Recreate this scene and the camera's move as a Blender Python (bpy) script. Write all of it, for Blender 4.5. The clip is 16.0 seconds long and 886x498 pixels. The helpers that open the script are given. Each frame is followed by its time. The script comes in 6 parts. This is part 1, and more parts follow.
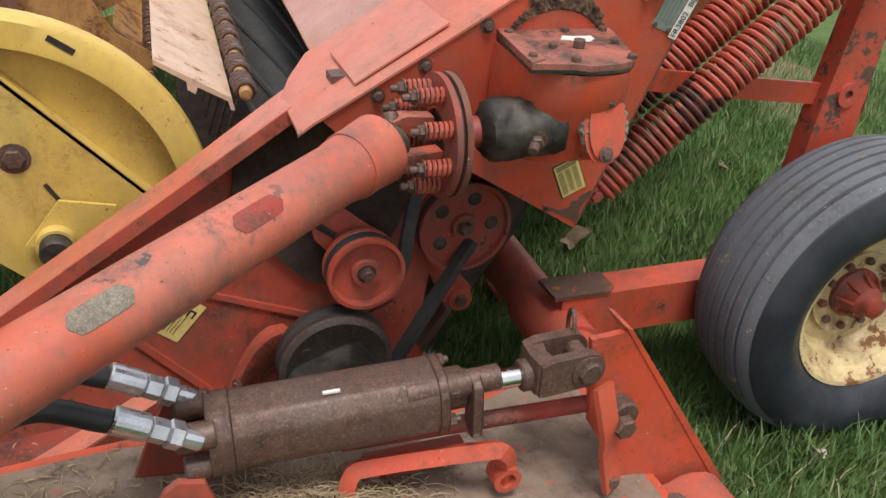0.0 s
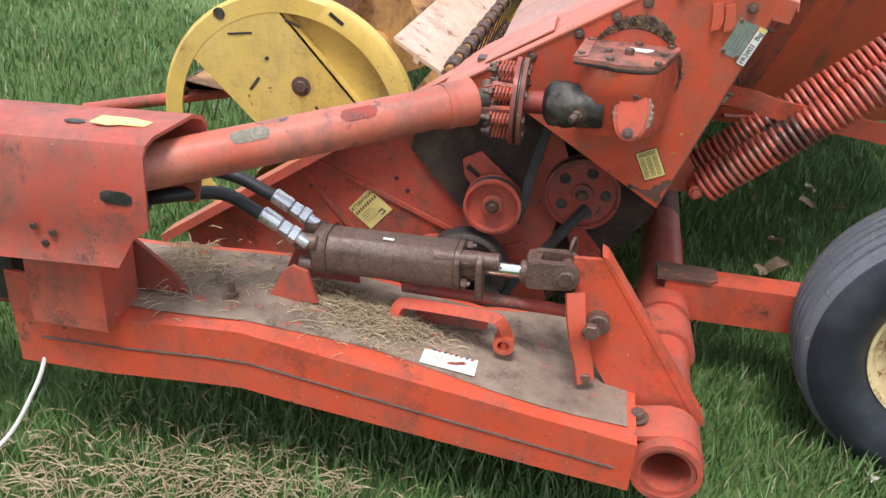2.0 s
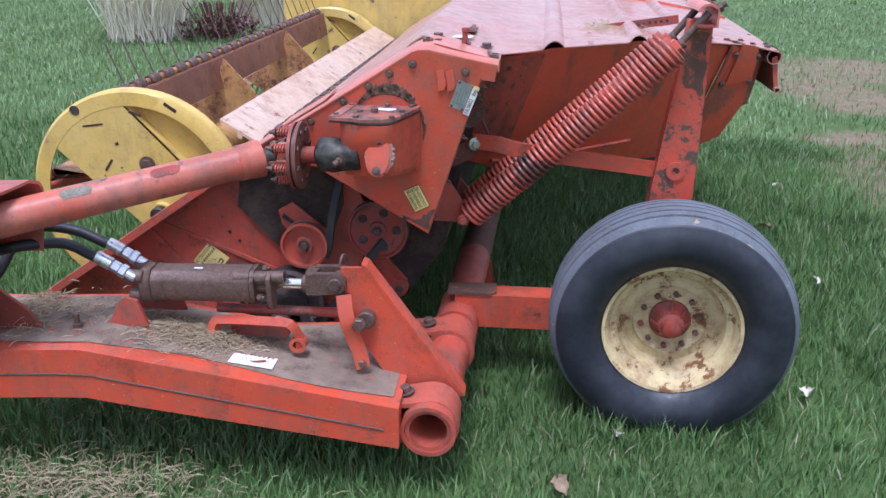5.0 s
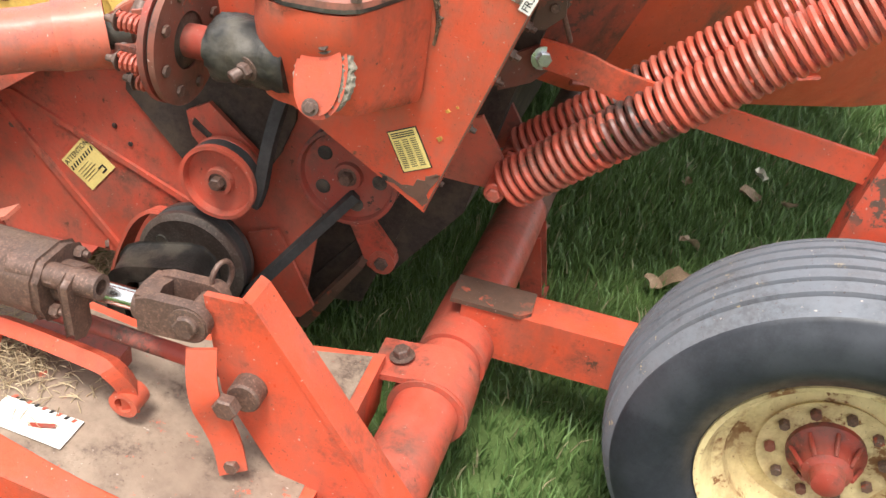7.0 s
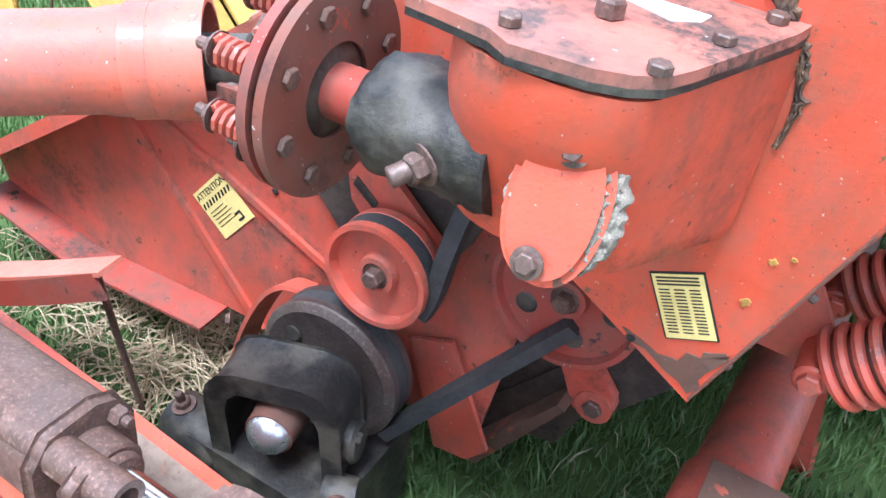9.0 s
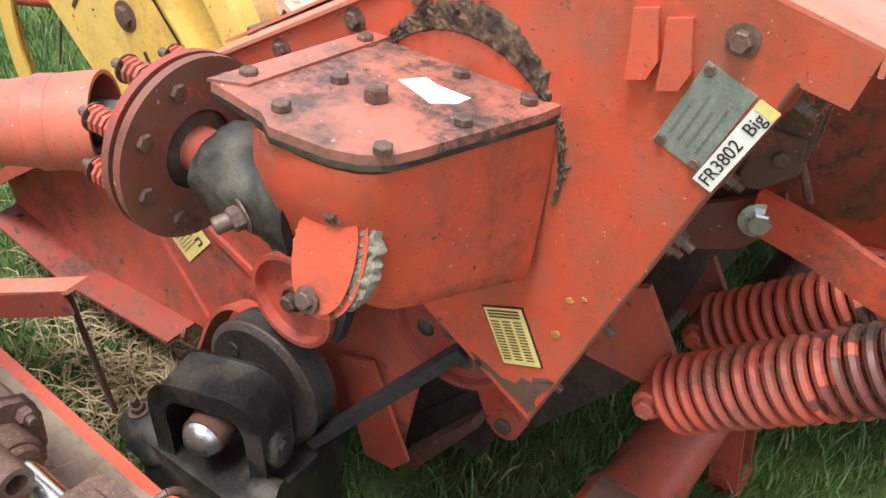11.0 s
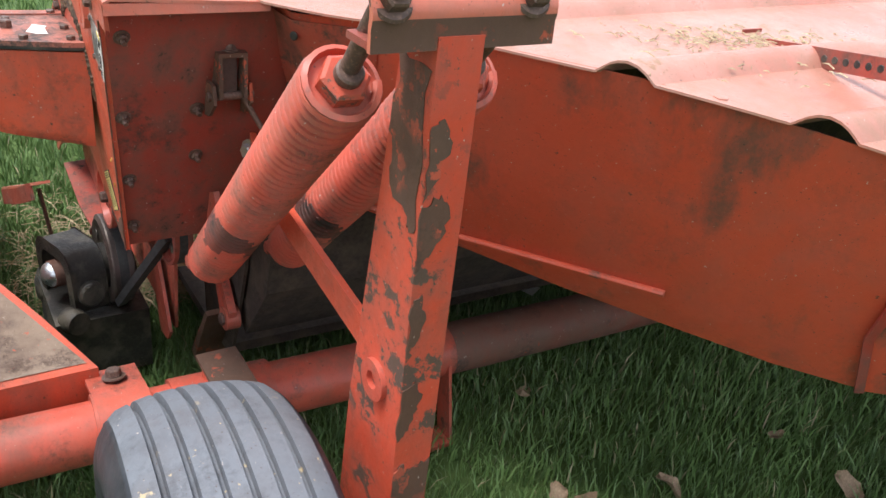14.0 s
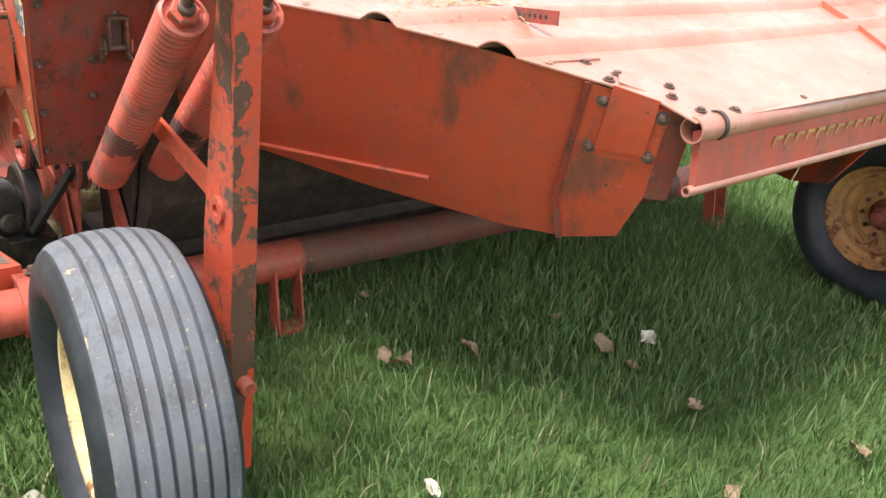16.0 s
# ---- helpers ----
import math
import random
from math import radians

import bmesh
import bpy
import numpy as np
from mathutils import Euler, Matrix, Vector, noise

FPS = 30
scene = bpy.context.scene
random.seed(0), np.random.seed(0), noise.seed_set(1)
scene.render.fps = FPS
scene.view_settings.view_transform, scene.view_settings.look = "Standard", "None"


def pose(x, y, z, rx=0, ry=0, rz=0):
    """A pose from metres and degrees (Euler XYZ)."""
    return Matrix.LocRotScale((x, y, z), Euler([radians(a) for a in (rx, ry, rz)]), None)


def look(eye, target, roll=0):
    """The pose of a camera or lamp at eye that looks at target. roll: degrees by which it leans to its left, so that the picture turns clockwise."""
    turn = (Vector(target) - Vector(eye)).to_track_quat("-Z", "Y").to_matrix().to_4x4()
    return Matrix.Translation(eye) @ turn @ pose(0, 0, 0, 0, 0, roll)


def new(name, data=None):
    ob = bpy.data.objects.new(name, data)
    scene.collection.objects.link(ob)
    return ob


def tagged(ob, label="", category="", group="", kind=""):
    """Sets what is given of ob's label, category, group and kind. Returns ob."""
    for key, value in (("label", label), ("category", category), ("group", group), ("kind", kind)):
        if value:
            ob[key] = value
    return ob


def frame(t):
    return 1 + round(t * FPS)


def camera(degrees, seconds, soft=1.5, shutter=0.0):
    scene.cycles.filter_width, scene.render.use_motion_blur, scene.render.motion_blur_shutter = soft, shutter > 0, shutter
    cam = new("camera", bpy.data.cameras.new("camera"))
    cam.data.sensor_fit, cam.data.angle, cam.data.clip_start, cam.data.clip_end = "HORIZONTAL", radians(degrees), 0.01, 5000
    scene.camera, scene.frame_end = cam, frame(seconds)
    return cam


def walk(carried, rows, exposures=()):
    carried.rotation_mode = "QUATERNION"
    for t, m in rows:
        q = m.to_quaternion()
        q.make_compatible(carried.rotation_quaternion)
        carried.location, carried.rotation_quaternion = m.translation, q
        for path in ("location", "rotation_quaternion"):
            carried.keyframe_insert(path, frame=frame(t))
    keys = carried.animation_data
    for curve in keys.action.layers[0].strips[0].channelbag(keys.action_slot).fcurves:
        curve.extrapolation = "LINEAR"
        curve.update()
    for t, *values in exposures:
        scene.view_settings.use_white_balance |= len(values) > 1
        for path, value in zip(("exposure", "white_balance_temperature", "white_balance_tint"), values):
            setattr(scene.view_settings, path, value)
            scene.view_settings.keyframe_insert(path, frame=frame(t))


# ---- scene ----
cam = camera(55.4, 16.0)
PATH = [
    (0, (-0.074, -0.025, 1.367), (0.606, 1.586, 0.397), 4.8),
    (0.5, (0.132, -0.234, 1.396), (0.563, 1.458, 0.42), 5.7),
    (1, (0.22, -0.442, 1.41), (0.45, 1.293, 0.442), 4.5),
    (1.5, (0.369, -0.606, 1.438), (0.284, 1.141, 0.469), 4.3),
    (2, (0.515, -0.749, 1.474), (0.272, 1.002, 0.537), 4.2),
    (2.5, (0.613, -0.975, 1.529), (0.505, 0.844, 0.705), 3.5),
    (3, (0.76, -1.155, 1.542), (0.672, 0.721, 0.855), 3.6),
    (3.5, (0.905, -1.286, 1.547), (0.735, 0.597, 0.895), 3.2),
    (4, (0.944, -1.43, 1.549), (0.779, 0.454, 0.9), 2.3),
    (4.5, (0.992, -1.456, 1.557), (0.834, 0.419, 0.879), 1.1),
    (4.7, (1.019, -1.402, 1.547), (0.865, 0.469, 0.859), 0.3),
    (6.8, (1.078, -0.083, 1.392), (0.826, 1.571, 0.297), 8.4),
    (7, (1.046, 0.041, 1.366), (0.759, 1.683, 0.26), 9.0),
    (7.5, (0.916, 0.357, 1.301), (0.574, 1.967, 0.165), 9.7),
    (8, (0.807, 0.583, 1.166), (0.297, 2.06, -0.081), 10.5),
    (8.5, (0.787, 0.642, 1.112), (0.19, 2.073, -0.151), 12.6),
    (8.7, (0.791, 0.598, 1.154), (0.161, 2.065, -0.051), 10.9),
    (10.8, (0.989, 0.615, 1.309), (0.175, 2.033, 0.157), 6.3),
    (11, (1.031, 0.634, 1.329), (0.205, 2.028, 0.157), 7.0),
    (11.5, (1.222, 0.669, 1.378), (0.274, 2.051, 0.287), 7.2),
    (12, (1.428, 0.787, 1.42), (0.318, 2.117, 0.42), 8.4),
    (12.5, (1.608, 0.84, 1.482), (0.409, 2.157, 0.57), 7.0),
    (13, (1.845, 0.934, 1.509), (0.612, 2.221, 0.602), 5.2),
    (13.2, (1.931, 0.983, 1.492), (0.701, 2.228, 0.524), 7.1),
    (13.5, (2.099, 1.045, 1.457), (0.773, 2.17, 0.47), 7.8),
    (13.6, (2.178, 1.044, 1.437), (0.796, 2.127, 0.479), 7.1),
    (14, (2.352, 0.995, 1.473), (0.909, 1.998, 0.517), 7.0),
    (14.5, (2.488, 0.978, 1.457), (1.022, 1.88, 0.437), 6.4),
    (15, (2.639, 1.024, 1.471), (1.198, 1.966, 0.454), 8.3),
    (15.5, (2.833, 0.955, 1.526), (1.45, 2.087, 0.627), 8.3),
    (16, (3.083, 0.752, 1.548), (1.745, 1.942, 0.656), 7.7),
]
EXPOSURE = [(0.0, -0.25, 6300, 11), (0.5, 0.1, 6400, 10), (1.5, 0.22, 6300, 10), (2.0, 0.16, 5900, 11), (2.5, 0.14, 6000, 11), (3.0, 0.05, 5700, 14), (3.5, 0.05, 5100, 17), (4.7, -0.05, 4950, 19), (6.8, 0.75, 6500, 10), (7.6, 1.05, 5800, 10), (8.7, 1.33, 5000, 10), (10.8, 0.65, 6050, 10), (12.0, 0.36, 6500, 10), (12.5, 0.06, 6500, 10), (13.0, -0.12, 6300, 10), (13.5, -0.06, 6000, 10), (14.0, 0.46, 6000, 10), (14.5, 0.78, 6250, 10), (15.2, 0.95, 6300, 10), (16.0, 0.78, 6400, 10)]
walk(cam, [(t, look(eye, target, roll)) for t, eye, target, roll in PATH], EXPOSURE)

# ---- world, sun, exposure ----
world = bpy.data.worlds.new("world")
scene.world = world
world.use_nodes = True
wn = world.node_tree
sky = wn.nodes.new("ShaderNodeTexSky")
sky.sky_type = "NISHITA"
sky.sun_disc = False
SUN_ELEV, SUN_TURN = radians(70), radians(190)
sky.sun_elevation, sky.sun_rotation = SUN_ELEV, SUN_TURN
sky.air_density, sky.dust_density = 1.0, 4.0
soft_sky = wn.nodes.new("ShaderNodeMix")
soft_sky.data_type = "RGBA"
soft_sky.inputs[0].default_value = 0.7
wn.links.new(sky.outputs[0], soft_sky.inputs[6])
soft_sky.inputs[7].default_value = (11.6, 11.7, 11.9, 1)
wn.links.new(soft_sky.outputs[2], wn.nodes["Background"].inputs[0])
wn.nodes["Background"].inputs[1].default_value = 0.112
sun = new("sun", bpy.data.lights.new("sun", "SUN"))
sun.data.energy, sun.data.angle, sun.data.color = 3.6, radians(18), (1.0, 0.95, 0.88)
SUN_DIR = Vector((math.sin(SUN_TURN) * math.cos(SUN_ELEV), math.cos(SUN_TURN) * math.cos(SUN_ELEV), math.sin(SUN_ELEV)))
sun.matrix_world = look(SUN_DIR * 30, (0, 0, 0))


# ---- materials ----
def nodes_of(name):
    m = bpy.data.materials.new(name)
    m.use_nodes = True
    return m, m.node_tree.nodes, m.node_tree.links, m.node_tree.nodes["Principled BSDF"]


def tex_noise(n, l, coord, scale, detail=6.0, rough=0.6, stretch=None):
    t = n.new("ShaderNodeTexNoise")
    t.inputs["Scale"].default_value, t.inputs["Detail"].default_value, t.inputs["Roughness"].default_value = scale, detail, rough
    if stretch:
        mp = n.new("ShaderNodeMapping")
        mp.inputs["Scale"].default_value = stretch
        l.new(coord, mp.inputs[0])
        coord = mp.outputs[0]
    l.new(coord, t.inputs["Vector"])
    return t.outputs["Fac"]


def ramp(n, l, fac, lo, hi, a=0.0, b=1.0):
    r = n.new("ShaderNodeMapRange")
    r.inputs["From Min"].default_value, r.inputs["From Max"].default_value = lo, hi
    r.inputs["To Min"].default_value, r.inputs["To Max"].default_value = a, b
    l.new(fac, r.inputs["Value"])
    return r.outputs["Result"]


def blend(n, l, fac, a, b):
    m = n.new("ShaderNodeMix")
    m.data_type = "RGBA"
    if isinstance(fac, float):
        m.inputs[0].default_value = fac
    else:
        l.new(fac, m.inputs[0])
    for v, s in ((a, 6), (b, 7)):
        if isinstance(v, tuple):
            m.inputs[s].default_value = (*v, 1)
        else:
            l.new(v, m.inputs[s])
    return m.outputs[2]


def mult(n, l, a, b):
    m = n.new("ShaderNodeMath")
    m.operation = "MULTIPLY"
    l.new(a, m.inputs[0])
    if isinstance(b, float):
        m.inputs[1].default_value = b
    else:
        l.new(b, m.inputs[1])
    return m.outputs[0]


def bump(n, l, bsdf, height, strength, dist=0.002):
    b = n.new("ShaderNodeBump")
    b.inputs["Strength"].default_value, b.inputs["Distance"].default_value = strength, dist
    l.new(height, b.inputs["Height"])
    l.new(b.outputs[0], bsdf.inputs["Normal"])


def paint(name, base, fade, under, rough=0.42, fade_amount=0.5, wear=0.62, grime=0.5, grime_colour=(0.045, 0.03, 0.022), dust=0.3, coat=0.2, runs=0.3, run_from=0.55, shine=0.38):
    """Old sprayed paint: faded in broad patches, chipped to what lies under it, with grime runs, dust and pitting."""
    m, n, l, bsdf = nodes_of(name)
    g = n.new("ShaderNodeNewGeometry")
    oi = n.new("ShaderNodeObjectInfo")
    shift = n.new("ShaderNodeVectorMath")
    shift.operation = "ADD"
    l.new(g.outputs["Position"], shift.inputs[0])
    l.new(oi.outputs["Random"], shift.inputs[1])
    c = shift.outputs[0]
    broad = tex_noise(n, l, c, 3.2, 5, 0.6)
    other = tex_noise(n, l, c, 5.3, 9, 0.74)
    mid = tex_noise(n, l, c, 17, 9, 0.72)
    fine = tex_noise(n, l, c, 95, 8, 0.75)
    film = tex_noise(n, l, c, 7.5, 9, 0.7, (1.5, 1.5, 0.8))
    col = blend(n, l, ramp(n, l, broad, 0.38, 0.68, 0, fade_amount), base, fade)
    col = blend(n, l, ramp(n, l, fine, 0.35, 0.72, 0.0, 0.16), col, tuple(v * 0.4 for v in base))
    col = blend(n, l, mult(n, l, mult(n, l, ramp(n, l, mid, 0.36, 0.70), ramp(n, l, film, 0.36, 0.58)), dust), col, (0.30, 0.21, 0.155))
    # thin film of dirt, breaking up into blots with sharper edges
    col = blend(n, l, mult(n, l, mult(n, l, ramp(n, l, film, 0.42, 0.66), ramp(n, l, mid, 0.30, 0.62)), min(1.0, grime * 1.3)), col, grime_colour)
    blot = mult(n, l, ramp(n, l, other, 0.54, 0.62), ramp(n, l, fine, 0.36, 0.58))
    col = blend(n, l, mult(n, l, blot, min(1.0, grime * 1.5)), col, grime_colour)
    run = mult(n, l, ramp(n, l, tex_noise(n, l, c, 2.6, 8, 0.66, (1.9, 1.9, 0.6)), run_from, run_from + 0.09), ramp(n, l, fine, 0.25, 0.6, 0.5, 1.0))
    col = blend(n, l, mult(n, l, run, runs), col, grime_colour)
    chip = mult(n, l, ramp(n, l, mid, wear, wear + 0.02), ramp(n, l, broad, 0.46, 0.54))
    col = blend(n, l, chip, col, under)
    nick = ramp(n, l, tex_noise(n, l, c, 60, 5, 0.6), 0.685, 0.70, 0, 0.9)
    col = blend(n, l, nick, col, under)
    speck = ramp(n, l, tex_noise(n, l, c, 230, 3, 0.5), 0.68, 0.71, 0, 0.7)
    col = blend(n, l, speck, col, (0.08, 0.04, 0.028))
    pale = ramp(n, l, tex_noise(n, l, c, 150, 2, 0.5), 0.735, 0.75, 0, 0.7)
    col = blend(n, l, pale, col, (0.5, 0.42, 0.36))
    l.new(col, bsdf.inputs["Base Color"])
    r = ramp(n, l, mid, 0.3, 0.72, rough - 0.12, rough + 0.32)
    l.new(r, bsdf.inputs["Roughness"])
    bsdf.inputs["Coat Weight"].default_value = coat * 0.6
    bsdf.inputs["Specular IOR Level"].default_value = shine
    bsdf.inputs["Coat Roughness"].default_value = 0.22
    soft = n.new("ShaderNodeMath")
    soft.operation = "MULTIPLY_ADD"
    l.new(tex_noise(n, l, c, 7, 3, 0.5), soft.inputs[0])
    soft.inputs[1].default_value = 2.5
    l.new(fine, soft.inputs[2])
    bump(n, l, bsdf, soft.outputs[0], 0.4, 0.0022)
    return m


def plain(name, base, rough=0.6, metal=0.0, vary=0.35, scale=30.0, bumpy=0.2, other=None):
    m, n, l, bsdf = nodes_of(name)
    g = n.new("ShaderNodeNewGeometry")
    a = tex_noise(n, l, g.outputs["Position"], scale, 8, 0.7)
    b = tex_noise(n, l, g.outputs["Position"], scale * 0.2, 4, 0.6)
    col = blend(n, l, ramp(n, l, a, 0.35, 0.7), base, tuple(v * (1 - vary) for v in base))
    col = blend(n, l, ramp(n, l, b, 0.45, 0.62, 0, 0.75), col, other or tuple(min(1, v * (1 + vary * 0.6)) for v in base))
    grit = tex_noise(n, l, g.outputs["Position"], scale * 5.5, 4, 0.65)
    col = blend(n, l, ramp(n, l, grit, 0.54, 0.66, 0, vary), col, tuple(min(1, v * 1.7) for v in base))
    col = blend(n, l, ramp(n, l, grit, 0.44, 0.34, 0, vary), col, tuple(v * 0.45 for v in base))
    l.new(col, bsdf.inputs["Base Color"])
    l.new(ramp(n, l, a, 0.3, 0.7, max(0.05, rough - 0.1), min(1, rough + 0.12)), bsdf.inputs["Roughness"])
    bsdf.inputs["Metallic"].default_value = metal
    bump(n, l, bsdf, a, bumpy, 0.002)
    return m


RUST = (0.10, 0.045, 0.028)
DIRT = (0.075, 0.05, 0.036)
red = paint("red_paint", (0.50, 0.074, 0.042), (0.50, 0.125, 0.078), RUST, 0.42, 0.55, 0.635, 0.5, DIRT, 0.4, 0.2)
red_worn = paint("red_paint_scraped", (0.56, 0.062, 0.026), (0.58, 0.10, 0.055), (0.10, 0.062, 0.045), 0.42, 0.5, 0.55, 0.45, (0.09, 0.055, 0.04), 0.3, 0.2)
red_clean = paint("red_paint_sound", (0.60, 0.080, 0.034), (0.58, 0.10, 0.05), RUST, 0.36, 0.5, 0.62, 0.35, DIRT, 0.28, 0.3)
# Stained dark red; on rear, under and far parts it also carries their shade.
red_dark = paint("red_paint_stained_shaded", (0.33, 0.042, 0.026), (0.24, 0.06, 0.04), (0.05, 0.03, 0.022), 0.5, 0.6, 0.62, 0.6, (0.055, 0.04, 0.032), 0.45, 0.1)
red_hood = paint("red_paint_bleached", (0.45, 0.165, 0.115), (0.51, 0.29, 0.235), (0.30, 0.17, 0.10), 0.32, 0.9, 0.62, 0.35, (0.27, 0.15, 0.09), 0.4, 0.4, 0.3, 0.55, 0.6)
red_shaft = paint("red_paint_rubbed", (0.55, 0.11, 0.06), (0.58, 0.22, 0.15), (0.09, 0.07, 0.065), 0.38, 0.7, 0.61, 0.6, (0.11, 0.075, 0.065), 0.4, 0.25)
red_lid = paint("red_paint_grimy_lid", (0.42, 0.12, 0.08), (0.44, 0.20, 0.15), (0.05, 0.04, 0.036), 0.5, 0.6, 0.56, 0.95, (0.06, 0.045, 0.038), 0.5, 0.15, 0.5, 0.50)
yellow = paint("yellow_paint", (0.70, 0.48, 0.10), (0.70, 0.55, 0.20), (0.14, 0.07, 0.03), 0.42, 0.5, 0.63, 0.25, (0.22, 0.13, 0.05), 0.12, 0.25)
yellow_rust = paint("yellow_paint_rusting", (0.55, 0.30, 0.09), (0.46, 0.21, 0.09), (0.16, 0.065, 0.03), 0.5, 0.7, 0.53, 0.7, (0.15, 0.06, 0.035), 0.35, 0.1)
board_pink = paint("bleached_board_paint", (0.66, 0.44, 0.30), (0.70, 0.54, 0.42), (0.20, 0.08, 0.04), 0.4, 0.7, 0.6, 0.45, (0.35, 0.16, 0.09), 0.2, 0.2)
cream = paint("cream_wheel_paint", (0.70, 0.55, 0.27), (0.72, 0.60, 0.36), (0.20, 0.09, 0.035), 0.45, 0.5, 0.56, 0.8, (0.26, 0.14, 0.06), 0.2, 0.15)
red_tongue = paint("red_paint_oxidised", (0.45, 0.068, 0.042), (0.42, 0.125, 0.09), (0.16, 0.06, 0.045), 0.45, 0.7, 0.60, 0.5, (0.11, 0.06, 0.05), 0.4, 0.15)
red_top = paint("red_paint_sun_faded", (0.58, 0.125, 0.07), (0.60, 0.24, 0.17), (0.20, 0.10, 0.06), 0.36, 0.65, 0.63, 0.3, (0.20, 0.11, 0.08), 0.35, 0.4, 0.3, 0.55, 0.55)
red_panel = paint("red_paint_panel", (0.60, 0.080, 0.034), (0.57, 0.11, 0.06), (0.14, 0.085, 0.05), 0.36, 0.5, 0.65, 0.36, (0.13, 0.085, 0.055), 0.38, 0.3)
red_defl = paint("red_paint_deflector", (0.57, 0.080, 0.035), (0.54, 0.10, 0.05), (0.10, 0.05, 0.035), 0.38, 0.4, 0.70, 0.16, (0.14, 0.07, 0.048), 0.12, 0.3, 0.9, 0.535, 0.45)
# Dirt taken darker, so that the cavities' shade is in the colour.
cavity_dark_dirt = plain("dirt_with_cavity_shade", (0.045, 0.03, 0.022), 0.9, 0.0, 0.5, 80, 0.8, (0.075, 0.052, 0.034))
crust_mat = plain("dirt_and_seed_crust", (0.075, 0.046, 0.03), 0.95, 0.0, 0.7, 260, 1.0, (0.24, 0.15, 0.085))
rusty = plain("rusty_steel", (0.15, 0.085, 0.062), 0.5, 0.12, 0.65, 45, 0.6, (0.10, 0.066, 0.054))
red_lap = paint("red_paint_weathered_lap", (0.40, 0.06, 0.032), (0.30, 0.085, 0.05), (0.10, 0.055, 0.04), 0.5, 0.6, 0.57, 0.85, (0.075, 0.045, 0.032), 0.3, 0.1, 0.8)
dark_steel = plain("dark_steel", (0.07, 0.055, 0.05), 0.45, 0.5, 0.4, 40, 0.3, (0.11, 0.08, 0.07))
grease = plain("black_grease", (0.022, 0.019, 0.016), 0.5, 0.0, 0.5, 90, 1.0, (0.10, 0.084, 0.062))
caked = plain("dried_grease", (0.30, 0.26, 0.20), 0.9, 0.0, 0.7, 150, 1.0, (0.17, 0.14, 0.105))
dirty_top = paint("dusty_worn_steel", (0.33, 0.25, 0.185), (0.15, 0.10, 0.072), (0.42, 0.10, 0.06), 0.7, 0.85, 0.62, 0.6, (0.075, 0.048, 0.036), 0.4, 0.0, 0.5)
pulley_steel = plain("worn_pulley_steel", (0.16, 0.13, 0.11), 0.45, 0.5, 0.5, 35, 0.4, (0.10, 0.065, 0.05))
chrome = plain("bright_steel", (0.72, 0.72, 0.70), 0.18, 1.0, 0.1, 60, 0.05)
zinc = plain("zinc_fitting", (0.62, 0.63, 0.64), 0.3, 0.9, 0.2, 60, 0.1)
hose_rubber = plain("hose_rubber", (0.016, 0.016, 0.018), 0.5, 0, 0.3, 80, 0.2)
belt_rubber = plain("belt_rubber", (0.035, 0.034, 0.033), 0.7, 0, 0.4, 50, 0.3)
tyre_rubber = plain("tyre_rubber", (0.020, 0.022, 0.029), 0.5, 0, 0.35, 45, 0.25, (0.038, 0.041, 0.049))
tread_rubber = paint("tread_rubber", (0.13, 0.142, 0.163), (0.19, 0.20, 0.222), (0.40, 0.32, 0.20), 0.7, 0.6, 0.615, 0.3, (0.05, 0.05, 0.055), 0.15, 0.0)
red_stain = paint("rust_stained_red", (0.19, 0.055, 0.034), (0.12, 0.070, 0.048), (0.34, 0.07, 0.035), 0.6, 0.9, 0.60, 0.5, (0.05, 0.036, 0.03), 0.5, 0.05)
scraped = paint("scraped_brown_steel", (0.105, 0.052, 0.033), (0.15, 0.082, 0.052), (0.46, 0.09, 0.045), 0.6, 0.7, 0.55, 0.5, (0.04, 0.026, 0.02), 0.12, 0.05)
oily_red = paint("oily_red_paint", (0.16, 0.035, 0.025), (0.06, 0.035, 0.03), (0.03, 0.025, 0.022), 0.4, 0.8, 0.5, 0.8, (0.035, 0.026, 0.022), 0.2, 0.2)
paper = plain("yellow_decal", (0.78, 0.62, 0.22), 0.45, 0, 0.15, 30, 0.05)
paper_white = plain("white_decal", (0.78, 0.74, 0.68), 0.5, 0, 0.15, 30, 0.05)
ink = plain("black_ink", (0.02, 0.02, 0.02), 0.5, 0, 0.1)
board_rust = paint("rust_brown_board", (0.26, 0.10, 0.05), (0.34, 0.16, 0.08), (0.12, 0.05, 0.03), 0.55, 0.6, 0.6, 0.5, (0.10, 0.05, 0.035), 0.3, 0.05)
stamp_ink = plain("worn_stamping", (0.24, 0.26, 0.25), 0.5, 0.4, 0.4, 60, 0.2)
worn_ink = plain("faded_yellow_ink", (0.42, 0.26, 0.10), 0.6, 0, 0.4, 40, 0.1)
lichen_mat = plain("yellow_lichen", (0.45, 0.25, 0.05), 0.95, 0, 0.5, 200, 0.8)
plate_metal = plain("aluminium_plate", (0.40, 0.42, 0.40), 0.4, 0.6, 0.3, 60, 0.15)
straw_mat = plain("dry_straw", (0.50, 0.39, 0.24), 0.8, 0, 0.5, 25, 0.2, (0.30, 0.22, 0.13))


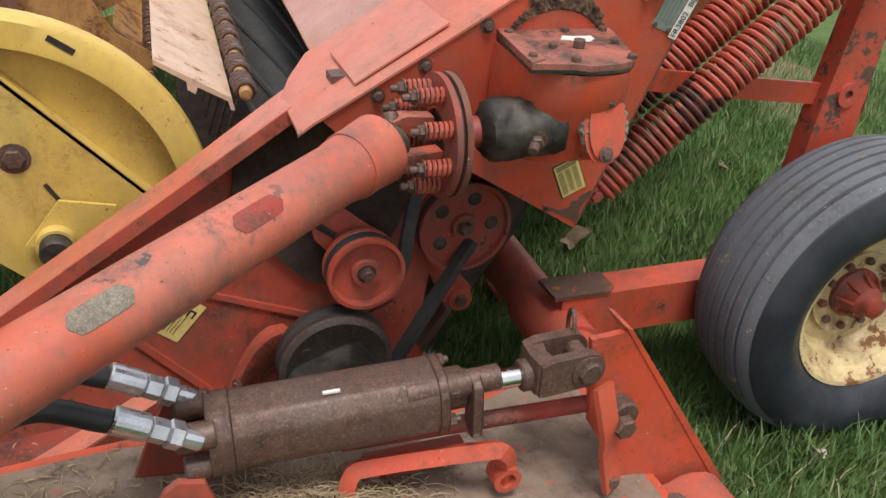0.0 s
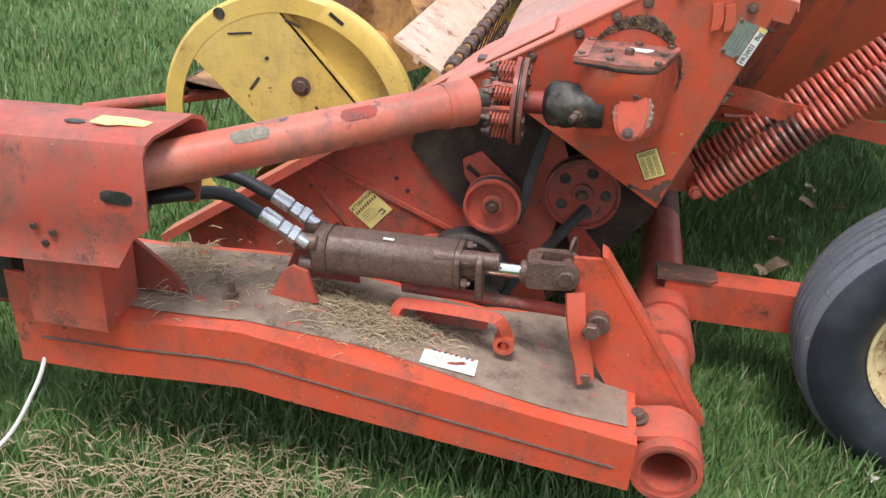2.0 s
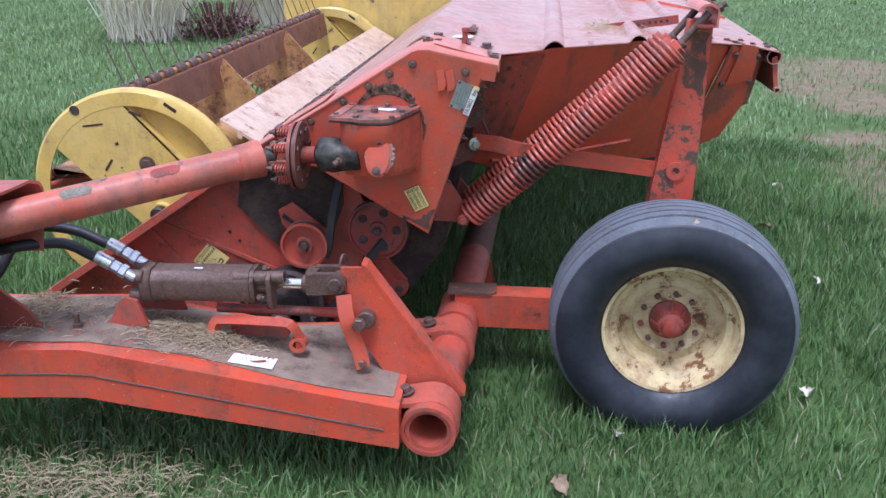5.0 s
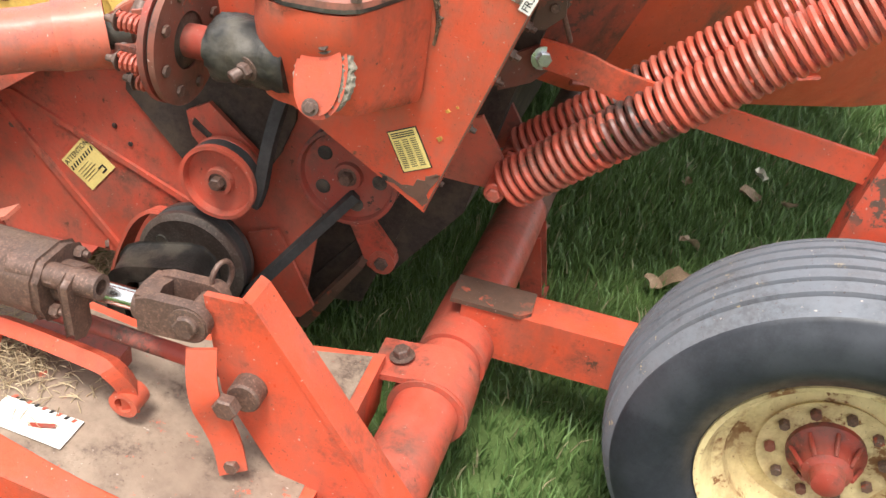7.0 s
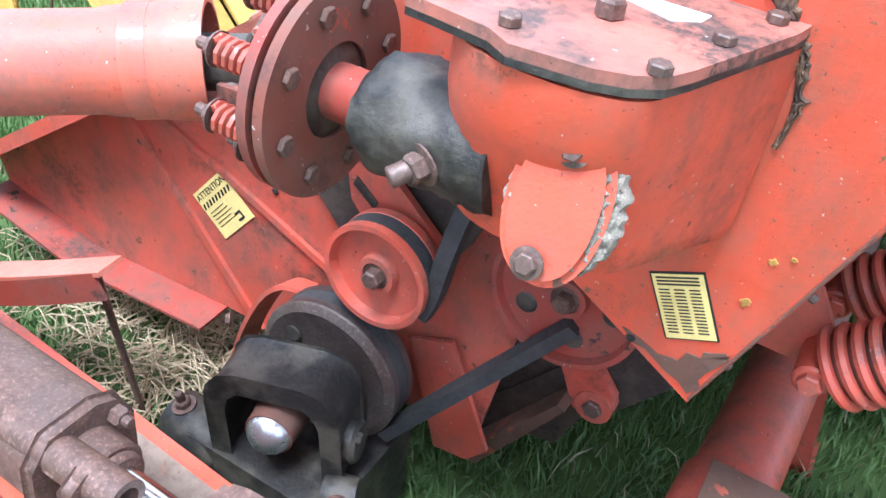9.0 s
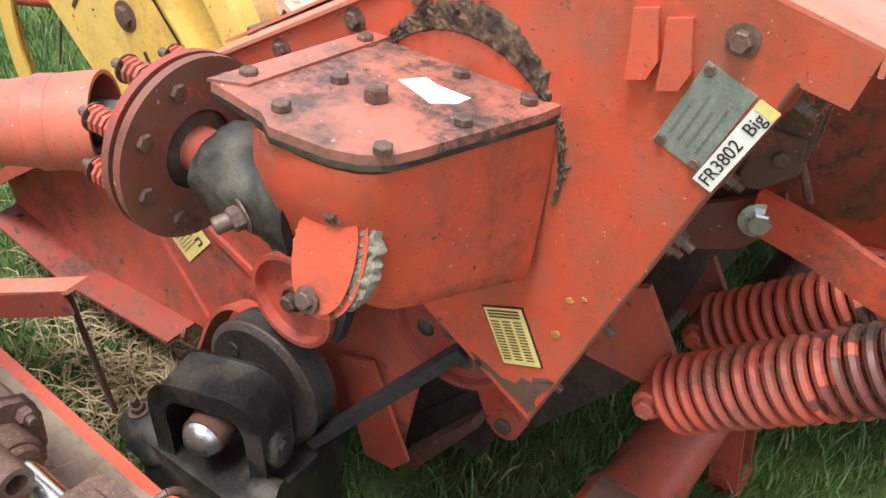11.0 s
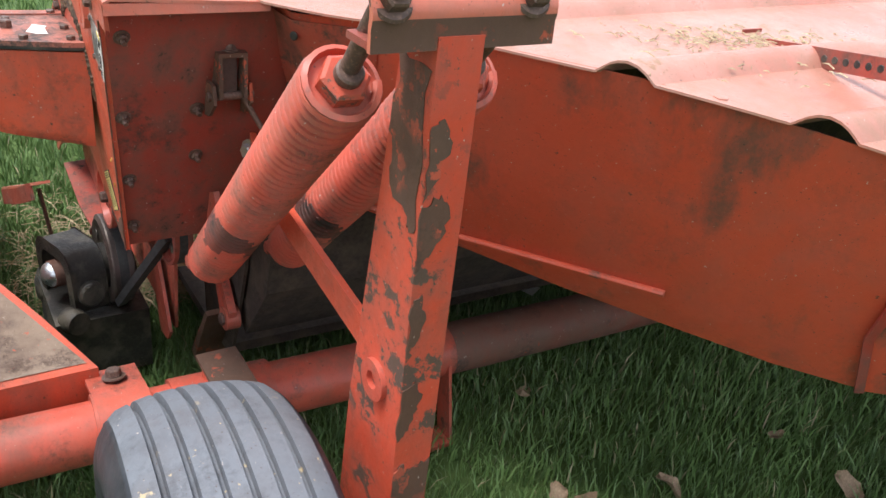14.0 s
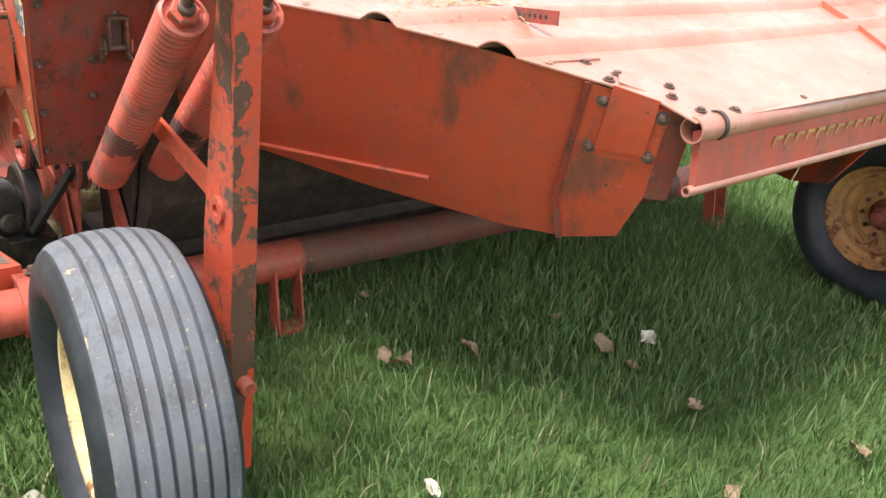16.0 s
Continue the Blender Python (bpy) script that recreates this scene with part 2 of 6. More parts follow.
# ---- mesh helpers ----
def part(name, bm, material, parent, label="", bevel=0.0, smooth=False, m=None):
    """Links a bmesh as one mesh object under a thing or a part."""
    if m is not None:
        bm.transform(m)
    if bevel:
        sharp = [e for e in bm.edges if len(e.link_faces) == 2 and e.calc_face_angle(0) > 0.5]
        if sharp:
            bmesh.ops.bevel(bm, geom=sharp, offset=bevel, segments=2, affect="EDGES", profile=0.6, clamp_overlap=True)
    bmesh.ops.recalc_face_normals(bm, faces=bm.faces[:])
    me = bpy.data.meshes.new(name)
    bm.to_mesh(me)
    bm.free()
    me.materials.append(material)
    if smooth:
        me.shade_smooth()
        me.set_sharp_from_angle(angle=radians(38))
    ob = new(name, me)
    if parent is not None:
        ob.parent = parent
    if label:
        ob["label"] = label
    return ob


def box(bm, x0, x1, y0, y1, z0, z1, m=None):
    vs = [bm.verts.new((x, y, z)) for x in (x0, x1) for y in (y0, y1) for z in (z0, z1)]
    for f in ((0, 1, 3, 2), (4, 6, 7, 5), (0, 4, 5, 1), (2, 3, 7, 6), (0, 2, 6, 4), (1, 5, 7, 3)):
        bm.faces.new([vs[i] for i in f])
    if m is not None:
        bmesh.ops.transform(bm, matrix=m, verts=vs)
    return bm


def boxed(*a, m=None):
    return box(bmesh.new(), *a, m=m)


def prism(points, y0, y1, axis="y", bm=None, m=None):
    """A polygon of (a, b) given thickness along an axis: y: (x, z); z: (x, y); x: (y, z)."""
    bm = bm or bmesh.new()
    put = {"y": lambda a, b, t: (a, t, b), "z": lambda a, b, t: (a, b, t), "x": lambda a, b, t: (t, a, b)}[axis]
    lo = [bm.verts.new(put(a, b, y0)) for a, b in points]
    hi = [bm.verts.new(put(a, b, y1)) for a, b in points]
    bm.faces.new(lo)
    bm.faces.new(hi[::-1])
    k = len(points)
    for i in range(k):
        bm.faces.new((lo[i], lo[(i + 1) % k], hi[(i + 1) % k], hi[i]))
    if m is not None:
        bmesh.ops.transform(bm, matrix=m, verts=lo + hi)
    return bm


def frame_on(a, b):
    """A turn whose z runs from a to b, set at a."""
    d = Vector(b) - Vector(a)
    return Matrix.Translation(a) @ d.to_track_quat("Z", "Y").to_matrix().to_4x4(), d.length


def lathe(profile, a, b, seg=32, bm=None, closed=False):
    """Turns (radius, distance along) round the line from a to b."""
    bm = bm or bmesh.new()
    m, _ = frame_on(a, b)
    rings = []
    for r, h in profile:
        rings.append([bm.verts.new(m @ Vector((max(r, 1e-4) * math.cos(2 * math.pi * i / seg), max(r, 1e-4) * math.sin(2 * math.pi * i / seg), h))) for i in range(seg)])
    pairs = list(zip(rings, rings[1:])) + ([(rings[-1], rings[0])] if closed else [])
    for p, q in pairs:
        for i in range(seg):
            bm.faces.new((p[i], p[(i + 1) % seg], q[(i + 1) % seg], q[i]))
    if not closed:
        for ring in (rings[0], rings[-1]):
            if profile[rings.index(ring)][0] > 1e-3:
                bm.faces.new(ring)
    return bm


def rod(a, b, r, seg=20, bm=None, r2=None):
    length = (Vector(b) - Vector(a)).length
    c = min(0.15 * r, 0.003)
    return lathe([(r - c, 0), (r, c), (r2 or r, length - c), ((r2 or r) - c, length)], a, b, seg, bm)


def pipe(a, b, r, inner, seg=32, bm=None):
    length = (Vector(b) - Vector(a)).length
    return lathe([(inner, 0), (r, 0), (r, length), (inner, length)], a, b, seg, bm, closed=True)


def sweep(points, r, seg=10, bm=None, flat=None):
    """A round (or flat: half width, half height) bar along a line of points."""
    bm = bm or bmesh.new()
    pts = [Vector(p) for p in points]
    rings, up = [], Vector((0.013, 0.02, 1))
    for i, p in enumerate(pts):
        t = (pts[min(i + 1, len(pts) - 1)] - pts[max(i - 1, 0)]).normalized()
        side = t.cross(up)
        side = side.normalized() if side.length > 1e-4 else Vector((0, 1, 0))
        nrm = side.cross(t)
        up = nrm
        if flat:
            ring = [p + side * a * flat[0] + nrm * b * flat[1] for a, b in ((-1, -1), (1, -1), (1, 1), (-1, 1))]
        else:
            ring = [p + (side * math.cos(2 * math.pi * k / seg) + nrm * math.sin(2 * math.pi * k / seg)) * r for k in range(seg)]
        rings.append([bm.verts.new(v) for v in ring])
    k = len(rings[0])
    for p, q in zip(rings, rings[1:]):
        for i in range(k):
            bm.faces.new((p[i], p[(i + 1) % k], q[(i + 1) % k], q[i]))
    bm.faces.new(rings[0])
    bm.faces.new(rings[-1])
    return bm


def curve(points, steps=8):
    """Points of a smooth line through the given ones."""
    p = [Vector(v) for v in points]
    p = [2 * p[0] - p[1]] + p + [2 * p[-1] - p[-2]]
    out = []
    for i in range(1, len(p) - 2):
        for s in range(steps):
            u = s / steps
            out.append(0.5 * (2 * p[i] + (p[i + 1] - p[i - 1]) * u + (2 * p[i - 1] - 5 * p[i] + 4 * p[i + 1] - p[i + 2]) * u * u + (3 * p[i] - p[i - 1] - 3 * p[i + 1] + p[i + 2]) * u ** 3))
    return out + [p[-2]]


def bolt(at, way, parent, r=0.011, h=0.009, washer=True, material=None, shank=0.0, name="bolt"):
    """A hexagon head on a washer, at a place, standing out along a way."""
    bm = bmesh.new()
    a, d = Vector(at), Vector(way).normalized()
    if washer:
        lathe([(r * 1.5, 0), (r * 1.5, r * 0.16), (r * 1.1, r * 0.2)], a, a + d, 16, bm)
    lathe([(r, r * 0.1), (r, h * 0.85), (r * 0.85, h)], a, a + d, 6, bm)
    if shank:
        lathe([(r * 0.55, h * 0.9), (r * 0.55, h + shank), (r * 0.45, h + shank + 0.002)], a, a + d, 10, bm)
    return part(name, bm, material or rusty, parent)


def decal(points, normal_shift, material, parent, name="decal", label=""):
    """A thin sheet through four places, lifted a little."""
    bm = bmesh.new()
    s = Vector(normal_shift)
    lo = [bm.verts.new(Vector(p)) for p in points]
    hi = [bm.verts.new(Vector(p) + s) for p in points]
    bm.faces.new(lo)
    bm.faces.new(hi[::-1])
    for i in range(len(points)):
        k = (i + 1) % len(points)
        bm.faces.new((lo[i], lo[k], hi[k], hi[i]))
    return part(name, bm, material, parent, label)


def header_m():
    """The cutting head stands slightly askew to the drawbar and a little higher at its far end."""
    m = Matrix.Identity(4)
    m[0][1], m[0][3] = 0.055, -0.055 * 1.5
    m[2][1], m[2][3] = 0.015, -0.015 * 1.5
    return m


SKEW = header_m()


def at_y(x, y, z):
    return SKEW @ Vector((x, y, z))


def sheet(grid, th=0.005, down=(0, 0, -1)):
    """A closed thin sheet over a grid of places."""
    bm = bmesh.new()
    d = Vector(down) * th
    t_ = [[bm.verts.new(p) for p in row] for row in grid]
    b_ = [[bm.verts.new(Vector(p) + d) for p in row] for row in grid]
    R_, C_ = len(grid), len(grid[0])
    for i in range(R_ - 1):
        for j in range(C_ - 1):
            bm.faces.new((t_[i][j], t_[i][j + 1], t_[i + 1][j + 1], t_[i + 1][j]))
            bm.faces.new((b_[i][j + 1], b_[i][j], b_[i + 1][j], b_[i + 1][j + 1]))
    rim = [(0, j) for j in range(C_)] + [(i, C_ - 1) for i in range(1, R_)] + [(R_ - 1, j) for j in range(C_ - 2, -1, -1)] + [(i, 0) for i in range(R_ - 2, 0, -1)]
    for (i, j), (k, l_) in zip(rim, rim[1:] + rim[:1]):
        bm.faces.new((t_[i][j], b_[i][j], b_[k][l_], t_[k][l_]))
    return bm


# ---- ground ----
GROUND = -0.03
# worn patches in the lawn: middle x, y and the two half lengths
BARE = ((3.55, 4.1, 0.42, 0.85), (3.25, 3.15, 0.22, 0.30), (3.75, 5.3, 0.42, 0.40), (4.25, 7.4, 0.55, 1.0), (4.9, 8.9, 0.8, 0.9), (3.8, 8.8, 0.35, 0.7))
def ground_material():
    m, n, l, bsdf = nodes_of("lawn_soil")
    g = n.new("ShaderNodeNewGeometry")
    c = g.outputs["Position"]
    a = tex_noise(n, l, c, 0.7, 6, 0.65)
    b = tex_noise(n, l, c, 9, 8, 0.7)
    f = tex_noise(n, l, c, 60, 8, 0.8)
    col = blend(n, l, ramp(n, l, b, 0.35, 0.65), (0.075, 0.120, 0.038), (0.115, 0.170, 0.056))
    col = blend(n, l, ramp(n, l, a, 0.5, 0.7, 0, 0.5), col, (0.15, 0.185, 0.085))
    # worn patches of bare soil beyond the machine
    near = None
    for x, y, rx, ry in BARE:
        away = n.new("ShaderNodeVectorMath")
        away.operation = "SUBTRACT"
        l.new(c, away.inputs[0])
        away.inputs[1].default_value = (x, y, GROUND)
        size = n.new("ShaderNodeVectorMath")
        size.operation = "MULTIPLY"
        l.new(away.outputs[0], size.inputs[0])
        size.inputs[1].default_value = (1 / rx, 1 / ry, 0)
        far_ = n.new("ShaderNodeVectorMath")
        far_.operation = "LENGTH"
        l.new(size.outputs[0], far_.inputs[0])
        if near is None:
            near = far_.outputs["Value"]
        else:
            least = n.new("ShaderNodeMath")
            least.operation = "MINIMUM"
            l.new(near, least.inputs[0])
            l.new(far_.outputs["Value"], least.inputs[1])
            near = least.outputs[0]
    wob = n.new("ShaderNodeMath")
    wob.operation = "MULTIPLY_ADD"
    l.new(tex_noise(n, l, c, 2.2, 7, 0.7), wob.inputs[0])
    wob.inputs[1].default_value = 1.6
    l.new(near, wob.inputs[2])
    bare = mult(n, l, ramp(n, l, wob.outputs[0], 2.15, 1.6), ramp(n, l, b, 0.36, 0.56, 0.35, 1.0))
    soil = blend(n, l, ramp(n, l, f, 0.35, 0.65), (0.36, 0.26, 0.185), (0.13, 0.085, 0.055))
    col = blend(n, l, bare, col, soil)
    l.new(col, bsdf.inputs["Base Color"])
    bsdf.inputs["Roughness"].default_value = 0.95
    bsdf.inputs["Specular IOR Level"].default_value = 0.08
    bump(n, l, bsdf, f, 0.6, 0.02)
    return m


bm = bmesh.new()
vs = [bm.verts.new(p) for p in ((-300, -300, GROUND), (300, -300, GROUND), (300, 400, GROUND), (-300, 400, GROUND))]
bm.faces.new(vs)
ground = part("ground", bm, ground_material(), None)
tagged(ground, "green lawn with a bare worn strip of soil", "ground", kind="structure")

# ---- the machine ----
mower = new("mower_conditioner")
mower.location = (0, 0, 0)
tagged(mower, "old red and yellow pull-type hay mower conditioner standing on grass", "mower")


# main cross tube with its clamps
TUBE_A, TUBE_B = Vector((0.838, 0.735, 0.205)), Vector((1.0, 4.3, 0.20))
TUBE_D = (TUBE_B - TUBE_A).normalized()


def along_tube(y):
    return TUBE_A + TUBE_D * ((y - TUBE_A.y) / TUBE_D.y)


tube = part("cross_tube", pipe(TUBE_A, TUBE_B, 0.066, 0.054), red, mower, "round red steel tube", smooth=True)
# Thin darker brown skin over the tube's middle and far length.
part("dust_coat", pipe(along_tube(2.05), along_tube(3.95), 0.0668, 0.0662), red_stain, tube, "darker rust-brown stretch of the tube", smooth=True)
part("collar", pipe(along_tube(0.728), along_tube(0.80), 0.079, 0.0665), red, tube, smooth=True)
part("collar", pipe(along_tube(1.20), along_tube(1.30), 0.079, 0.0665), red, tube, smooth=True)


def clamp(y, width):
    """A bent strap over the tube, bolted down to the drawbar plate."""
    c = along_tube(y)
    bm = bmesh.new()
    r, th = 0.081, 0.012
    prof = [(c.x - 0.125, c.z + 0.062), (c.x - 0.06, c.z + r - 0.012)]
    prof += [(c.x + r * math.sin(a), c.z + r * math.cos(a)) for a in [radians(v) for v in range(-20, 141, 20)]]
    inner = [(x + (c.x - x) * th / 0.1, z - th if x < c.x - 0.05 else z + (c.z - z) * th / 0.09) for x, z in prof]
    prism(prof + inner[::-1], y - width / 2, y + width / 2, bm=bm)
    ob = part("tube_clamp", bm, red, tube, bevel=0.003, smooth=True)
    return ob


clamp(0.815, 0.11)
clamp(1.26, 0.11)
for y in (0.815, 1.26):
    bolt(along_tube(y) + Vector((-0.075, 0, 0.074)), (-0.25, 0, 1), tube, 0.017, 0.02)
# feet under the tube
for y in (1.93, 4.2):
    c = along_tube(y)
    bm = bmesh.new()
    for dy in (0, 0.09):
        prism([(c.x + 0.02, c.z - 0.03), (c.x + 0.075, c.z + 0.0), (c.x + 0.12, GROUND + 0.02), (c.x + 0.06, GROUND + 0.02)], y + dy, y + dy + 0.008, bm=bm)
    box(bm, c.x + 0.055, c.x + 0.125, y, y + 0.098, GROUND + 0.015, GROUND + 0.027)
    part("stand_foot", bm, red, tube)

# wheel arm from tube to axle
bm = boxed(0.86, 1.52, 1.43, 1.52, 0.19, 0.312)
arm = part("wheel_arm", bm, red_clean, mower, "red box-section axle arm", bevel=0.006, smooth=True)
part("sleeve", pipe(along_tube(1.36), along_tube(1.58), 0.076, 0.0665), red, arm, smooth=True)
part("gusset_plate", prism([(0.835, 1.425), (0.985, 1.425), (1.005, 1.445), (1.005, 1.515), (0.835, 1.515)], 0.312, 0.322, "z"), scraped, arm, "worn brown steel gusset", bevel=0.003)


def tyre_mesh(R, half, rim):
    """Ribbed implement tyre about the y axis."""
    prof = [(rim, -half * 0.50), (rim + 0.012, -half * 0.66), (rim + 0.03, -half * 0.83), (rim + 0.06, -half * 0.955), (R * 0.74, -half), (R * 0.82, -half * 0.985), (R * 0.875, -half * 0.935), (R * 0.912, -half * 0.865), (R * 0.924, -half * 0.852), (R * 0.930, -half * 0.825)]
    grooves = (-0.58, -0.345, -0.115, 0.115, 0.345, 0.58)
    crown = lambda u: R * (1 - 0.085 * abs(u) ** 2.4)
    tread = [(crown(-0.74), -0.74 * half)]
    for g in grooves:
        tread += [(crown(g - 0.038), (g - 0.036) * half), (crown(g) - 0.013, (g - 0.022) * half), (crown(g) - 0.013, (g + 0.022) * half), (crown(g + 0.038), (g + 0.036) * half)]
    tread.append((crown(0.74), 0.74 * half))
    # the shoulder groove
    full = prof + tread + [(r, -y) for r, y in prof[::-1]]
    bm = lathe(full, (0, 0, 0), (0, 1, 0), 72, closed=True)
    # soft tyre: flattened and bulged where it stands
    for v in bm.verts:
        sink = max(0.0, -v.co.z - (R - 0.052))
        v.co.z += sink * 0.85
        v.co.y *= 1 + 0.9 * sink
    return bm


def wheel(centre, R, half, rim, material_rim, label, toe=0.0):
    """Tyre, dished rim, hub with studs; the outer side faces -y."""
    root = new("wheel")
    root.parent = mower
    root["label"] = label
    root.location = centre
    root.rotation_euler = (0, 0, radians(toe))
    ob = part("tyre", tyre_mesh(R, half, rim + 0.004), tyre_rubber, root, "black ribbed rubber tyre", smooth=True)
    ob.data.materials.append(tread_rubber)
    for f in ob.data.polygons:
        c = f.center
        if math.hypot(c.x, c.z) > R * 0.935:
            f.material_index = 1
    h = half * 0.80
    prof = [(rim + 0.016, -h * 0.88), (rim + 0.018, -h * 0.80), (rim + 0.004, -h * 0.76), (rim - 0.004, -h * 0.55), (rim - 0.03, -h * 0.42), (rim - 0.034, -h * 0.1),
            (rim - 0.05, h * 0.05), (rim - 0.09, h * 0.02), (0.115, -h * 0.08), (0.10, -h * 0.02), (0.085, 0.0), (0.05, 0.0),
            (0.05, 0.01), (0.12, 0.012), (rim - 0.03, h * 0.12), (rim - 0.02, h * 0.6), (rim, h * 0.8), (rim + 0.016, h * 0.88), (rim + 0.004, h * 0.86), (rim - 0.012, h * 0.5), (rim - 0.02, 0.0), (rim - 0.012, -h * 0.5), (rim + 0.006, -h * 0.86)]
    part("rim", lathe(prof, (0, 0, 0), (0, 1, 0), 64, closed=True), material_rim, root, "cream painted steel rim with rust", smooth=True)
    hub = part("hub", lathe([(0.066, 0.012), (0.066, -0.012), (0.056, -0.02), (0.046, -0.03), (0.041, -0.055), (0.03, -0.062), (0.026, -0.085), (0.012, -0.09)], (0, 0, 0), (0, 1, 0), 32), red_dark, root, "red painted wheel hub", smooth=True)
    for k in range(10):
        a = 2 * math.pi * k / 10 + 0.2
        p = Vector((0.092 * math.cos(a), -0.006, 0.092 * math.sin(a)))
        bolt(p, (0, -1, 0), root, 0.010, 0.014, False, red_stain if k % 2 else rusty, name="wheel_nut")
    for k in range(8):
        a = 2 * math.pi * k / 8
        d_ = Vector((math.cos(a), 0, math.sin(a)))
        part("hub_fin", sweep([d_ * 0.060 + Vector((0, -0.018, 0)), d_ * 0.041 + Vector((0, -0.056, 0))], 0.004, 6), red_dark, hub)
    return root


wheel((1.566, 1.25, 0.340), 0.387, 0.140, 0.200, cream, "implement wheel with ribbed tyre and cream rim", -4.5)
part("axle", rod((1.575, 1.28, 0.338), (1.575, 1.50, 0.29), 0.035), rusty, arm, smooth=True)

# spring post with its crosshead
bm = bmesh.new()
vs = []
for z, x0, x1 in ((0.10, 1.47, 1.635), (0.70, 1.50, 1.637), (1.252, 1.568, 1.638)):
    vs.append([bm.verts.new(p) for p in ((x0, 1.455, z), (x1, 1.455, z), (x1, 1.512, z), (x0, 1.512, z))])
for p, q in zip(vs, vs[1:]):
    for i in range(4):
        bm.faces.new((p[i], p[(i + 1) % 4], q[(i + 1) % 4], q[i]))
bm.faces.new(vs[0])
bm.faces.new(vs[-1])
post = part("spring_post", bm, red_worn, mower, "tapered upright red steel post", bevel=0.006, smooth=True)
rng = random.Random(77)


def ragged(pts, amount):
    """Outline broken up into small steps, as flaked paint has."""
    out = []
    for (x0, z0), (x1, z1) in zip(pts, pts[1:] + pts[:1]):
        for i in range(5):
            out.append((x0 + (x1 - x0) * i / 5 + rng.uniform(-amount, amount) * (i > 0), z0 + (z1 - z0) * i / 5 + rng.uniform(-amount, amount) * (i > 0)))
    return out


part("bare_patch", prism(ragged([(1.563, 1.215), (1.632, 1.215), (1.632, 1.03), (1.612, 1.022), (1.565, 1.06), (1.553, 1.12)], 0.010), 1.4538, 1.4552), scraped, post, "patch scraped to brown steel")
part("bare_patch", prism(ragged([(1.492, 0.40), (1.50, 0.46), (1.53, 0.475), (1.60, 0.462), (1.628, 0.48), (1.628, 0.36), (1.487, 0.36)], 0.005), 1.4538, 1.4552), scraped, post, "patch scraped to brown steel")
for zz, ww in ((1.15, 0.03), (1.06, 0.04), (0.93, 0.022), (0.80, 0.03), (0.66, 0.024)):
    part("bare_patch", prism(ragged([(1.456, zz), (1.456 + ww * 0.6, zz + 0.012), (1.456 + ww, zz - 0.02), (1.456 + ww * 0.5, zz - 0.06), (1.456, zz - 0.085)], 0.004), 1.6365, 1.6392, "x"), scraped, post, "patch scraped to brown steel")
part("bare_patch", prism(ragged([(1.457, 0.645), (1.475, 0.655), (1.511, 0.668), (1.511, 0.40), (1.495, 0.385), (1.48, 0.16), (1.457, 0.14)], 0.004), 1.6362, 1.6388, "x"), scraped, post, "broad patch scraped to brown steel")
part("bush", pipe((1.572, 1.447, 0.774), (1.572, 1.456, 0.774), 0.03, 0.013), red, post, smooth=True)
part("pin", rod((1.60, 1.485, 0.36), (1.672, 1.485, 0.36), 0.02), red, post, smooth=True)
prof = [(1.604 + 0.034 * math.sin(a), 1.274 + 0.034 * math.cos(a)) for a in [radians(v) for v in range(-70, 111, 15)]] + [(1.637, 1.238), (1.63, 1.238)]
inner = [(1.604 + 0.027 * math.sin(a), 1.274 + 0.027 * math.cos(a)) for a in [radians(v) for v in range(-70, 111, 15)]]
head = part("crosshead", prism(prof + inner[::-1], 1.378, 1.604), red_top, post, "worn pinkish red saddle plate", bevel=0.002, smooth=True)
head.data.materials.append(scraped)
for f in head.data.polygons:
    if f.normal.x > 0.75 and f.center.z < 1.268:
        f.material_index = 1
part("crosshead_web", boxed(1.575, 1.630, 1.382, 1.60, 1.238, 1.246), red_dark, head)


def coil_spring(a, b, R, r, turns, parent):
    m, length = frame_on(a, b)
    pts, per = [], 22
    for i in range(turns * per + 1):
        w = 2 * math.pi * i / per
        pts.append(m @ Vector((R * math.cos(w), R * math.sin(w), length * i / (turns * per))))
    bm = bmesh.new()
    rings = []
    ax = (Vector(b) - Vector(a)).normalized()
    for i, p in enumerate(pts):
        mid = m @ Vector((0, 0, length * i / (turns * per)))
        out = (p - mid).normalized()
        rings.append([bm.verts.new(p + (out * math.cos(2 * math.pi * k / 7) + ax * math.sin(2 * math.pi * k / 7)) * r) for k in range(7)])
    for p, q in zip(rings, rings[1:]):
        for k in range(7):
            bm.faces.new((p[k], p[(k + 1) % 7], q[(k + 1) % 7], q[k]))
    bm.faces.new(rings[0])
    bm.faces.new(rings[-1])
    ob = part("coil_spring", bm, red, parent, "red close-wound tension spring with oily band", smooth=True)
    ob.data.materials.append(oily_red)
    rg = random.Random(5)
    lo_hi = [(0.26 + 0.03 * math.sin(0.47 * k + 1) + rg.uniform(-0.012, 0.012), 0.37 + 0.035 * math.sin(0.31 * k) + rg.uniform(-0.012, 0.012)) for k in range(40)]
    a_, d_ = Vector(a), (Vector(b) - Vector(a))
    for f in ob.data.polygons:
        u = (f.center - a_).dot(d_) / d_.length_squared
        k = int(20 + 20 * math.atan2((f.center - a_ - d_ * u).y, (f.center - a_ - d_ * u).z) / math.pi) % 40
        if lo_hi[k][0] < u < lo_hi[k][1]:
            f.material_index = 1
    return ob


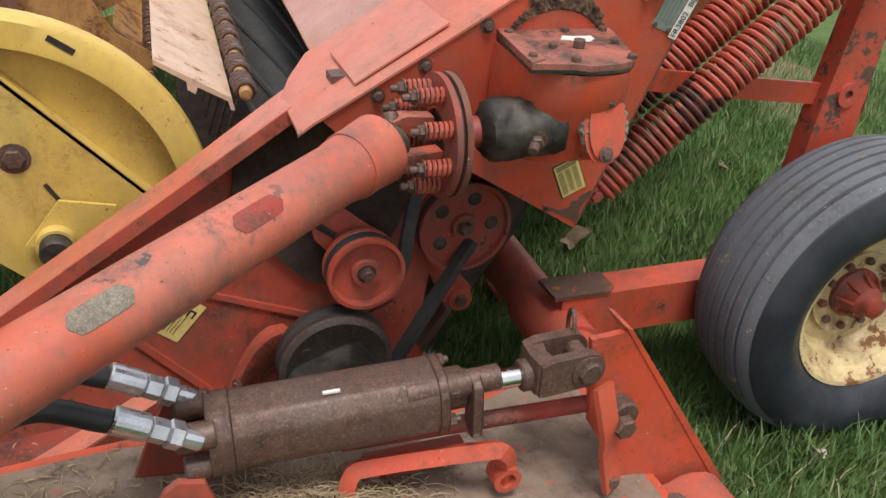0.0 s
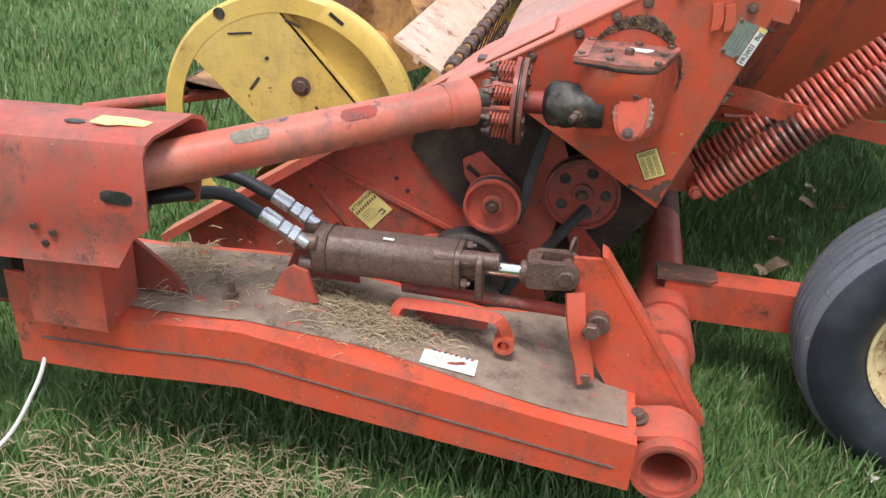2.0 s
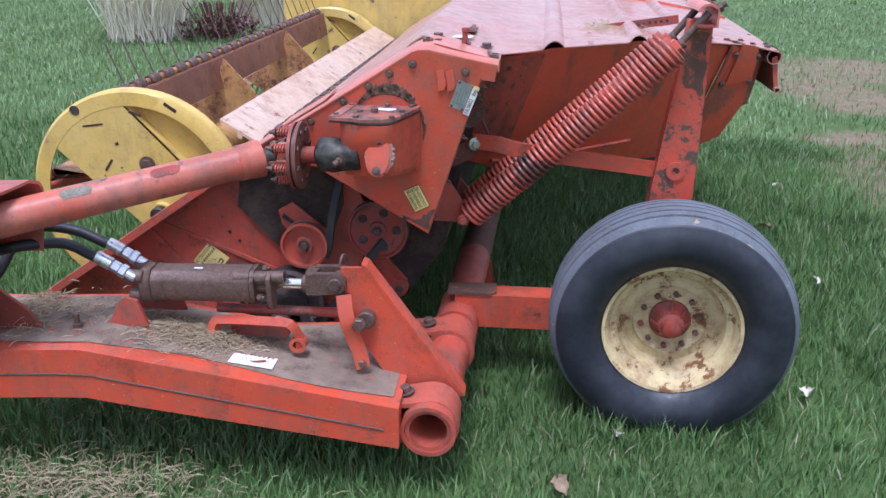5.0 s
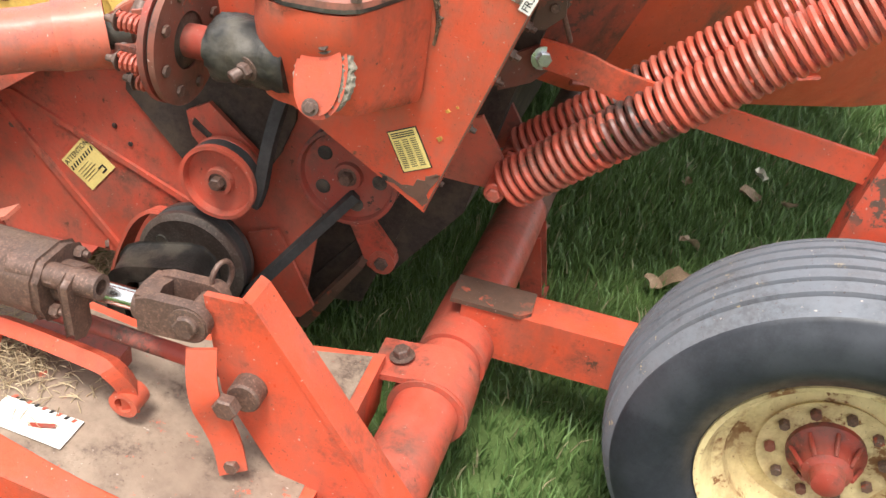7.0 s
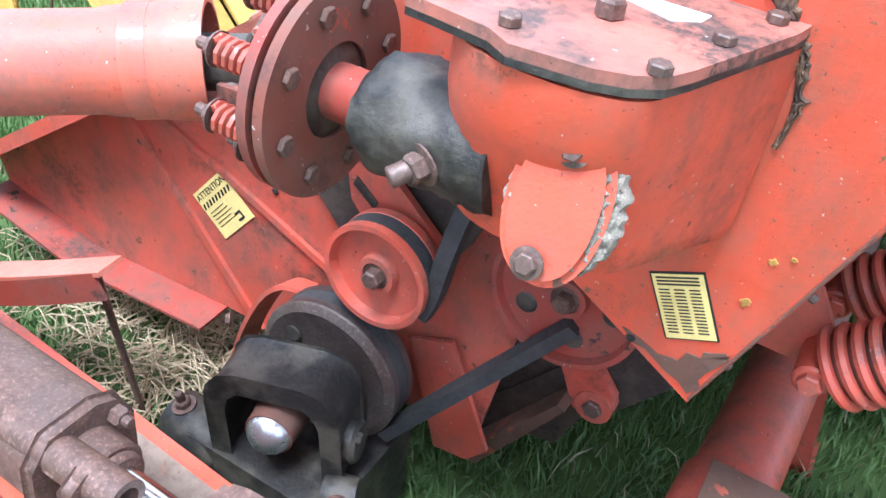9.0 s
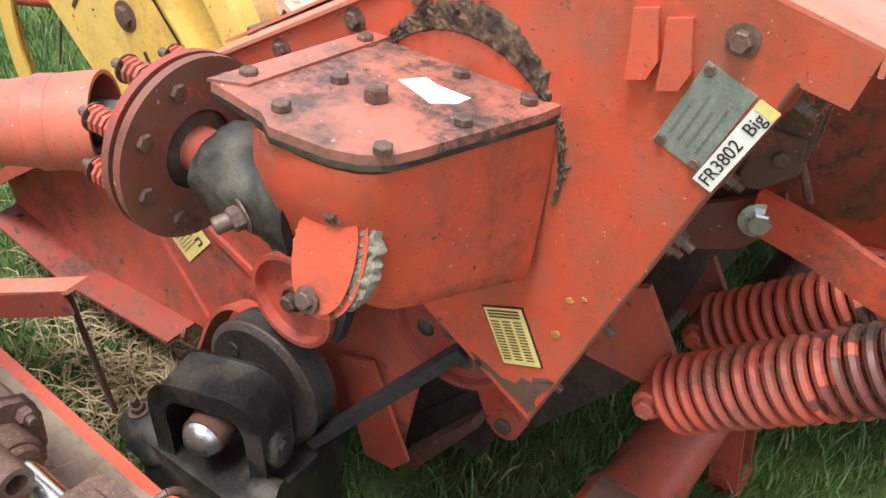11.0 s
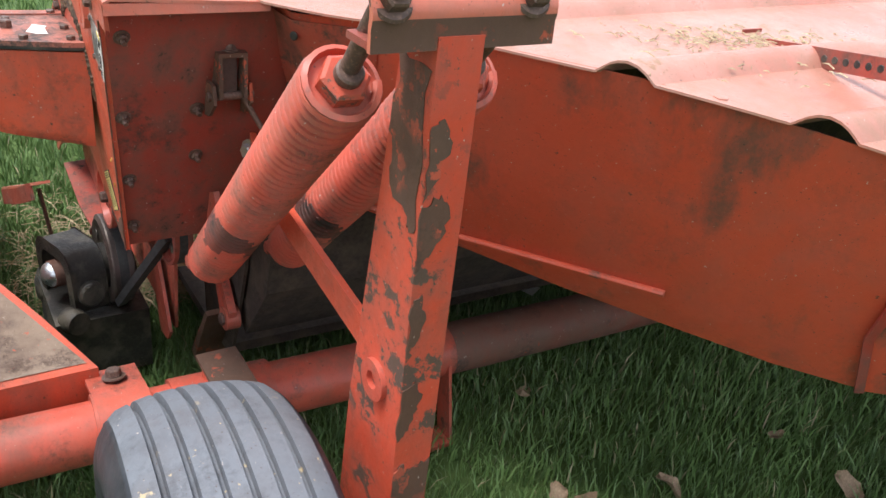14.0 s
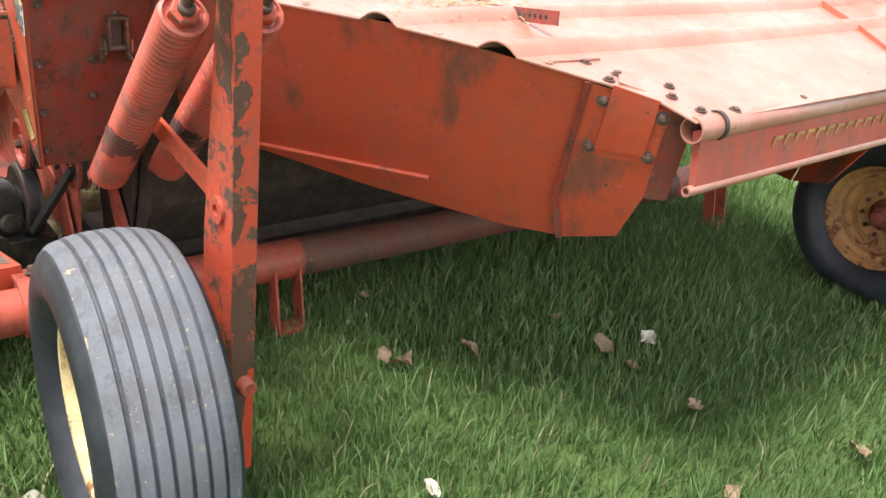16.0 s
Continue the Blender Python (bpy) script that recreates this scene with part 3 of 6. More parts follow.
for dy in (0.0, 0.165):
    low, high = Vector((0.905, 1.447 + dy, 0.597)), Vector((1.520, 1.407 + dy * 0.98, 1.168))
    sp = coil_spring(low, high, 0.0435, 0.0068, 46, mower)
    d = (high - low).normalized()
    part("spring_plug", lathe([(0.036, -0.045), (0.0465, -0.004), (0.0475, 0.003), (0.041, 0.006), (0.038, -0.004), (0.02, -0.003)], high, high + d, 24), red, sp, smooth=True)
    part("tension_nut", lathe([(0.031, 0), (0.031, 0.020), (0.026, 0.024)], high - d * 0.003, high + d, 6), red_worn, sp)
    part("thread_collar", rod(high + d * 0.02, high + d * 0.036, 0.017), rusty, sp, smooth=True)
    part("tension_rod", rod(high, Vector((1.61, 1.402 + dy * 1.03, 1.280)), 0.0115), rusty, sp, smooth=True)
    part("spring_core", rod(low, low + d * 0.07, 0.037), red_dark, sp, smooth=True)
    part("rod_washer", rod((1.626, 1.402 + dy * 1.03, 1.289), (1.631, 1.402 + dy * 1.03, 1.292), 0.026), rusty, head, smooth=True)
    bolt((1.630, 1.402 + dy * 1.03, 1.291), (0.8, -0.05, 0.55), head, 0.0175, 0.017, False, rusty, shank=0.012, name="rod_nut")
    part("spring_eye", rod((0.885, 1.41 + dy, 0.592), (0.885, 1.48 + dy, 0.592), 0.02), red, sp, smooth=True)
    bolt((0.885, 1.412 + dy, 0.592), (0, -1, 0), sp, 0.014, 0.012, False, red)

# link bar between frame and post
bm = sweep(curve([(0.905, 1.53, 0.835), (0.99, 1.51, 0.832), (1.10, 1.50, 0.812), (1.52, 1.49, 0.768)], 6), 0.01, flat=(0.006, 0.026))
bar = part("link_bar", bm, red_clean, mower, "flat red steel bar", bevel=0.002)
bolt((0.914, 1.522, 0.828), (0.4, -1, 0), bar, 0.015, 0.014, True, zinc)

# ---- drawbar plate beam ----
beam_root = new("drawbar")
beam_root.parent = mower
beam_root["label"] = "orange-red box beam drawbar with dusty top plate"


def beam_top(x):
    """Height of the beam's top along its length: level behind the hitch, then falling to the tube."""
    return 0.405 + 0.02 * min(1, max(0, (x + 0.45) / 0.3)) - max(0, x + 0.12) * 0.15


def near_edge(x):
    return 0.70


def far_edge(x):
    u = min(1, max(0, (x - 0.38) / 0.36))
    return 1.075 + 0.16 * u


bm = bmesh.new()
top, low_ = [], []
xs = [-0.66, -0.45, -0.25, -0.12, 0.0, 0.2, 0.38, 0.56, 0.76]
rows_ = []
for x in xs:
    zt = beam_top(x)
    zb = zt - 0.15 + (0.0 if x < 0 else 0.03 * x)
    rows_.append([bm.verts.new(p) for p in ((x, near_edge(x), zb), (x, near_edge(x), zt), (x, far_edge(x), zt), (x, far_edge(x), zb))])
for p, q in zip(rows_, rows_[1:]):
    for i in range(4):
        bm.faces.new((p[i], p[(i + 1) % 4], q[(i + 1) % 4], q[i]))
bm.faces.new(rows_[0])
bm.faces.new(rows_[-1])
beam = part("box_beam", bm, red_clean, beam_root, "orange-red box beam", bevel=0.010, smooth=True)
# dusty wearing plate on top
bm = bmesh.new()
rows_ = []
for x in [-0.62 + 1.36 * i / 24 for i in range(25)]:
    e = 0.05 + 0.012 * math.sin(9 * x) + 0.02 * (0.5 - abs(x - 0.1))
    ys = [near_edge(x) + e + (far_edge(x) - 0.02 - near_edge(x) - e) * j / 8 for j in range(9)]
    rows_.append([bm.verts.new((x, y, beam_top(x) + 0.0015 + 0.002 * noise.noise((x * 9, y * 9, 0)) + 0.001)) for y in ys])
for p, q in zip(rows_, rows_[1:]):
    for i in range(8):
        bm.faces.new((p[i], p[i + 1], q[i + 1], q[i]))
part("dust_layer", bm, dirty_top, beam_root, "dried dust and worn brown steel", smooth=True)
bolt((-0.192, 0.838, beam_top(-0.19)), (0, 0, 1), beam_root, 0.016, 0.016, True, rusty, shank=0.026)
# weld bead along the near side
bm = sweep([(x, near_edge(x) - 0.001, beam_top(x) - 0.075) for x in [-0.6, -0.4, -0.2, -0.1, 0.1, 0.3, 0.5, 0.72]], 0.003, 6)
part("seam", bm, rusty, beam_root)

# lever plate standing on the tube
bm = prism([(0.575, 0.622), (0.640, 0.626), (0.92, 0.235), (0.80, 0.235), (0.70, 0.29), (0.60, 0.45)], 0.885, 0.897)
prism([(0.634, 0.636), (0.648, 0.629), (0.93, 0.235), (0.913, 0.232)], 0.883, 0.945, bm=bm)
lever = part("lever_plate", bm, red_clean, mower, "triangular red steel lever plate", bevel=0.002)
strap_line = curve([(0.588, 0.852, 0.555), (0.594, 0.838, 0.515), (0.603, 0.832, 0.475), (0.614, 0.842, 0.43), (0.628, 0.846, 0.385), (0.640, 0.842, 0.335)], 5)
part("strap", sweep(strap_line, 0.01, flat=(0.021, 0.005)), red_clean, lever, "bent red flat strap", bevel=0.002, smooth=True)
bolt((0.633, 0.845, 0.474), (0, -1, 0), lever, 0.02, 0.02, False, rusty, name="pin")
bolt((0.637, 0.845, 0.347), (0, -1, 0), lever, 0.013, 0.012, False, rusty)
part("pivot_pin", rod((0.648, 0.855, 0.476), (0.648, 0.92, 0.476), 0.026), rusty, lever, smooth=True)

# ---- hydraulic cylinder ----
cyl = new("hydraulic_cylinder")
cyl.parent = mower
cyl["label"] = "brown rusty double-acting hydraulic cylinder with two hoses"
CA, CB = Vector((-0.03, 0.93, 0.537)), Vector((0.40, 0.905, 0.560))
cd = (CB - CA).normalized()
m, L = frame_on(CA, CB)
side_ = [(a * 0.88, b * 0.88) for a, b in [(-0.060, -0.018), (-0.052, -0.046), (-0.03, -0.056), (0.04, -0.056), (0.054, -0.03), (0.056, 0.02), (0.046, 0.045), (0.02, 0.056), (-0.034, 0.052), (-0.056, 0.026)]]
part("barrel", prism(side_, 0.055, 0.352, "z", m=m), rusty, cyl, "brown rusty barrel casing", bevel=0.006, smooth=True)
part("saddle_block", prism([(a * 1.05, b * 1.04) for a, b in side_], 0.022, 0.056, "z", m=m), rusty, cyl, bevel=0.005, smooth=True)
part("gland", prism([(a * 1.02, b * 1.02) for a, b in side_], 0.352, 0.366, "z", m=m), rusty, cyl, bevel=0.003, smooth=True)
part("gland_nut", rod(CA + cd * 0.362, CA + cd * 0.402, 0.033), rusty, cyl, smooth=True)
part("gland_lip", rod(CA + cd * 0.40, CA + cd * 0.412, 0.027), rusty, cyl, smooth=True)
part("stop_tab", prism([(-0.052, -0.055), (-0.034, -0.062), (-0.020, -0.05), (-0.018, 0.02), (-0.034, 0.04), (-0.05, 0.03)], 0.402, 0.417, "z", m=m), rusty, cyl, bevel=0.004, smooth=True)
for dy, dz in ((-0.04, 0.03), (0.04, 0.035), (-0.042, -0.035), (0.04, -0.035)):
    bolt(CA + cd * 0.366 + Vector((0, dy * 0.86, dz * 0.86)), cd, cyl, 0.0105, 0.014, False, rusty, shank=0.006, name="tie_rod_nut")
for dy, dz, ln, rr in ((-0.044, 0.034, 0.05, 0.02), (0.03, 0.036, 0.045, 0.02), (-0.04, -0.03, 0.04, 0.017), (0.042, -0.03, 0.04, 0.017)):
    part("port", rod(CA + Vector((-ln + 0.025, dy * 0.9, dz * 0.9)), CA + Vector((0.03, dy * 0.9, dz * 0.9)), rr), rusty, cyl, smooth=True)
part("piston_rod", rod(CA + cd * 0.40, CA + cd * 0.505, 0.0165), chrome, cyl, "bright chrome rod", smooth=True)
part("type_bar", boxed(0.15, 0.175, 0.895, 0.9, 0.597, 0.6005), paper_white, cyl, "small white stamped mark")
part("transfer_tube", pipe(CA + Vector((0.30, -0.044, 0.042)), CA + Vector((0.446, -0.048, 0.050)), 0.0195, 0.012), rusty, cyl, smooth=True)
# fork on the rod: a round socket, a bridge and two arms with rounded ends
part("fork_socket", rod(CA + cd * 0.495, CA + cd * 0.515, 0.026), rusty, cyl, smooth=True)
arm_side = [(0.482, 0.545), (0.482, 0.602), (0.50, 0.609), (0.56, 0.612)] + [(0.562 + 0.031 * math.cos(a), 0.581 + 0.031 * math.sin(a)) for a in [radians(v) for v in range(75, -91, -15)]] + [(0.50, 0.545)]
bm = prism(arm_side, 0.862, 0.880)
part("fork_arm", bm, rusty, cyl, bevel=0.004, smooth=True)
part("fork_arm", prism(arm_side, 0.920, 0.938), rusty, cyl, bevel=0.004, smooth=True)
part("fork_bridge", prism([(0.478, 0.868), (0.474, 0.90), (0.478, 0.932), (0.512, 0.932), (0.504, 0.90), (0.512, 0.868)], 0.547, 0.605, "z"), rusty, cyl, bevel=0.004, smooth=True)
bolt((0.562, 0.862, 0.581), (0, -1, 0), cyl, 0.019, 0.012, True, rusty, name="pin_head")
part("clevis_pin", rod((0.565, 0.85, 0.585), (0.565, 0.955, 0.585), 0.016), rusty, cyl, smooth=True)
ring = [(0.572 + 0.006 * math.sin(k), 0.946 + 0.02 * math.sin(k), 0.612 + 0.026 * math.cos(k)) for k in [2 * math.pi * i / 16 for i in range(17)]]
part("pin_ring", sweep(ring, 0.004, 8), rusty, cyl, smooth=True)
bm = prism([(-0.115, 0.42), (-0.075, 0.495), (-0.055, 0.51), (-0.02, 0.50), (0.005, 0.42)], 0.868, 0.880)
part("mount", bm, red, cyl, bevel=0.002)
part("mount", prism([(-0.115, 0.42), (-0.075, 0.525), (-0.055, 0.57), (-0.03, 0.575), (0.06, 0.48), (0.075, 0.42)], 0.985, 0.997), red_dark, cyl, bevel=0.002)
for k, dy in enumerate((-0.05, 0.03)):
    a = CA + Vector((0.01, dy, 0.03 + 0.01 * k))
    pts = curve([a + Vector((-0.11, 0, 0.06)), a + Vector((-0.20, -0.005, 0.10)), a + Vector((-0.30, -0.03 - 0.06 * (1 - k), 0.115)), a + Vector((-0.40, -0.07 * (1 - k), 0.075 - 0.03 * k)), (-0.46, 0.80 + 0.10 * k, 0.60 - 0.06 * k), (-0.56, 0.74 + 0.12 * k, 0.55 - 0.08 * k)], 8)
    part("hose", sweep(pts, 0.0155, 12), hose_rubber, cyl, "black rubber hydraulic hose", smooth=True)
    d = Vector((-0.85, 0, 0.5)).normalized()
    for r, s, e, g in ((0.019, 0.075, 0.125, 20), (0.017, 0.05, 0.075, 6), (0.020, 0.028, 0.05, 6), (0.014, 0.0, 0.03, 12)):
        part("hose_fitting", rod(a + d * s, a + d * e, r, g), zinc, cyl, "bright zinc hose fitting")

# safety link lying on the beam
link = new("transport_link")
link.parent = mower
link["label"] = "red forged lock link lying on the beam"
bm = bmesh.new()
ring_ = [(0.185, 0.885, 0.372), (0.195, 0.90, 0.425), (0.23, 0.90, 0.437), (0.40, 0.87, 0.452), (0.432, 0.865, 0.447), (0.447, 0.875, 0.41), (0.447, 0.88, 0.362)]
sweep(curve(ring_, 4), 0.012, bm=bm, flat=(0.013, 0.013))
part("lock_bar", bm, red_clean, link, bevel=0.003)
part("link_rod", rod((0.19, 0.945, 0.455), (0.64, 0.90, 0.478), 0.0145), red_dark, link, smooth=True)
part("eye", pipe((0.447, 0.858, 0.385), (0.447, 0.895, 0.385), 0.024, 0.014), red_clean, link, smooth=True)
part("keeper", boxed(0.23, 0.40, 0.93, 0.96, 0.375, 0.41), red_dark, link, bevel=0.004)

# ---- tongue ----
tongue = new("tongue")
tongue.parent = mower
tongue["label"] = "weathered red sheet steel tongue over the drive shaft"
bm = bmesh.new()
prof = [(0.612, 0.60), (0.628, 0.66), (0.622, 0.69), (0.622, 0.845), (0.632, 0.866), (0.655, 0.876), (0.80, 0.876), (0.822, 0.866), (0.83, 0.845), (0.83, 0.66)]
cuts = (-0.33, -0.30, -0.262, -0.258, -0.255, -0.25, -0.235, -0.225, -0.22, -0.25)
outer = [[bm.verts.new((x if far == 0 else -1.4, y, z - (0.0 if far == 0 else 0.055))) for x, (y, z) in zip(cuts, prof)] for far in (0, 1)]
mid = (0.726, 0.72)
inner = [[bm.verts.new((x if far == 0 else -1.4, y + (mid[0] - y) * 0.06, z + (mid[1] - z) * 0.05 - (0.0 if far == 0 else 0.055))) for x, (y, z) in zip(cuts, prof)] for far in (0, 1)]
k_ = len(prof)
for i in range(k_ - 1):
    bm.faces.new((outer[0][i], outer[0][i + 1], outer[1][i + 1], outer[1][i]))
    bm.faces.new((inner[0][i + 1], inner[0][i], inner[1][i], inner[1][i + 1]))
    bm.faces.new((outer[0][i + 1], outer[0][i], inner[0][i], inner[0][i + 1]))
part("tongue_shell", bm, red_tongue, tongue, "weathered red folded steel channel", smooth=True)
part("tongue_post", boxed(-0.58, -0.405, 0.66, 0.80, 0.40, 0.64), red, tongue, bevel=0.006, smooth=True)
part("post_gusset", prism([(-0.66, 0.40), (-0.66, 0.50), (-0.47, 0.49), (-0.40, 0.42), (-0.40, 0.40)], 0.695, 0.703), red, tongue, bevel=0.002)
part("side_gusset", prism([(-0.44, 0.41), (-0.30, 0.42), (-0.33, 0.47), (-0.44, 0.56)], 0.83, 0.842), red_dark, tongue)
for x0, x1, z0 in ((-0.355, -0.29, 0.752),):
    part("slot", prism([(x0 + 0.012, z0 - 0.013), (x1 - 0.012, z0 - 0.013), (x1, z0 - 0.006), (x1, z0 + 0.008), (x1 - 0.012, z0 + 0.015), (x0 + 0.012, z0 + 0.015), (x0, z0 + 0.008), (x0, z0 - 0.006)], 0.6195, 0.6225), grease, tongue, "dark oval hole")
part("slot", prism([(-0.46, 0.67), (-0.45, 0.66), (-0.425, 0.66), (-0.415, 0.67), (-0.425, 0.683), (-0.45, 0.683)], 0.8755, 0.878, "z", m=Matrix.Translation((0, 0.03, -0.008))), grease, tongue, "dark oval hole")
for x, z in ((-0.47, 0.655), (-0.51, 0.665), (-0.49, 0.63)):
    bolt((x, 0.622, z), (0, -1, 0), tongue, 0.008, 0.006, False, dark_steel)
part("decal", prism([(-0.40, 0.69), (-0.395, 0.73), (-0.33, 0.735), (-0.285, 0.725), (-0.29, 0.70), (-0.34, 0.695), (-0.36, 0.685)], 0.875, 0.8772, "z", m=Matrix.Translation((0, 0, -0.0005))), paper, tongue, "torn remains of a yellow decal")

part("hitch_tube", rod((-1.3, 0.86, 0.335), (-0.60, 0.86, 0.335), 0.035), red_dark, tongue, smooth=True)
part("hitch_clevis", boxed(-0.74, -0.64, 0.70, 0.80, 0.42, 0.53), dark_steel, tongue, "grey steel clevis", bevel=0.012, smooth=True)
part("clevis_pin", rod((-0.70, 0.68, 0.48), (-0.70, 0.82, 0.48), 0.018), rusty, tongue, smooth=True)

# ---- drive shaft ----
shaft = new("drive_shaft")
shaft.parent = mower
shaft["label"] = "faded red round drive shaft guard"
SA, SB = Vector((-0.31, 0.698, 0.785)), Vector((0.292, 1.132, 0.863))
sd = (SB - SA).normalized()
part("shaft_guard", lathe([(0.047, 0), (0.047, (SB - SA).length - 0.10), (0.049, (SB - SA).length - 0.09), (0.055, (SB - SA).length - 0.02), (0.056, (SB - SA).length), (0.051, (SB - SA).length), (0.045, (SB - SA).length - 0.1)], SA, SB, 48), red_shaft, shaft, smooth=True)
for f_ in (0.30, 0.62):
    c_ = SA.lerp(SB, f_)
    sid = sd.cross(Vector((-0.1, -0.75, 0.66))).normalized()
    up_ = sid.cross(sd).normalized()
    grid_ = []
    for i in range(11):
        a_ = -0.042 + 0.084 * i / 10
        half_ = 0.015 * math.sqrt(max(0.0, 1 - (max(0, abs(a_) - 0.027) / 0.0152) ** 2))
        grid_.append([c_ + sd * a_ + sid * half_ * v + up_ * math.sqrt(0.0482 ** 2 - (half_ * v) ** 2) for v in (-1, -0.5, 0, 0.5, 1)])
    part("guard_window", sheet(grid_, 0.0006, -up_), caked if f_ < 0.5 else red_dark, shaft, "oval slot in the guard", smooth=True)
CY, CZ = 1.150, 0.871
part("guard_collar", pipe(SA.lerp(SB, 0.905), SA.lerp(SB, 0.935), 0.0530, 0.047), red_shaft, shaft, smooth=True)
for x0, x1 in ((0.391, 0.401), (0.408, 0.418)):
    part("clutch_disc", pipe((x0, CY, CZ), (x1, CY, CZ), 0.1, 0.044, 56), red_stain if x0 > 0.4 else red_dark, shaft, "red and rust clutch plate", smooth=True)
part("friction_disc", rod((0.400, CY, CZ), (0.409, CY, CZ), 0.093, 48), dark_steel, shaft, smooth=True)
part("clutch_hub", lathe([(0.044, 0), (0.044, 0.005), (0.036, 0.008)], (0.409, CY, CZ), (0.5, CY, CZ), 32), grease, shaft, smooth=True)
part("yoke", rod(SB - sd * 0.05, (0.330, CY - 0.006, CZ - 0.002), 0.026), grease, shaft, smooth=True)
for a_ in (0.7, 0.7 + math.pi):
    ear = Vector((0, math.cos(a_), math.sin(a_)))
    part("yoke_ear", sweep([Vector((0.392, CY, CZ)) + ear * 0.03, Vector((0.345, CY, CZ)) + ear * 0.034, Vector((0.318, CY - 0.006, CZ - 0.002)) + ear * 0.03], 0.01, flat=(0.016, 0.008)), red_shaft, shaft, bevel=0.003, smooth=True)
part("cross_bearing", rod(Vector((0.325, CY, CZ)) + Vector((0, math.cos(0.7), math.sin(0.7))) * 0.042, Vector((0.325, CY, CZ)) - Vector((0, math.cos(0.7), math.sin(0.7))) * 0.042, 0.014), rusty, shaft, smooth=True)
for k in range(8):
    a = 2 * math.pi * k / 8 + 0.3
    p = Vector((0.391, CY + 0.077 * math.cos(a), CZ + 0.077 * math.sin(a)))
    q = p + Vector((-0.044, 0, 0))
    coil = [p.lerp(q, i / 48) + Vector((0, 0.0115 * math.cos(i * 0.7), 0.0115 * math.sin(i * 0.7))) for i in range(49)]
    part("clutch_spring", sweep(coil, 0.0034, 6), red, shaft, smooth=True)
    bolt(q, (-1, 0, 0), shaft, 0.0105, 0.010, True, rusty, shank=0.010, name="spring_nut")
    part("spring_bolt", rod(p, q, 0.006, 10), rusty, shaft, smooth=True)
    bolt(p + Vector((0.0272, 0, 0)), (1, 0, 0), shaft, 0.0095, 0.006, False, rusty)

# ---- gearbox ----
gear = new("gearbox")
gear.parent = mower
gear["label"] = "cast red gearbox with greasy input neck and bolted lid"
bm = bmesh.new()
prof = [(0.535, 1.275), (0.535, 1.14), (0.545, 1.105), (0.575, 1.078), (0.62, 1.068), (0.662, 1.071), (0.692, 1.086), (0.708, 1.118), (0.757, 1.275)]
prof = prof[:1] + [(v.x, v.y) for v in curve([(x, y, 0) for x, y in prof[1:-1]], 4)] + prof[-1:]
levels = ((0.800, 0.07, 0.02, 0.10), (0.806, 0.035, 0.02, 0.26), (0.822, 0.012, 0.012, 0.34), (0.850, 0.004, 0.008, 0.46), (0.885, 0.001, 0.0, 0.64), (0.915, 0, 0, 0.82), (0.945, 0, 0, 1), (0.985, 0, 0, 1))
rows_ = []
for z, inset, dz, grow in levels:
    rows_.append([bm.verts.new((0.655 + (x - 0.655) * (1 - inset), 1.275 + (y - 1.275) * (0.72 + 0.28 * grow), z + (1.275 - y) * 0.12 * (1 - grow))) for x, y in prof])
bm.faces.new(rows_[0])
bm.faces.new(rows_[-1])
for p, q in zip(rows_, rows_[1:]):
    for i in range(len(prof)):
        k = (i + 1) % len(prof)
        bm.faces.new((p[i], p[k], q[k], q[i]))
part("housing", bm, red_clean, gear, "glossy red cast housing", smooth=True)
lid_pts = [(0.515, 1.085), (0.54, 1.272), (0.756, 1.272), (0.752, 1.245), (0.712, 1.118), (0.702, 1.094), (0.684, 1.078), (0.66, 1.068), (0.605, 1.062), (0.585, 1.075), (0.54, 1.082)]
part("lid_gasket", prism([(0.645 + (x - 0.645) * 1.0, y) for x, y in lid_pts], 0.988, 0.994, "z"), grease, gear)
part("lid", prism(lid_pts, 0.994, 1.003, "z"), red_lid, gear, "sun-bleached red lid plate", bevel=0.002)
for x, y in ((0.530, 1.115), (0.55, 1.25), (0.659, 1.255), (0.733, 1.253), (0.713, 1.178), (0.695, 1.093), (0.592, 1.09), (0.59, 1.165)):
    bolt((x, y, 1.003), (0, 0, 1), gear, 0.0085, 0.008, x < 0.56)
part("lid_strip", prism([(0.513, 1.083), (0.538, 1.274), (0.562, 1.274), (0.545, 1.10)], 1.003, 1.006, "z"), red_lid, gear)
bolt((0.635, 1.160, 1.003), (0, 0, 1), gear, 0.011, 0.014, False)
decal([(0.625, 1.205, 1.0032), (0.64, 1.228, 1.0032), (0.655, 1.222, 1.0032), (0.692, 1.222, 1.0032), (0.69, 1.205, 1.0032), (0.672, 1.188, 1.0032), (0.655, 1.195, 1.0032)], (0, 0, 0.001), paper_white, gear, label="torn white paper label")
part("input_shaft", rod((0.415, CY, CZ), (0.49, 1.14, 0.878), 0.026), red_dark, gear, smooth=True)
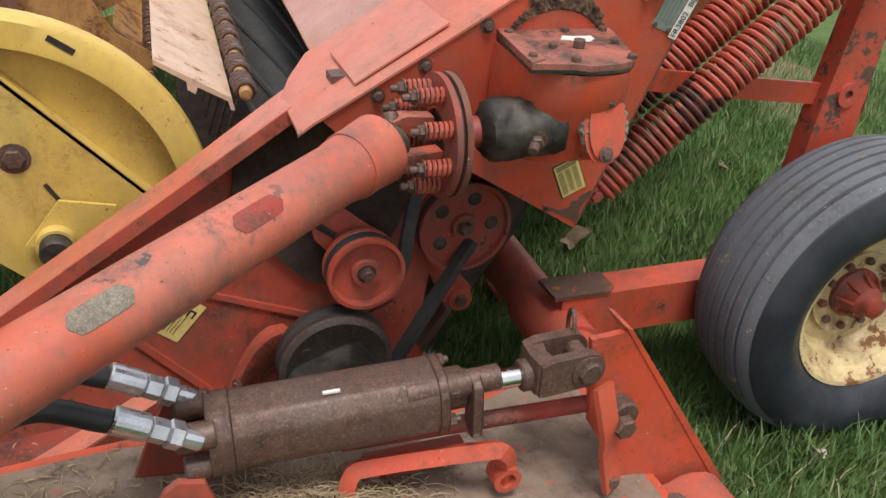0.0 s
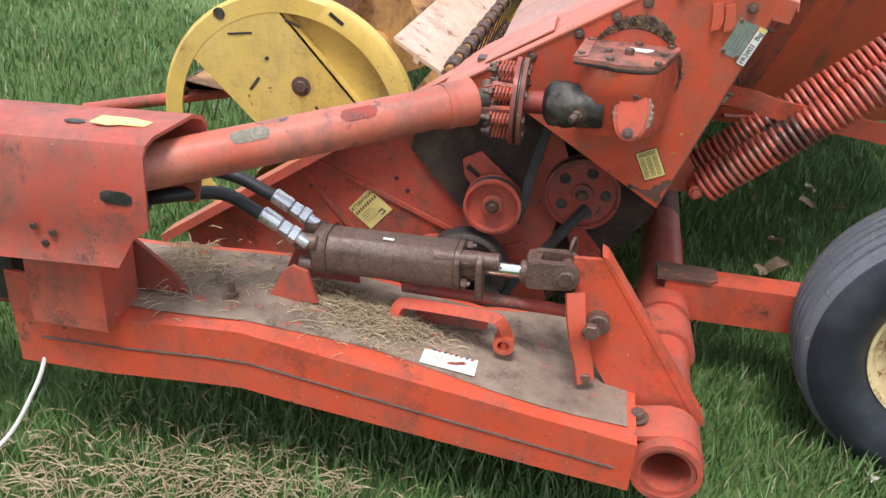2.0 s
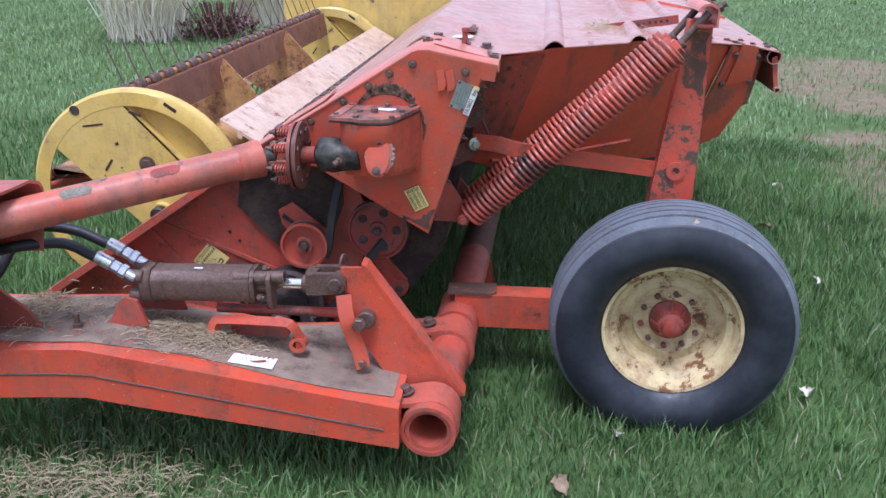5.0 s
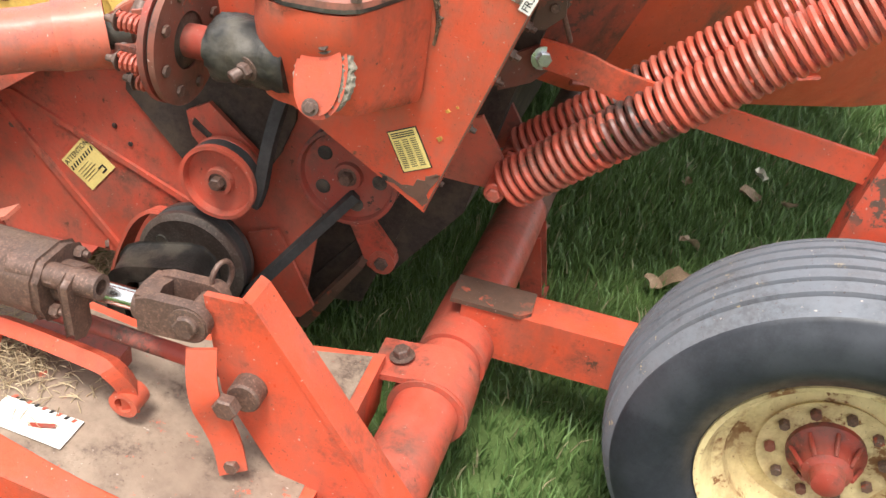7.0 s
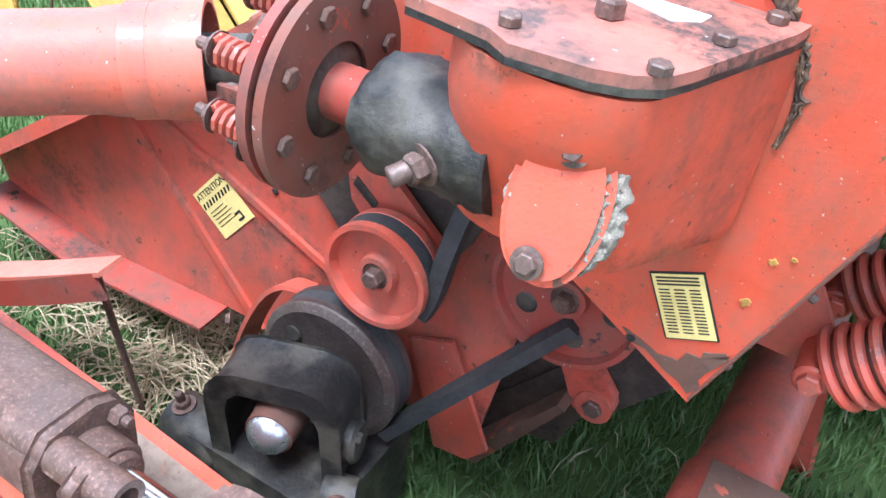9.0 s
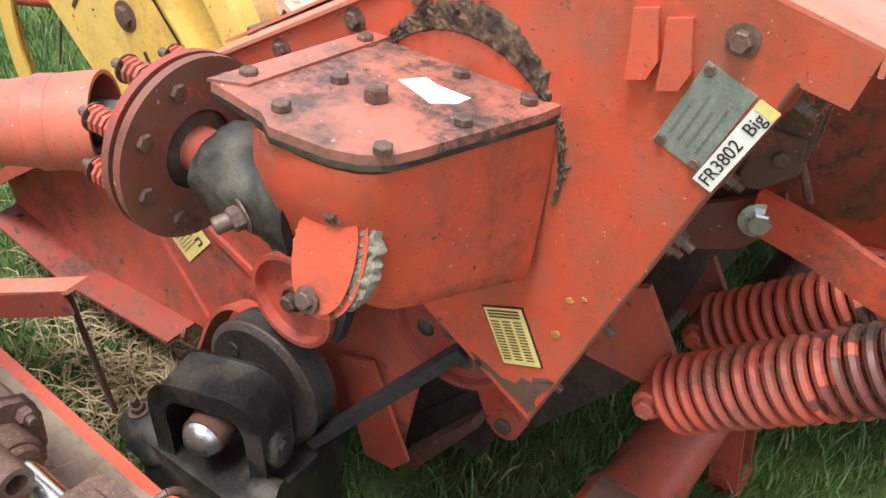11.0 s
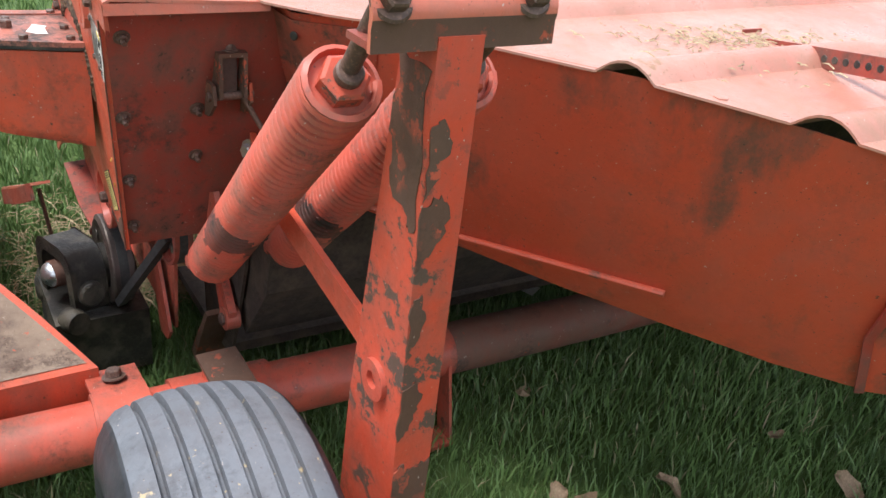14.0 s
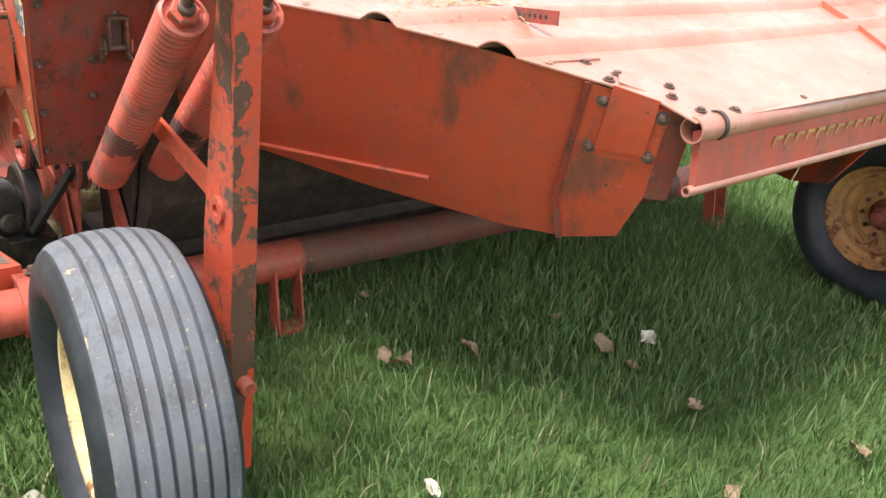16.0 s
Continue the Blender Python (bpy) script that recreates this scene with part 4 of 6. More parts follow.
# lumpy coat of old grease round the input neck
neck_a, neck_b = Vector((0.462, 1.142, 0.877)), Vector((0.60, 1.13, 0.886))
nd = (neck_b - neck_a).normalized()
ns = nd.cross(Vector((0, 0, 1))).normalized()
nu = ns.cross(nd)
bm = bmesh.new()
rings = []
for i in range(22):
    u = i / 21
    ring_ = []
    for k in range(40):
        a = 2 * math.pi * k / 40
        lump = 0.006 * noise.noise((math.cos(a) * 2.2, math.sin(a) * 2.2, u * 5)) + 0.004 * noise.noise((math.cos(a) * 7, math.sin(a) * 7, u * 17))
        r_ = 0.0475 + lump + 0.004 * math.sin(math.pi * min(1, u * 1.6)) - 0.018 * max(0, 0.10 - u) / 0.10
        ring_.append(bm.verts.new(neck_a + nd * (u * 0.138) + (ns * math.cos(a) + nu * math.sin(a)) * r_))
    rings.append(ring_)
for p, q in zip(rings, rings[1:]):
    for k in range(40):
        bm.faces.new((p[k], p[(k + 1) % 40], q[(k + 1) % 40], q[k]))
bm.faces.new(rings[0])
bm.faces.new(rings[-1])
part("input_neck", bm, grease, gear, "black greasy shaft housing", smooth=True)
plug = bolt((0.542, 1.090, 0.876), (-0.35, -1, -0.25), gear, 0.0125, 0.014, True, rusty, name="plug")
part("plug_elbow", rod((0.542, 1.090, 0.876), (0.526, 1.068, 0.866), 0.009, 12), rusty, gear, smooth=True)
# bearing cover, standing square to the sloping front
COVER = Matrix.Translation((0.657, 1.0805, 0.895)) @ pose(0, 0, 0, -17, 0, 0)
on_cover = lambda x, out, z: COVER @ Vector((x, -out, z))
oval = [(math.copysign(abs(math.cos(a)) ** 0.85, math.cos(a)) * 0.030, math.copysign(abs(math.sin(a)) ** 0.9, math.sin(a)) * 0.053) for a in [2 * math.pi * (i + 0.5) / 36 for i in range(36)]]
part("cover_boss", prism([(x * 1.14, z * 1.08) for x, z in oval], -0.004, 0.06, m=COVER), red_clean, gear, bevel=0.004, smooth=True)
part("cover_plate", prism(oval, -0.010, 0.010, m=COVER), red_clean, gear, "oval bearing cover", bevel=0.002, smooth=True)
bolt(on_cover(0.002, 0.014, 0.043), on_cover(0, 1, 0) - on_cover(0, 0, 0), gear, 0.0085, 0.007)
bolt(on_cover(-0.004, 0.014, -0.044), on_cover(0, 1, 0) - on_cover(0, 0, 0), gear, 0.0085, 0.007)
for a0, a1, wide in ((-62, 58, 1.0), (122, 238, 0.6)):
    grid_ = []
    for i in range(49):
        a = radians(a0 + (a1 - a0) * i / 48)
        w_ = wide * (0.012 * math.sin(math.pi * i / 48) ** 0.6 + 0.007 * noise.noise((i * 0.33, a0, 0)))
        row = []
        for j in range(10):
            v = j / 9
            r_ = v * (0.005 + 1.1 * abs(w_)) - 0.001
            h_ = 0.006 * (1 - v) + 0.0035 * noise.noise((i * 0.35, j * 0.4, a0)) + 0.0035 * noise.noise((i * 0.9, j * 0.95, a0 + 7)) - (0.006 if j == 9 else 0)
            row.append(on_cover((0.030 + r_) * math.cos(a), h_, (0.050 + r_) * math.sin(a)))
        grid_.append(row)
    part("grease_cake", sheet(grid_, 0.004, (0, 1, 0)), caked, gear, "cracked dried grey grease", smooth=True)

# ---- gear case panel (end shield) ----
PANEL = [(0.24, 0.858), (0.735, 1.165), (0.765, 1.17), (0.985, 1.128), (0.978, 1.085), (0.94, 1.09), (0.778, 0.580), (0.42, 0.80), (0.30, 0.80)]
LEAN_IN = Matrix.Identity(4)
LEAN_IN[1][2], LEAN_IN[1][3] = -0.09, 0.09 * 1.0
case = new("drive_case")
case.parent = mower
case["label"] = "red sheet steel case round the drive"


def on_panel(x, z, out=0.0):
    """A place on the outer face of the leaning panel."""
    return Vector((x, 1.272 + 0.09 * (1.0 - z) - out, z))


part("end_panel", prism(PANEL, 1.272, 1.279, m=LEAN_IN), red_panel, case, "large red side panel with grime", bevel=0.002)


part("panel_fold", sweep([on_panel(0.940, 1.092, 0.001), on_panel(0.779, 0.584, 0.001)], 0.0018, 8), red_stain, case, "worn folded edge")
part("panel_bare", prism(ragged([(0.69, 0.640), (0.775, 0.590), (0.800, 0.665), (0.775, 0.655), (0.745, 0.628)], 0.006), 1.2705, 1.2735, m=LEAN_IN), red_stain, case, "lower corner rubbed to stained steel")
bolt(on_panel(0.702, 0.631), (0, -1, 0), case, 0.006, 0.002, False, grease, name="open_hole")
# top cover, rising from the front and over the top
line = [(0.20, 0.832, 1.285, 1.45), (0.225, 0.852, 1.282, 1.50), (0.27, 0.880, 1.278, 1.56), (0.5, 1.022, 1.266, 1.56), (0.715, 1.155, 1.258, 1.56), (0.75, 1.172, 1.258, 1.56), (0.78, 1.174, 1.256, 1.55), (0.99, 1.132, 1.262, 1.53)]
part("top_cover", sheet([[(x, y0, z), (x, y0 + 0.012, z + 0.006), (x + 0.003, y1, z + 0.008 - 0.012 * min(max((x - 0.78) / 0.21, 0), 1))] for x, z, y0, y1 in line], 0.005), red_top, case, "faded top cover of the case", smooth=True)
part("cover_skirt", sheet([[(0.99, 1.262, 1.130), (0.99, 1.53, 1.128)], [(0.992, 1.262, 1.112), (0.992, 1.53, 1.112)]], 0.004, (-1, 0, 0)), red_top, case)
# thin flap low on the slope
part("front_flap", sheet([[(0.30, 1.30, 0.912), (0.30, 1.47, 0.915)], [(0.46, 1.295, 1.012), (0.46, 1.47, 1.014)]], 0.004), red_top, case)
part("flap_clip", boxed(0.275, 0.30, 1.36, 1.40, 0.893, 0.905), rusty, case)
# slanting rear wall of the case, its shade put into the darker red
rear_x = lambda z: 0.938 + 0.36 * (z - 1.063)
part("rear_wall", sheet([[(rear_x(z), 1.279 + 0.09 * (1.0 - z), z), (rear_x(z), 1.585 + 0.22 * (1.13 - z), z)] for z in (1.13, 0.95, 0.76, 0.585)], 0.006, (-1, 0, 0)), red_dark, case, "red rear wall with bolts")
RN = (0.94, 0, -0.34)
for y, z in ((1.297, 1.063), (1.302, 0.904), (1.315, 0.76), (1.325, 0.64), (1.438, 0.802), (1.432, 0.91)):
    bolt((rear_x(z), y, z), RN, case, 0.0092, 0.010, True, rusty, shank=0.008)
for x, z in ((0.335, 0.895), (0.415, 0.945), (0.52, 1.012), (0.60, 1.06), (0.665, 1.10), (0.735, 1.13)):
    bolt(on_panel(x, z), (0, -1, 0), case, 0.0088, 0.009)
bolt(on_panel(0.893, 1.110), (0, -1, 0), case, 0.0088, 0.011)
# two bent lugs on the panel
for x in (0.812, 0.840):
    part("lug", prism([(x, 1.052), (x + 0.018, 1.058), (x + 0.024, 1.075), (x + 0.014, 1.116), (x - 0.006, 1.110), (x - 0.002, 1.085)], 1.256, 1.266), red_panel, case, bevel=0.003)
# crust of dirt round the gearbox
grid_ = []
for i in range(90):
    a = radians(-14 + 160 * i / 89)
    wide = (0.016 + 0.026 * min(1, max(0, (i - 30) / 20))) * math.sin(math.pi * min(1, max(0.05, (i + 4) / 94))) + 0.010 * noise.noise((i * 0.35, 3, 0)) + 0.006 * noise.noise((i * 1.1, 9, 0))
    row = []
    for j in range(9):
        v = j / 8
        r_ = 0.112 + v * max(0.006, wide)
        x, z = 0.652 + r_ * math.cos(a), 0.925 + r_ * math.sin(a) * 0.98
        h_ = 0.0012 + 0.005 * abs(noise.noise((i * 1.3, j * 1.9, 1))) + 0.004 * abs(noise.noise((i * 0.4, j * 0.6, 5)))
        row.append(on_panel(x, z, h_ if 0 < j < 8 else -0.001))
    grid_.append(row)
part("dirt_crust", sheet(grid_, 0.003, (0, 1, 0)), crust_mat, case, "crust of dark dirt and seed heads")
# hatch, hinge and clips on the top cover
hz = lambda x: 1.185 - 0.23 * (x - 0.78)
part("hatch", sheet([[(0.79, 1.345, hz(0.79)), (0.79, 1.42, hz(0.79)), (0.79, 1.51, hz(0.79))], [(0.955, 1.335, hz(0.955)), (0.955, 1.42, hz(0.955)), (0.965, 1.45, hz(0.965))]], 0.003), red_top, case, "thin hatch flap with a round hole")
part("hatch_hole", lathe([(0.012, 0), (0.012, 0.0015)], (0.795, 1.432, hz(0.795) + 0.0005), (0.795, 1.432, 2), 20), grease, case)
part("hinge", rod((0.965, 1.355, hz(0.965) + 0.003), (0.955, 1.425, hz(0.955) + 0.005), 0.005), rusty, case, smooth=True)
part("hinge_leaf", boxed(0.963, 0.988, 1.36, 1.42, hz(0.975) - 0.002, hz(0.975) + 0.004), rusty, case)
for y in (1.375, 1.405):
    bolt((0.976, y, hz(0.976) + 0.003), (0, 0, 1), case, 0.008, 0.005, False)
part("catch", boxed(0.75, 0.78, 1.395, 1.435, 1.178, 1.187), rusty, case, bevel=0.003)
bolt((0.765, 1.415, 1.187), (0, 0, 1), case, 0.007, 0.005, False)
# adjusting bracket on the rear wall
adj = part("adjuster_bracket", boxed(0.900, 0.945, 1.455, 1.507, 1.020, 1.028), scraped, case, "rusty slotted adjuster bracket", bevel=0.003)
for y in (1.455, 1.500):
    part("bracket_cheek", boxed(0.885, 0.945, y, y + 0.007, 0.945, 1.020), scraped, adj, bevel=0.002)
for y in (1.444, 1.511):
    part("bracket_ear", prism([(0.89, 0.90), (0.915, 0.905), (0.945, 0.935), (0.94, 0.97), (0.90, 0.97)], y, y + 0.006), scraped, adj, bevel=0.002)
part("adjuster_block", boxed(0.895, 0.925, 1.468, 1.494, 0.945, 1.018), dark_steel, adj, bevel=0.003)
part("cross_pin", rod((0.925, 1.438, 0.945), (0.925, 1.524, 0.945), 0.008), rusty, adj, smooth=True)
bolt((0.922, 1.482, 1.028), (0, 0, 1), adj, 0.011, 0.012, True, rusty, shank=0.022)
part("adjuster_rod", rod((0.925, 1.505, 0.94), (0.955, 1.545, 0.86), 0.005), rusty, adj, smooth=True)
# link lug and spring brackets below
part("lug_plate", prism([(0.83, 0.80), (0.93, 0.86), (0.945, 0.82), (0.90, 0.77), (0.84, 0.74)], 1.54, 1.552), red_stain, case, bevel=0.002)
part("spring_bracket", prism([(0.79, 0.69), (0.83, 0.71), (0.905, 0.60), (0.895, 0.57), (0.87, 0.565), (0.775, 0.565)], 1.475, 1.487), red, case, bevel=0.003)
# Far copy of the bracket in darker red, shade put into the colour.
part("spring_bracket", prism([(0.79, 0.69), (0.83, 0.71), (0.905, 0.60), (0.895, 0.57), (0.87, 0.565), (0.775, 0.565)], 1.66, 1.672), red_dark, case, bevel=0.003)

# ---- header end plate with belt drive ----
END = [(-0.62, 0.25), (-0.25, 0.505), (0.22, 0.83), (0.46, 0.80), (0.55, 0.60), (0.50, 0.17), (-0.02, 0.165), (-0.36, 0.14), (-0.60, 0.19)]
endp = new("header_end")
endp.parent = mower
endp["label"] = "red end plate of the cutting head with belt pulleys"
part("end_plate", prism(END, 1.47, 1.478), red, endp, "red end plate with pressed ribs", bevel=0.002)
fl = [(-0.66, 0.235), (-0.25, 0.519), (0.0, 0.690), (0.21, 0.842)]
part("top_flange", sheet([[(x, 1.395 - 0.06 * max(0, x), z + 0.004), (x + 0.002, 1.475, z + 0.004)] for x, z in fl], 0.006), red_top, endp, "folded red upper flange")
part("flange_lip", sheet([[(x, 1.394 - 0.06 * max(0, x), z + 0.004), (x + 0.008, 1.394 - 0.06 * max(0, x), z - 0.022)] for x, z in fl], 0.005, (0, 1, 0)), red, endp)
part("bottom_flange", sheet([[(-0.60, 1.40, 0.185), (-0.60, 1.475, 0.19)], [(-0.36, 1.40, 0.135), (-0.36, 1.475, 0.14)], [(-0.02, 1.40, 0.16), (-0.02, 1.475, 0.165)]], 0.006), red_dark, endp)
# pressed folds in the end plate
for pts in ([(-0.25, 0.505), (-0.235, 0.512), (0.07, 0.165), (0.05, 0.165)], [(-0.20, 0.525), (-0.185, 0.53), (0.30, 0.335), (0.30, 0.32)]):
    part("fold", prism(pts, 1.462, 1.4705), red, endp, bevel=0.003)
# raised backing plate behind the pulleys, darkened to paint the cavity's shade
back = [(0.10, 0.60), (0.12, 0.75), (0.22, 0.80), (0.42, 0.78), (0.47, 0.70), (0.47, 0.62), (0.44, 0.54), (0.36, 0.40), (0.25, 0.44)]
part("backing_plate", prism(back, 1.452, 1.462), cavity_dark_dirt, endp, bevel=0.003)
part("idler_bracket", prism([(0.25, 0.60), (0.30, 0.63), (0.42, 0.53), (0.40, 0.46), (0.33, 0.47), (0.26, 0.55)], 1.425, 1.437), red, endp, bevel=0.003)
part("bracket_slot", prism([(0.262, 0.575), (0.268, 0.590), (0.305, 0.562), (0.30, 0.548)], 1.4235, 1.4255), grease, endp)
part("rear_plate", prism([(0.37, 0.33), (0.44, 0.36), (0.53, 0.18), (0.50, 0.14), (0.44, 0.13)], 1.448, 1.456), red, endp, bevel=0.003)
# Near-black plate paints the shaded hollow behind the belts.
part("inner_plate", prism([(0.42, 0.82), (0.76, 0.66), (0.70, 0.42), (0.60, 0.12), (0.40, 0.08), (0.36, 0.40)], 1.585, 1.593), cavity_dark_dirt, endp)
part("roll_arm", prism([(0.54, 0.40), (0.58, 0.41), (0.675, 0.30), (0.672, 0.26), (0.64, 0.24), (0.615, 0.25)], 1.555, 1.575), red, endp, "red roll tension arm", bevel=0.005)
part("roll_arm_eye", pipe((0.648, 1.55, 0.27), (0.648, 1.585, 0.27), 0.03, 0.014), red, endp, smooth=True)
bolt((0.648, 1.553, 0.27), (0, -1, 0), endp, 0.016, 0.012, False, rusty)
part("cutter_skid", prism([(0.46, 0.06), (0.60, 0.27), (0.615, 0.265), (0.49, 0.05)], 1.52, 1.60), scraped, endp, "rusty folded skid", bevel=0.002)
part("skid_web", prism([(0.40, 0.06), (0.58, 0.30), (0.60, 0.27), (0.46, 0.06)], 1.575, 1.583), cavity_dark_dirt, endp)
# Sill coloured as dark as the shaded void under the hood.
part("sill", boxed(0.05, 0.50, 1.60, 4.2, 0.05, 0.08), cavity_dark_dirt, endp, m=SKEW)
bolt((-0.20, 1.47, 0.44), (0, -1, 0), endp, 0.008, 0.006, False)
for x, z in ((0.055, 0.50), (0.09, 0.465)):
    bolt((x, 1.47, z), (0, -1, 0), endp, 0.006, 0.004, False, dark_steel)


def pulley(c, R, width, parent, material, groove=0.012, bore=0.02):
    a, b = Vector(c), Vector(c) + Vector((0, -1, 0))
    w = width
    prof = [(bore, 0), (R, 0), (R, w * 0.25), (R - groove, w * 0.5), (R, w * 0.75), (R, w), (R - 0.008, w), (R - 0.012, w * 0.7), (0.03, w * 0.62), (0.028, w * 0.9), (bore, w * 0.9)]
    ob = part("pulley", lathe(prof, a, b, 48, closed=True), material, parent, smooth=True)
    part("belt_wrap", lathe([(R - groove, w * 0.3), (R - 0.001, w * 0.24), (R - 0.001, w * 0.76), (R - groove, w * 0.7)], a, b, 48, closed=True), belt_rubber, ob, "black V-belt in the groove", smooth=True)
    bolt(a + Vector((0, -w * 0.8, 0)), (0, -1, 0), parent, 0.014, 0.02)
    return ob


pulley((0.350, 1.405, 0.497), 0.080, 0.052, endp, red)
pulley((0.59, 1.47, 0.535), 0.105, 0.04, endp, red_dark)
big_pulley = pulley((0.290, 1.40, 0.288), 0.120, 0.048, endp, dark_steel, 0.02)
part("pulley_face", lathe([(0.03, 0), (0.085, 0.002), (0.108, 0.010), (0.120, 0.004), (0.121, 0.0), (0.118, -0.002), (0.03, -0.004)], (0.290, 1.352, 0.288), (0.290, 0, 0.288), 56, closed=True), pulley_steel, big_pulley, "dished grey steel pulley face", smooth=True)
part("pulley_hole", rod((0.225, 1.3485, 0.330), (0.225, 1.346, 0.330), 0.014), grease, big_pulley)
for k in range(5):
    a = 2 * math.pi * k / 5
    part("pulley_hole", rod((0.59 + 0.065 * math.cos(a), 1.446, 0.535 + 0.065 * math.sin(a)), (0.59 + 0.065 * math.cos(a), 1.441, 0.535 + 0.065 * math.sin(a)), 0.016), grease, endp)
belt = curve([(0.418, 1.380, 0.452), (0.432, 1.380, 0.50), (0.440, 1.383, 0.56), (0.452, 1.39, 0.63), (0.468, 1.40, 0.70), (0.482, 1.41, 0.76)], 8)
part("drive_belt", sweep(belt, 0.01, flat=(0.010, 0.012)), belt_rubber, endp, "black V-belt")
part("drive_belt", sweep([(0.392, 1.362, 0.21), (0.50, 1.40, 0.355), (0.61, 1.438, 0.50)], 0.01, flat=(0.013, 0.010)), belt_rubber, endp, "black V-belt")
# wobble drive in front of the lower pulley
wob = new("wobble_drive")
wob.parent = mower
wob["label"] = "greasy black cast sickle drive box"
WX, WZ = 0.275, 0.268
WOB = Matrix.Translation((WX, 1.27, WZ)) @ pose(0, 0, 0, 0, -6, 14)
arch = [(-0.098, -0.085), (-0.098, 0.028), (-0.092, 0.055), (-0.075, 0.075), (-0.05, 0.083), (0.05, 0.083), (0.075, 0.075), (0.092, 0.055), (0.098, 0.028), (0.098, -0.085)]
inner_ = [(0.078, -0.085), (0.078, 0.018), (0.070, 0.042), (0.052, 0.058), (-0.052, 0.058), (-0.070, 0.042), (-0.078, 0.018), (-0.078, -0.085)]
part("yoke", prism(arch + inner_, -0.045, 0.045, m=WOB), grease, wob, "black cast yoke", bevel=0.006, smooth=True)
for sx in (-1, 1):
    part("yoke_boss", lathe([(0.034, 0), (0.034, 0.012), (0.028, 0.018)], WOB @ Vector((0.098 * sx, 0, -0.035)), WOB @ Vector((sx, 0, -0.035)), 24), grease, wob, smooth=True)
    bolt(WOB @ Vector((0.114 * sx, -0.012, -0.012)), (sx, 0.2 * sx, 0), wob, 0.009, 0.010, False, grease)
part("shaft_end", lathe([(0.042, 0), (0.040, 0.05), (0.036, 0.085), (0.036, 0.10)], WOB @ Vector((0, 0.045, 0)), WOB @ Vector((0, -1, 0)), 28), red_stain, wob, smooth=True)
part("cap_nut", lathe([(0.034, 0), (0.034, 0.014), (0.030, 0.026), (0.020, 0.036), (0.008, 0.041), (0.002, 0.0415)], WOB @ Vector((0, -0.038, 0)), WOB @ Vector((0, -1, 0)), 32), zinc, wob, "bright domed cap nut", smooth=True)
part("housing", boxed(WX - 0.13, WX + 0.13, 1.20, 1.43, GROUND + 0.03, WZ - 0.085), grease, wob, bevel=0.035, smooth=True)
part("housing_neck", rod((WX + 0.02, 1.31, WZ), (WX, 1.41, WZ), 0.06, 32), grease, wob, smooth=True)
part("housing_lobe", lathe([(0.02, 0), (0.042, 0.012), (0.048, 0.05), (0.045, 0.10), (0.03, 0.125)], (WX - 0.20, 1.245, WZ - 0.115), (WX - 0.05, 1.225, WZ - 0.12), 24), grease, wob, smooth=True)
part("side_ear", lathe([(0.03, 0), (0.034, 0.02), (0.03, 0.05)], (WX + 0.10, 1.235, WZ - 0.085), (WX + 0.16, 1.26, WZ - 0.08), 20), grease, wob, smooth=True)
bolt((WX - 0.165, 1.232, WZ - 0.072), (-0.2, -0.2, 1), wob, 0.013, 0.013, True, rusty, shank=0.014)
part("guard_strap", sweep(curve([(0.04, 1.43, 0.08), (0.075, 1.425, 0.20), (0.12, 1.42, 0.30), (0.16, 1.42, 0.345), (0.20, 1.425, 0.35)], 5), 0.01, flat=(0.022, 0.004)), red, wob, "bent red guard strap", bevel=0.001)
bolt((0.088, 1.362, 0.27), (-0.8, -0.6, 0), wob, 0.009, 0.008, True, rusty)
# rusty channel standing on the ground beside the drive
part("divider_channel", sweep(curve([(-0.42, 1.21, 0.20), (-0.22, 1.235, 0.29), (-0.05, 1.258, 0.372)], 4), 0.01, flat=(0.026, 0.004)), red_top, endp, "folded red divider channel", bevel=0.001)
part("channel_side", sweep(curve([(-0.42, 1.186, 0.17), (-0.22, 1.211, 0.26), (-0.05, 1.234, 0.348)], 4), 0.01, flat=(0.003, 0.024)), red_dark, endp, bevel=0.001)
part("channel_stay", sweep([(-0.08, 1.255, 0.34), (-0.06, 1.29, 0.02)], 0.006, 8), rusty, endp)

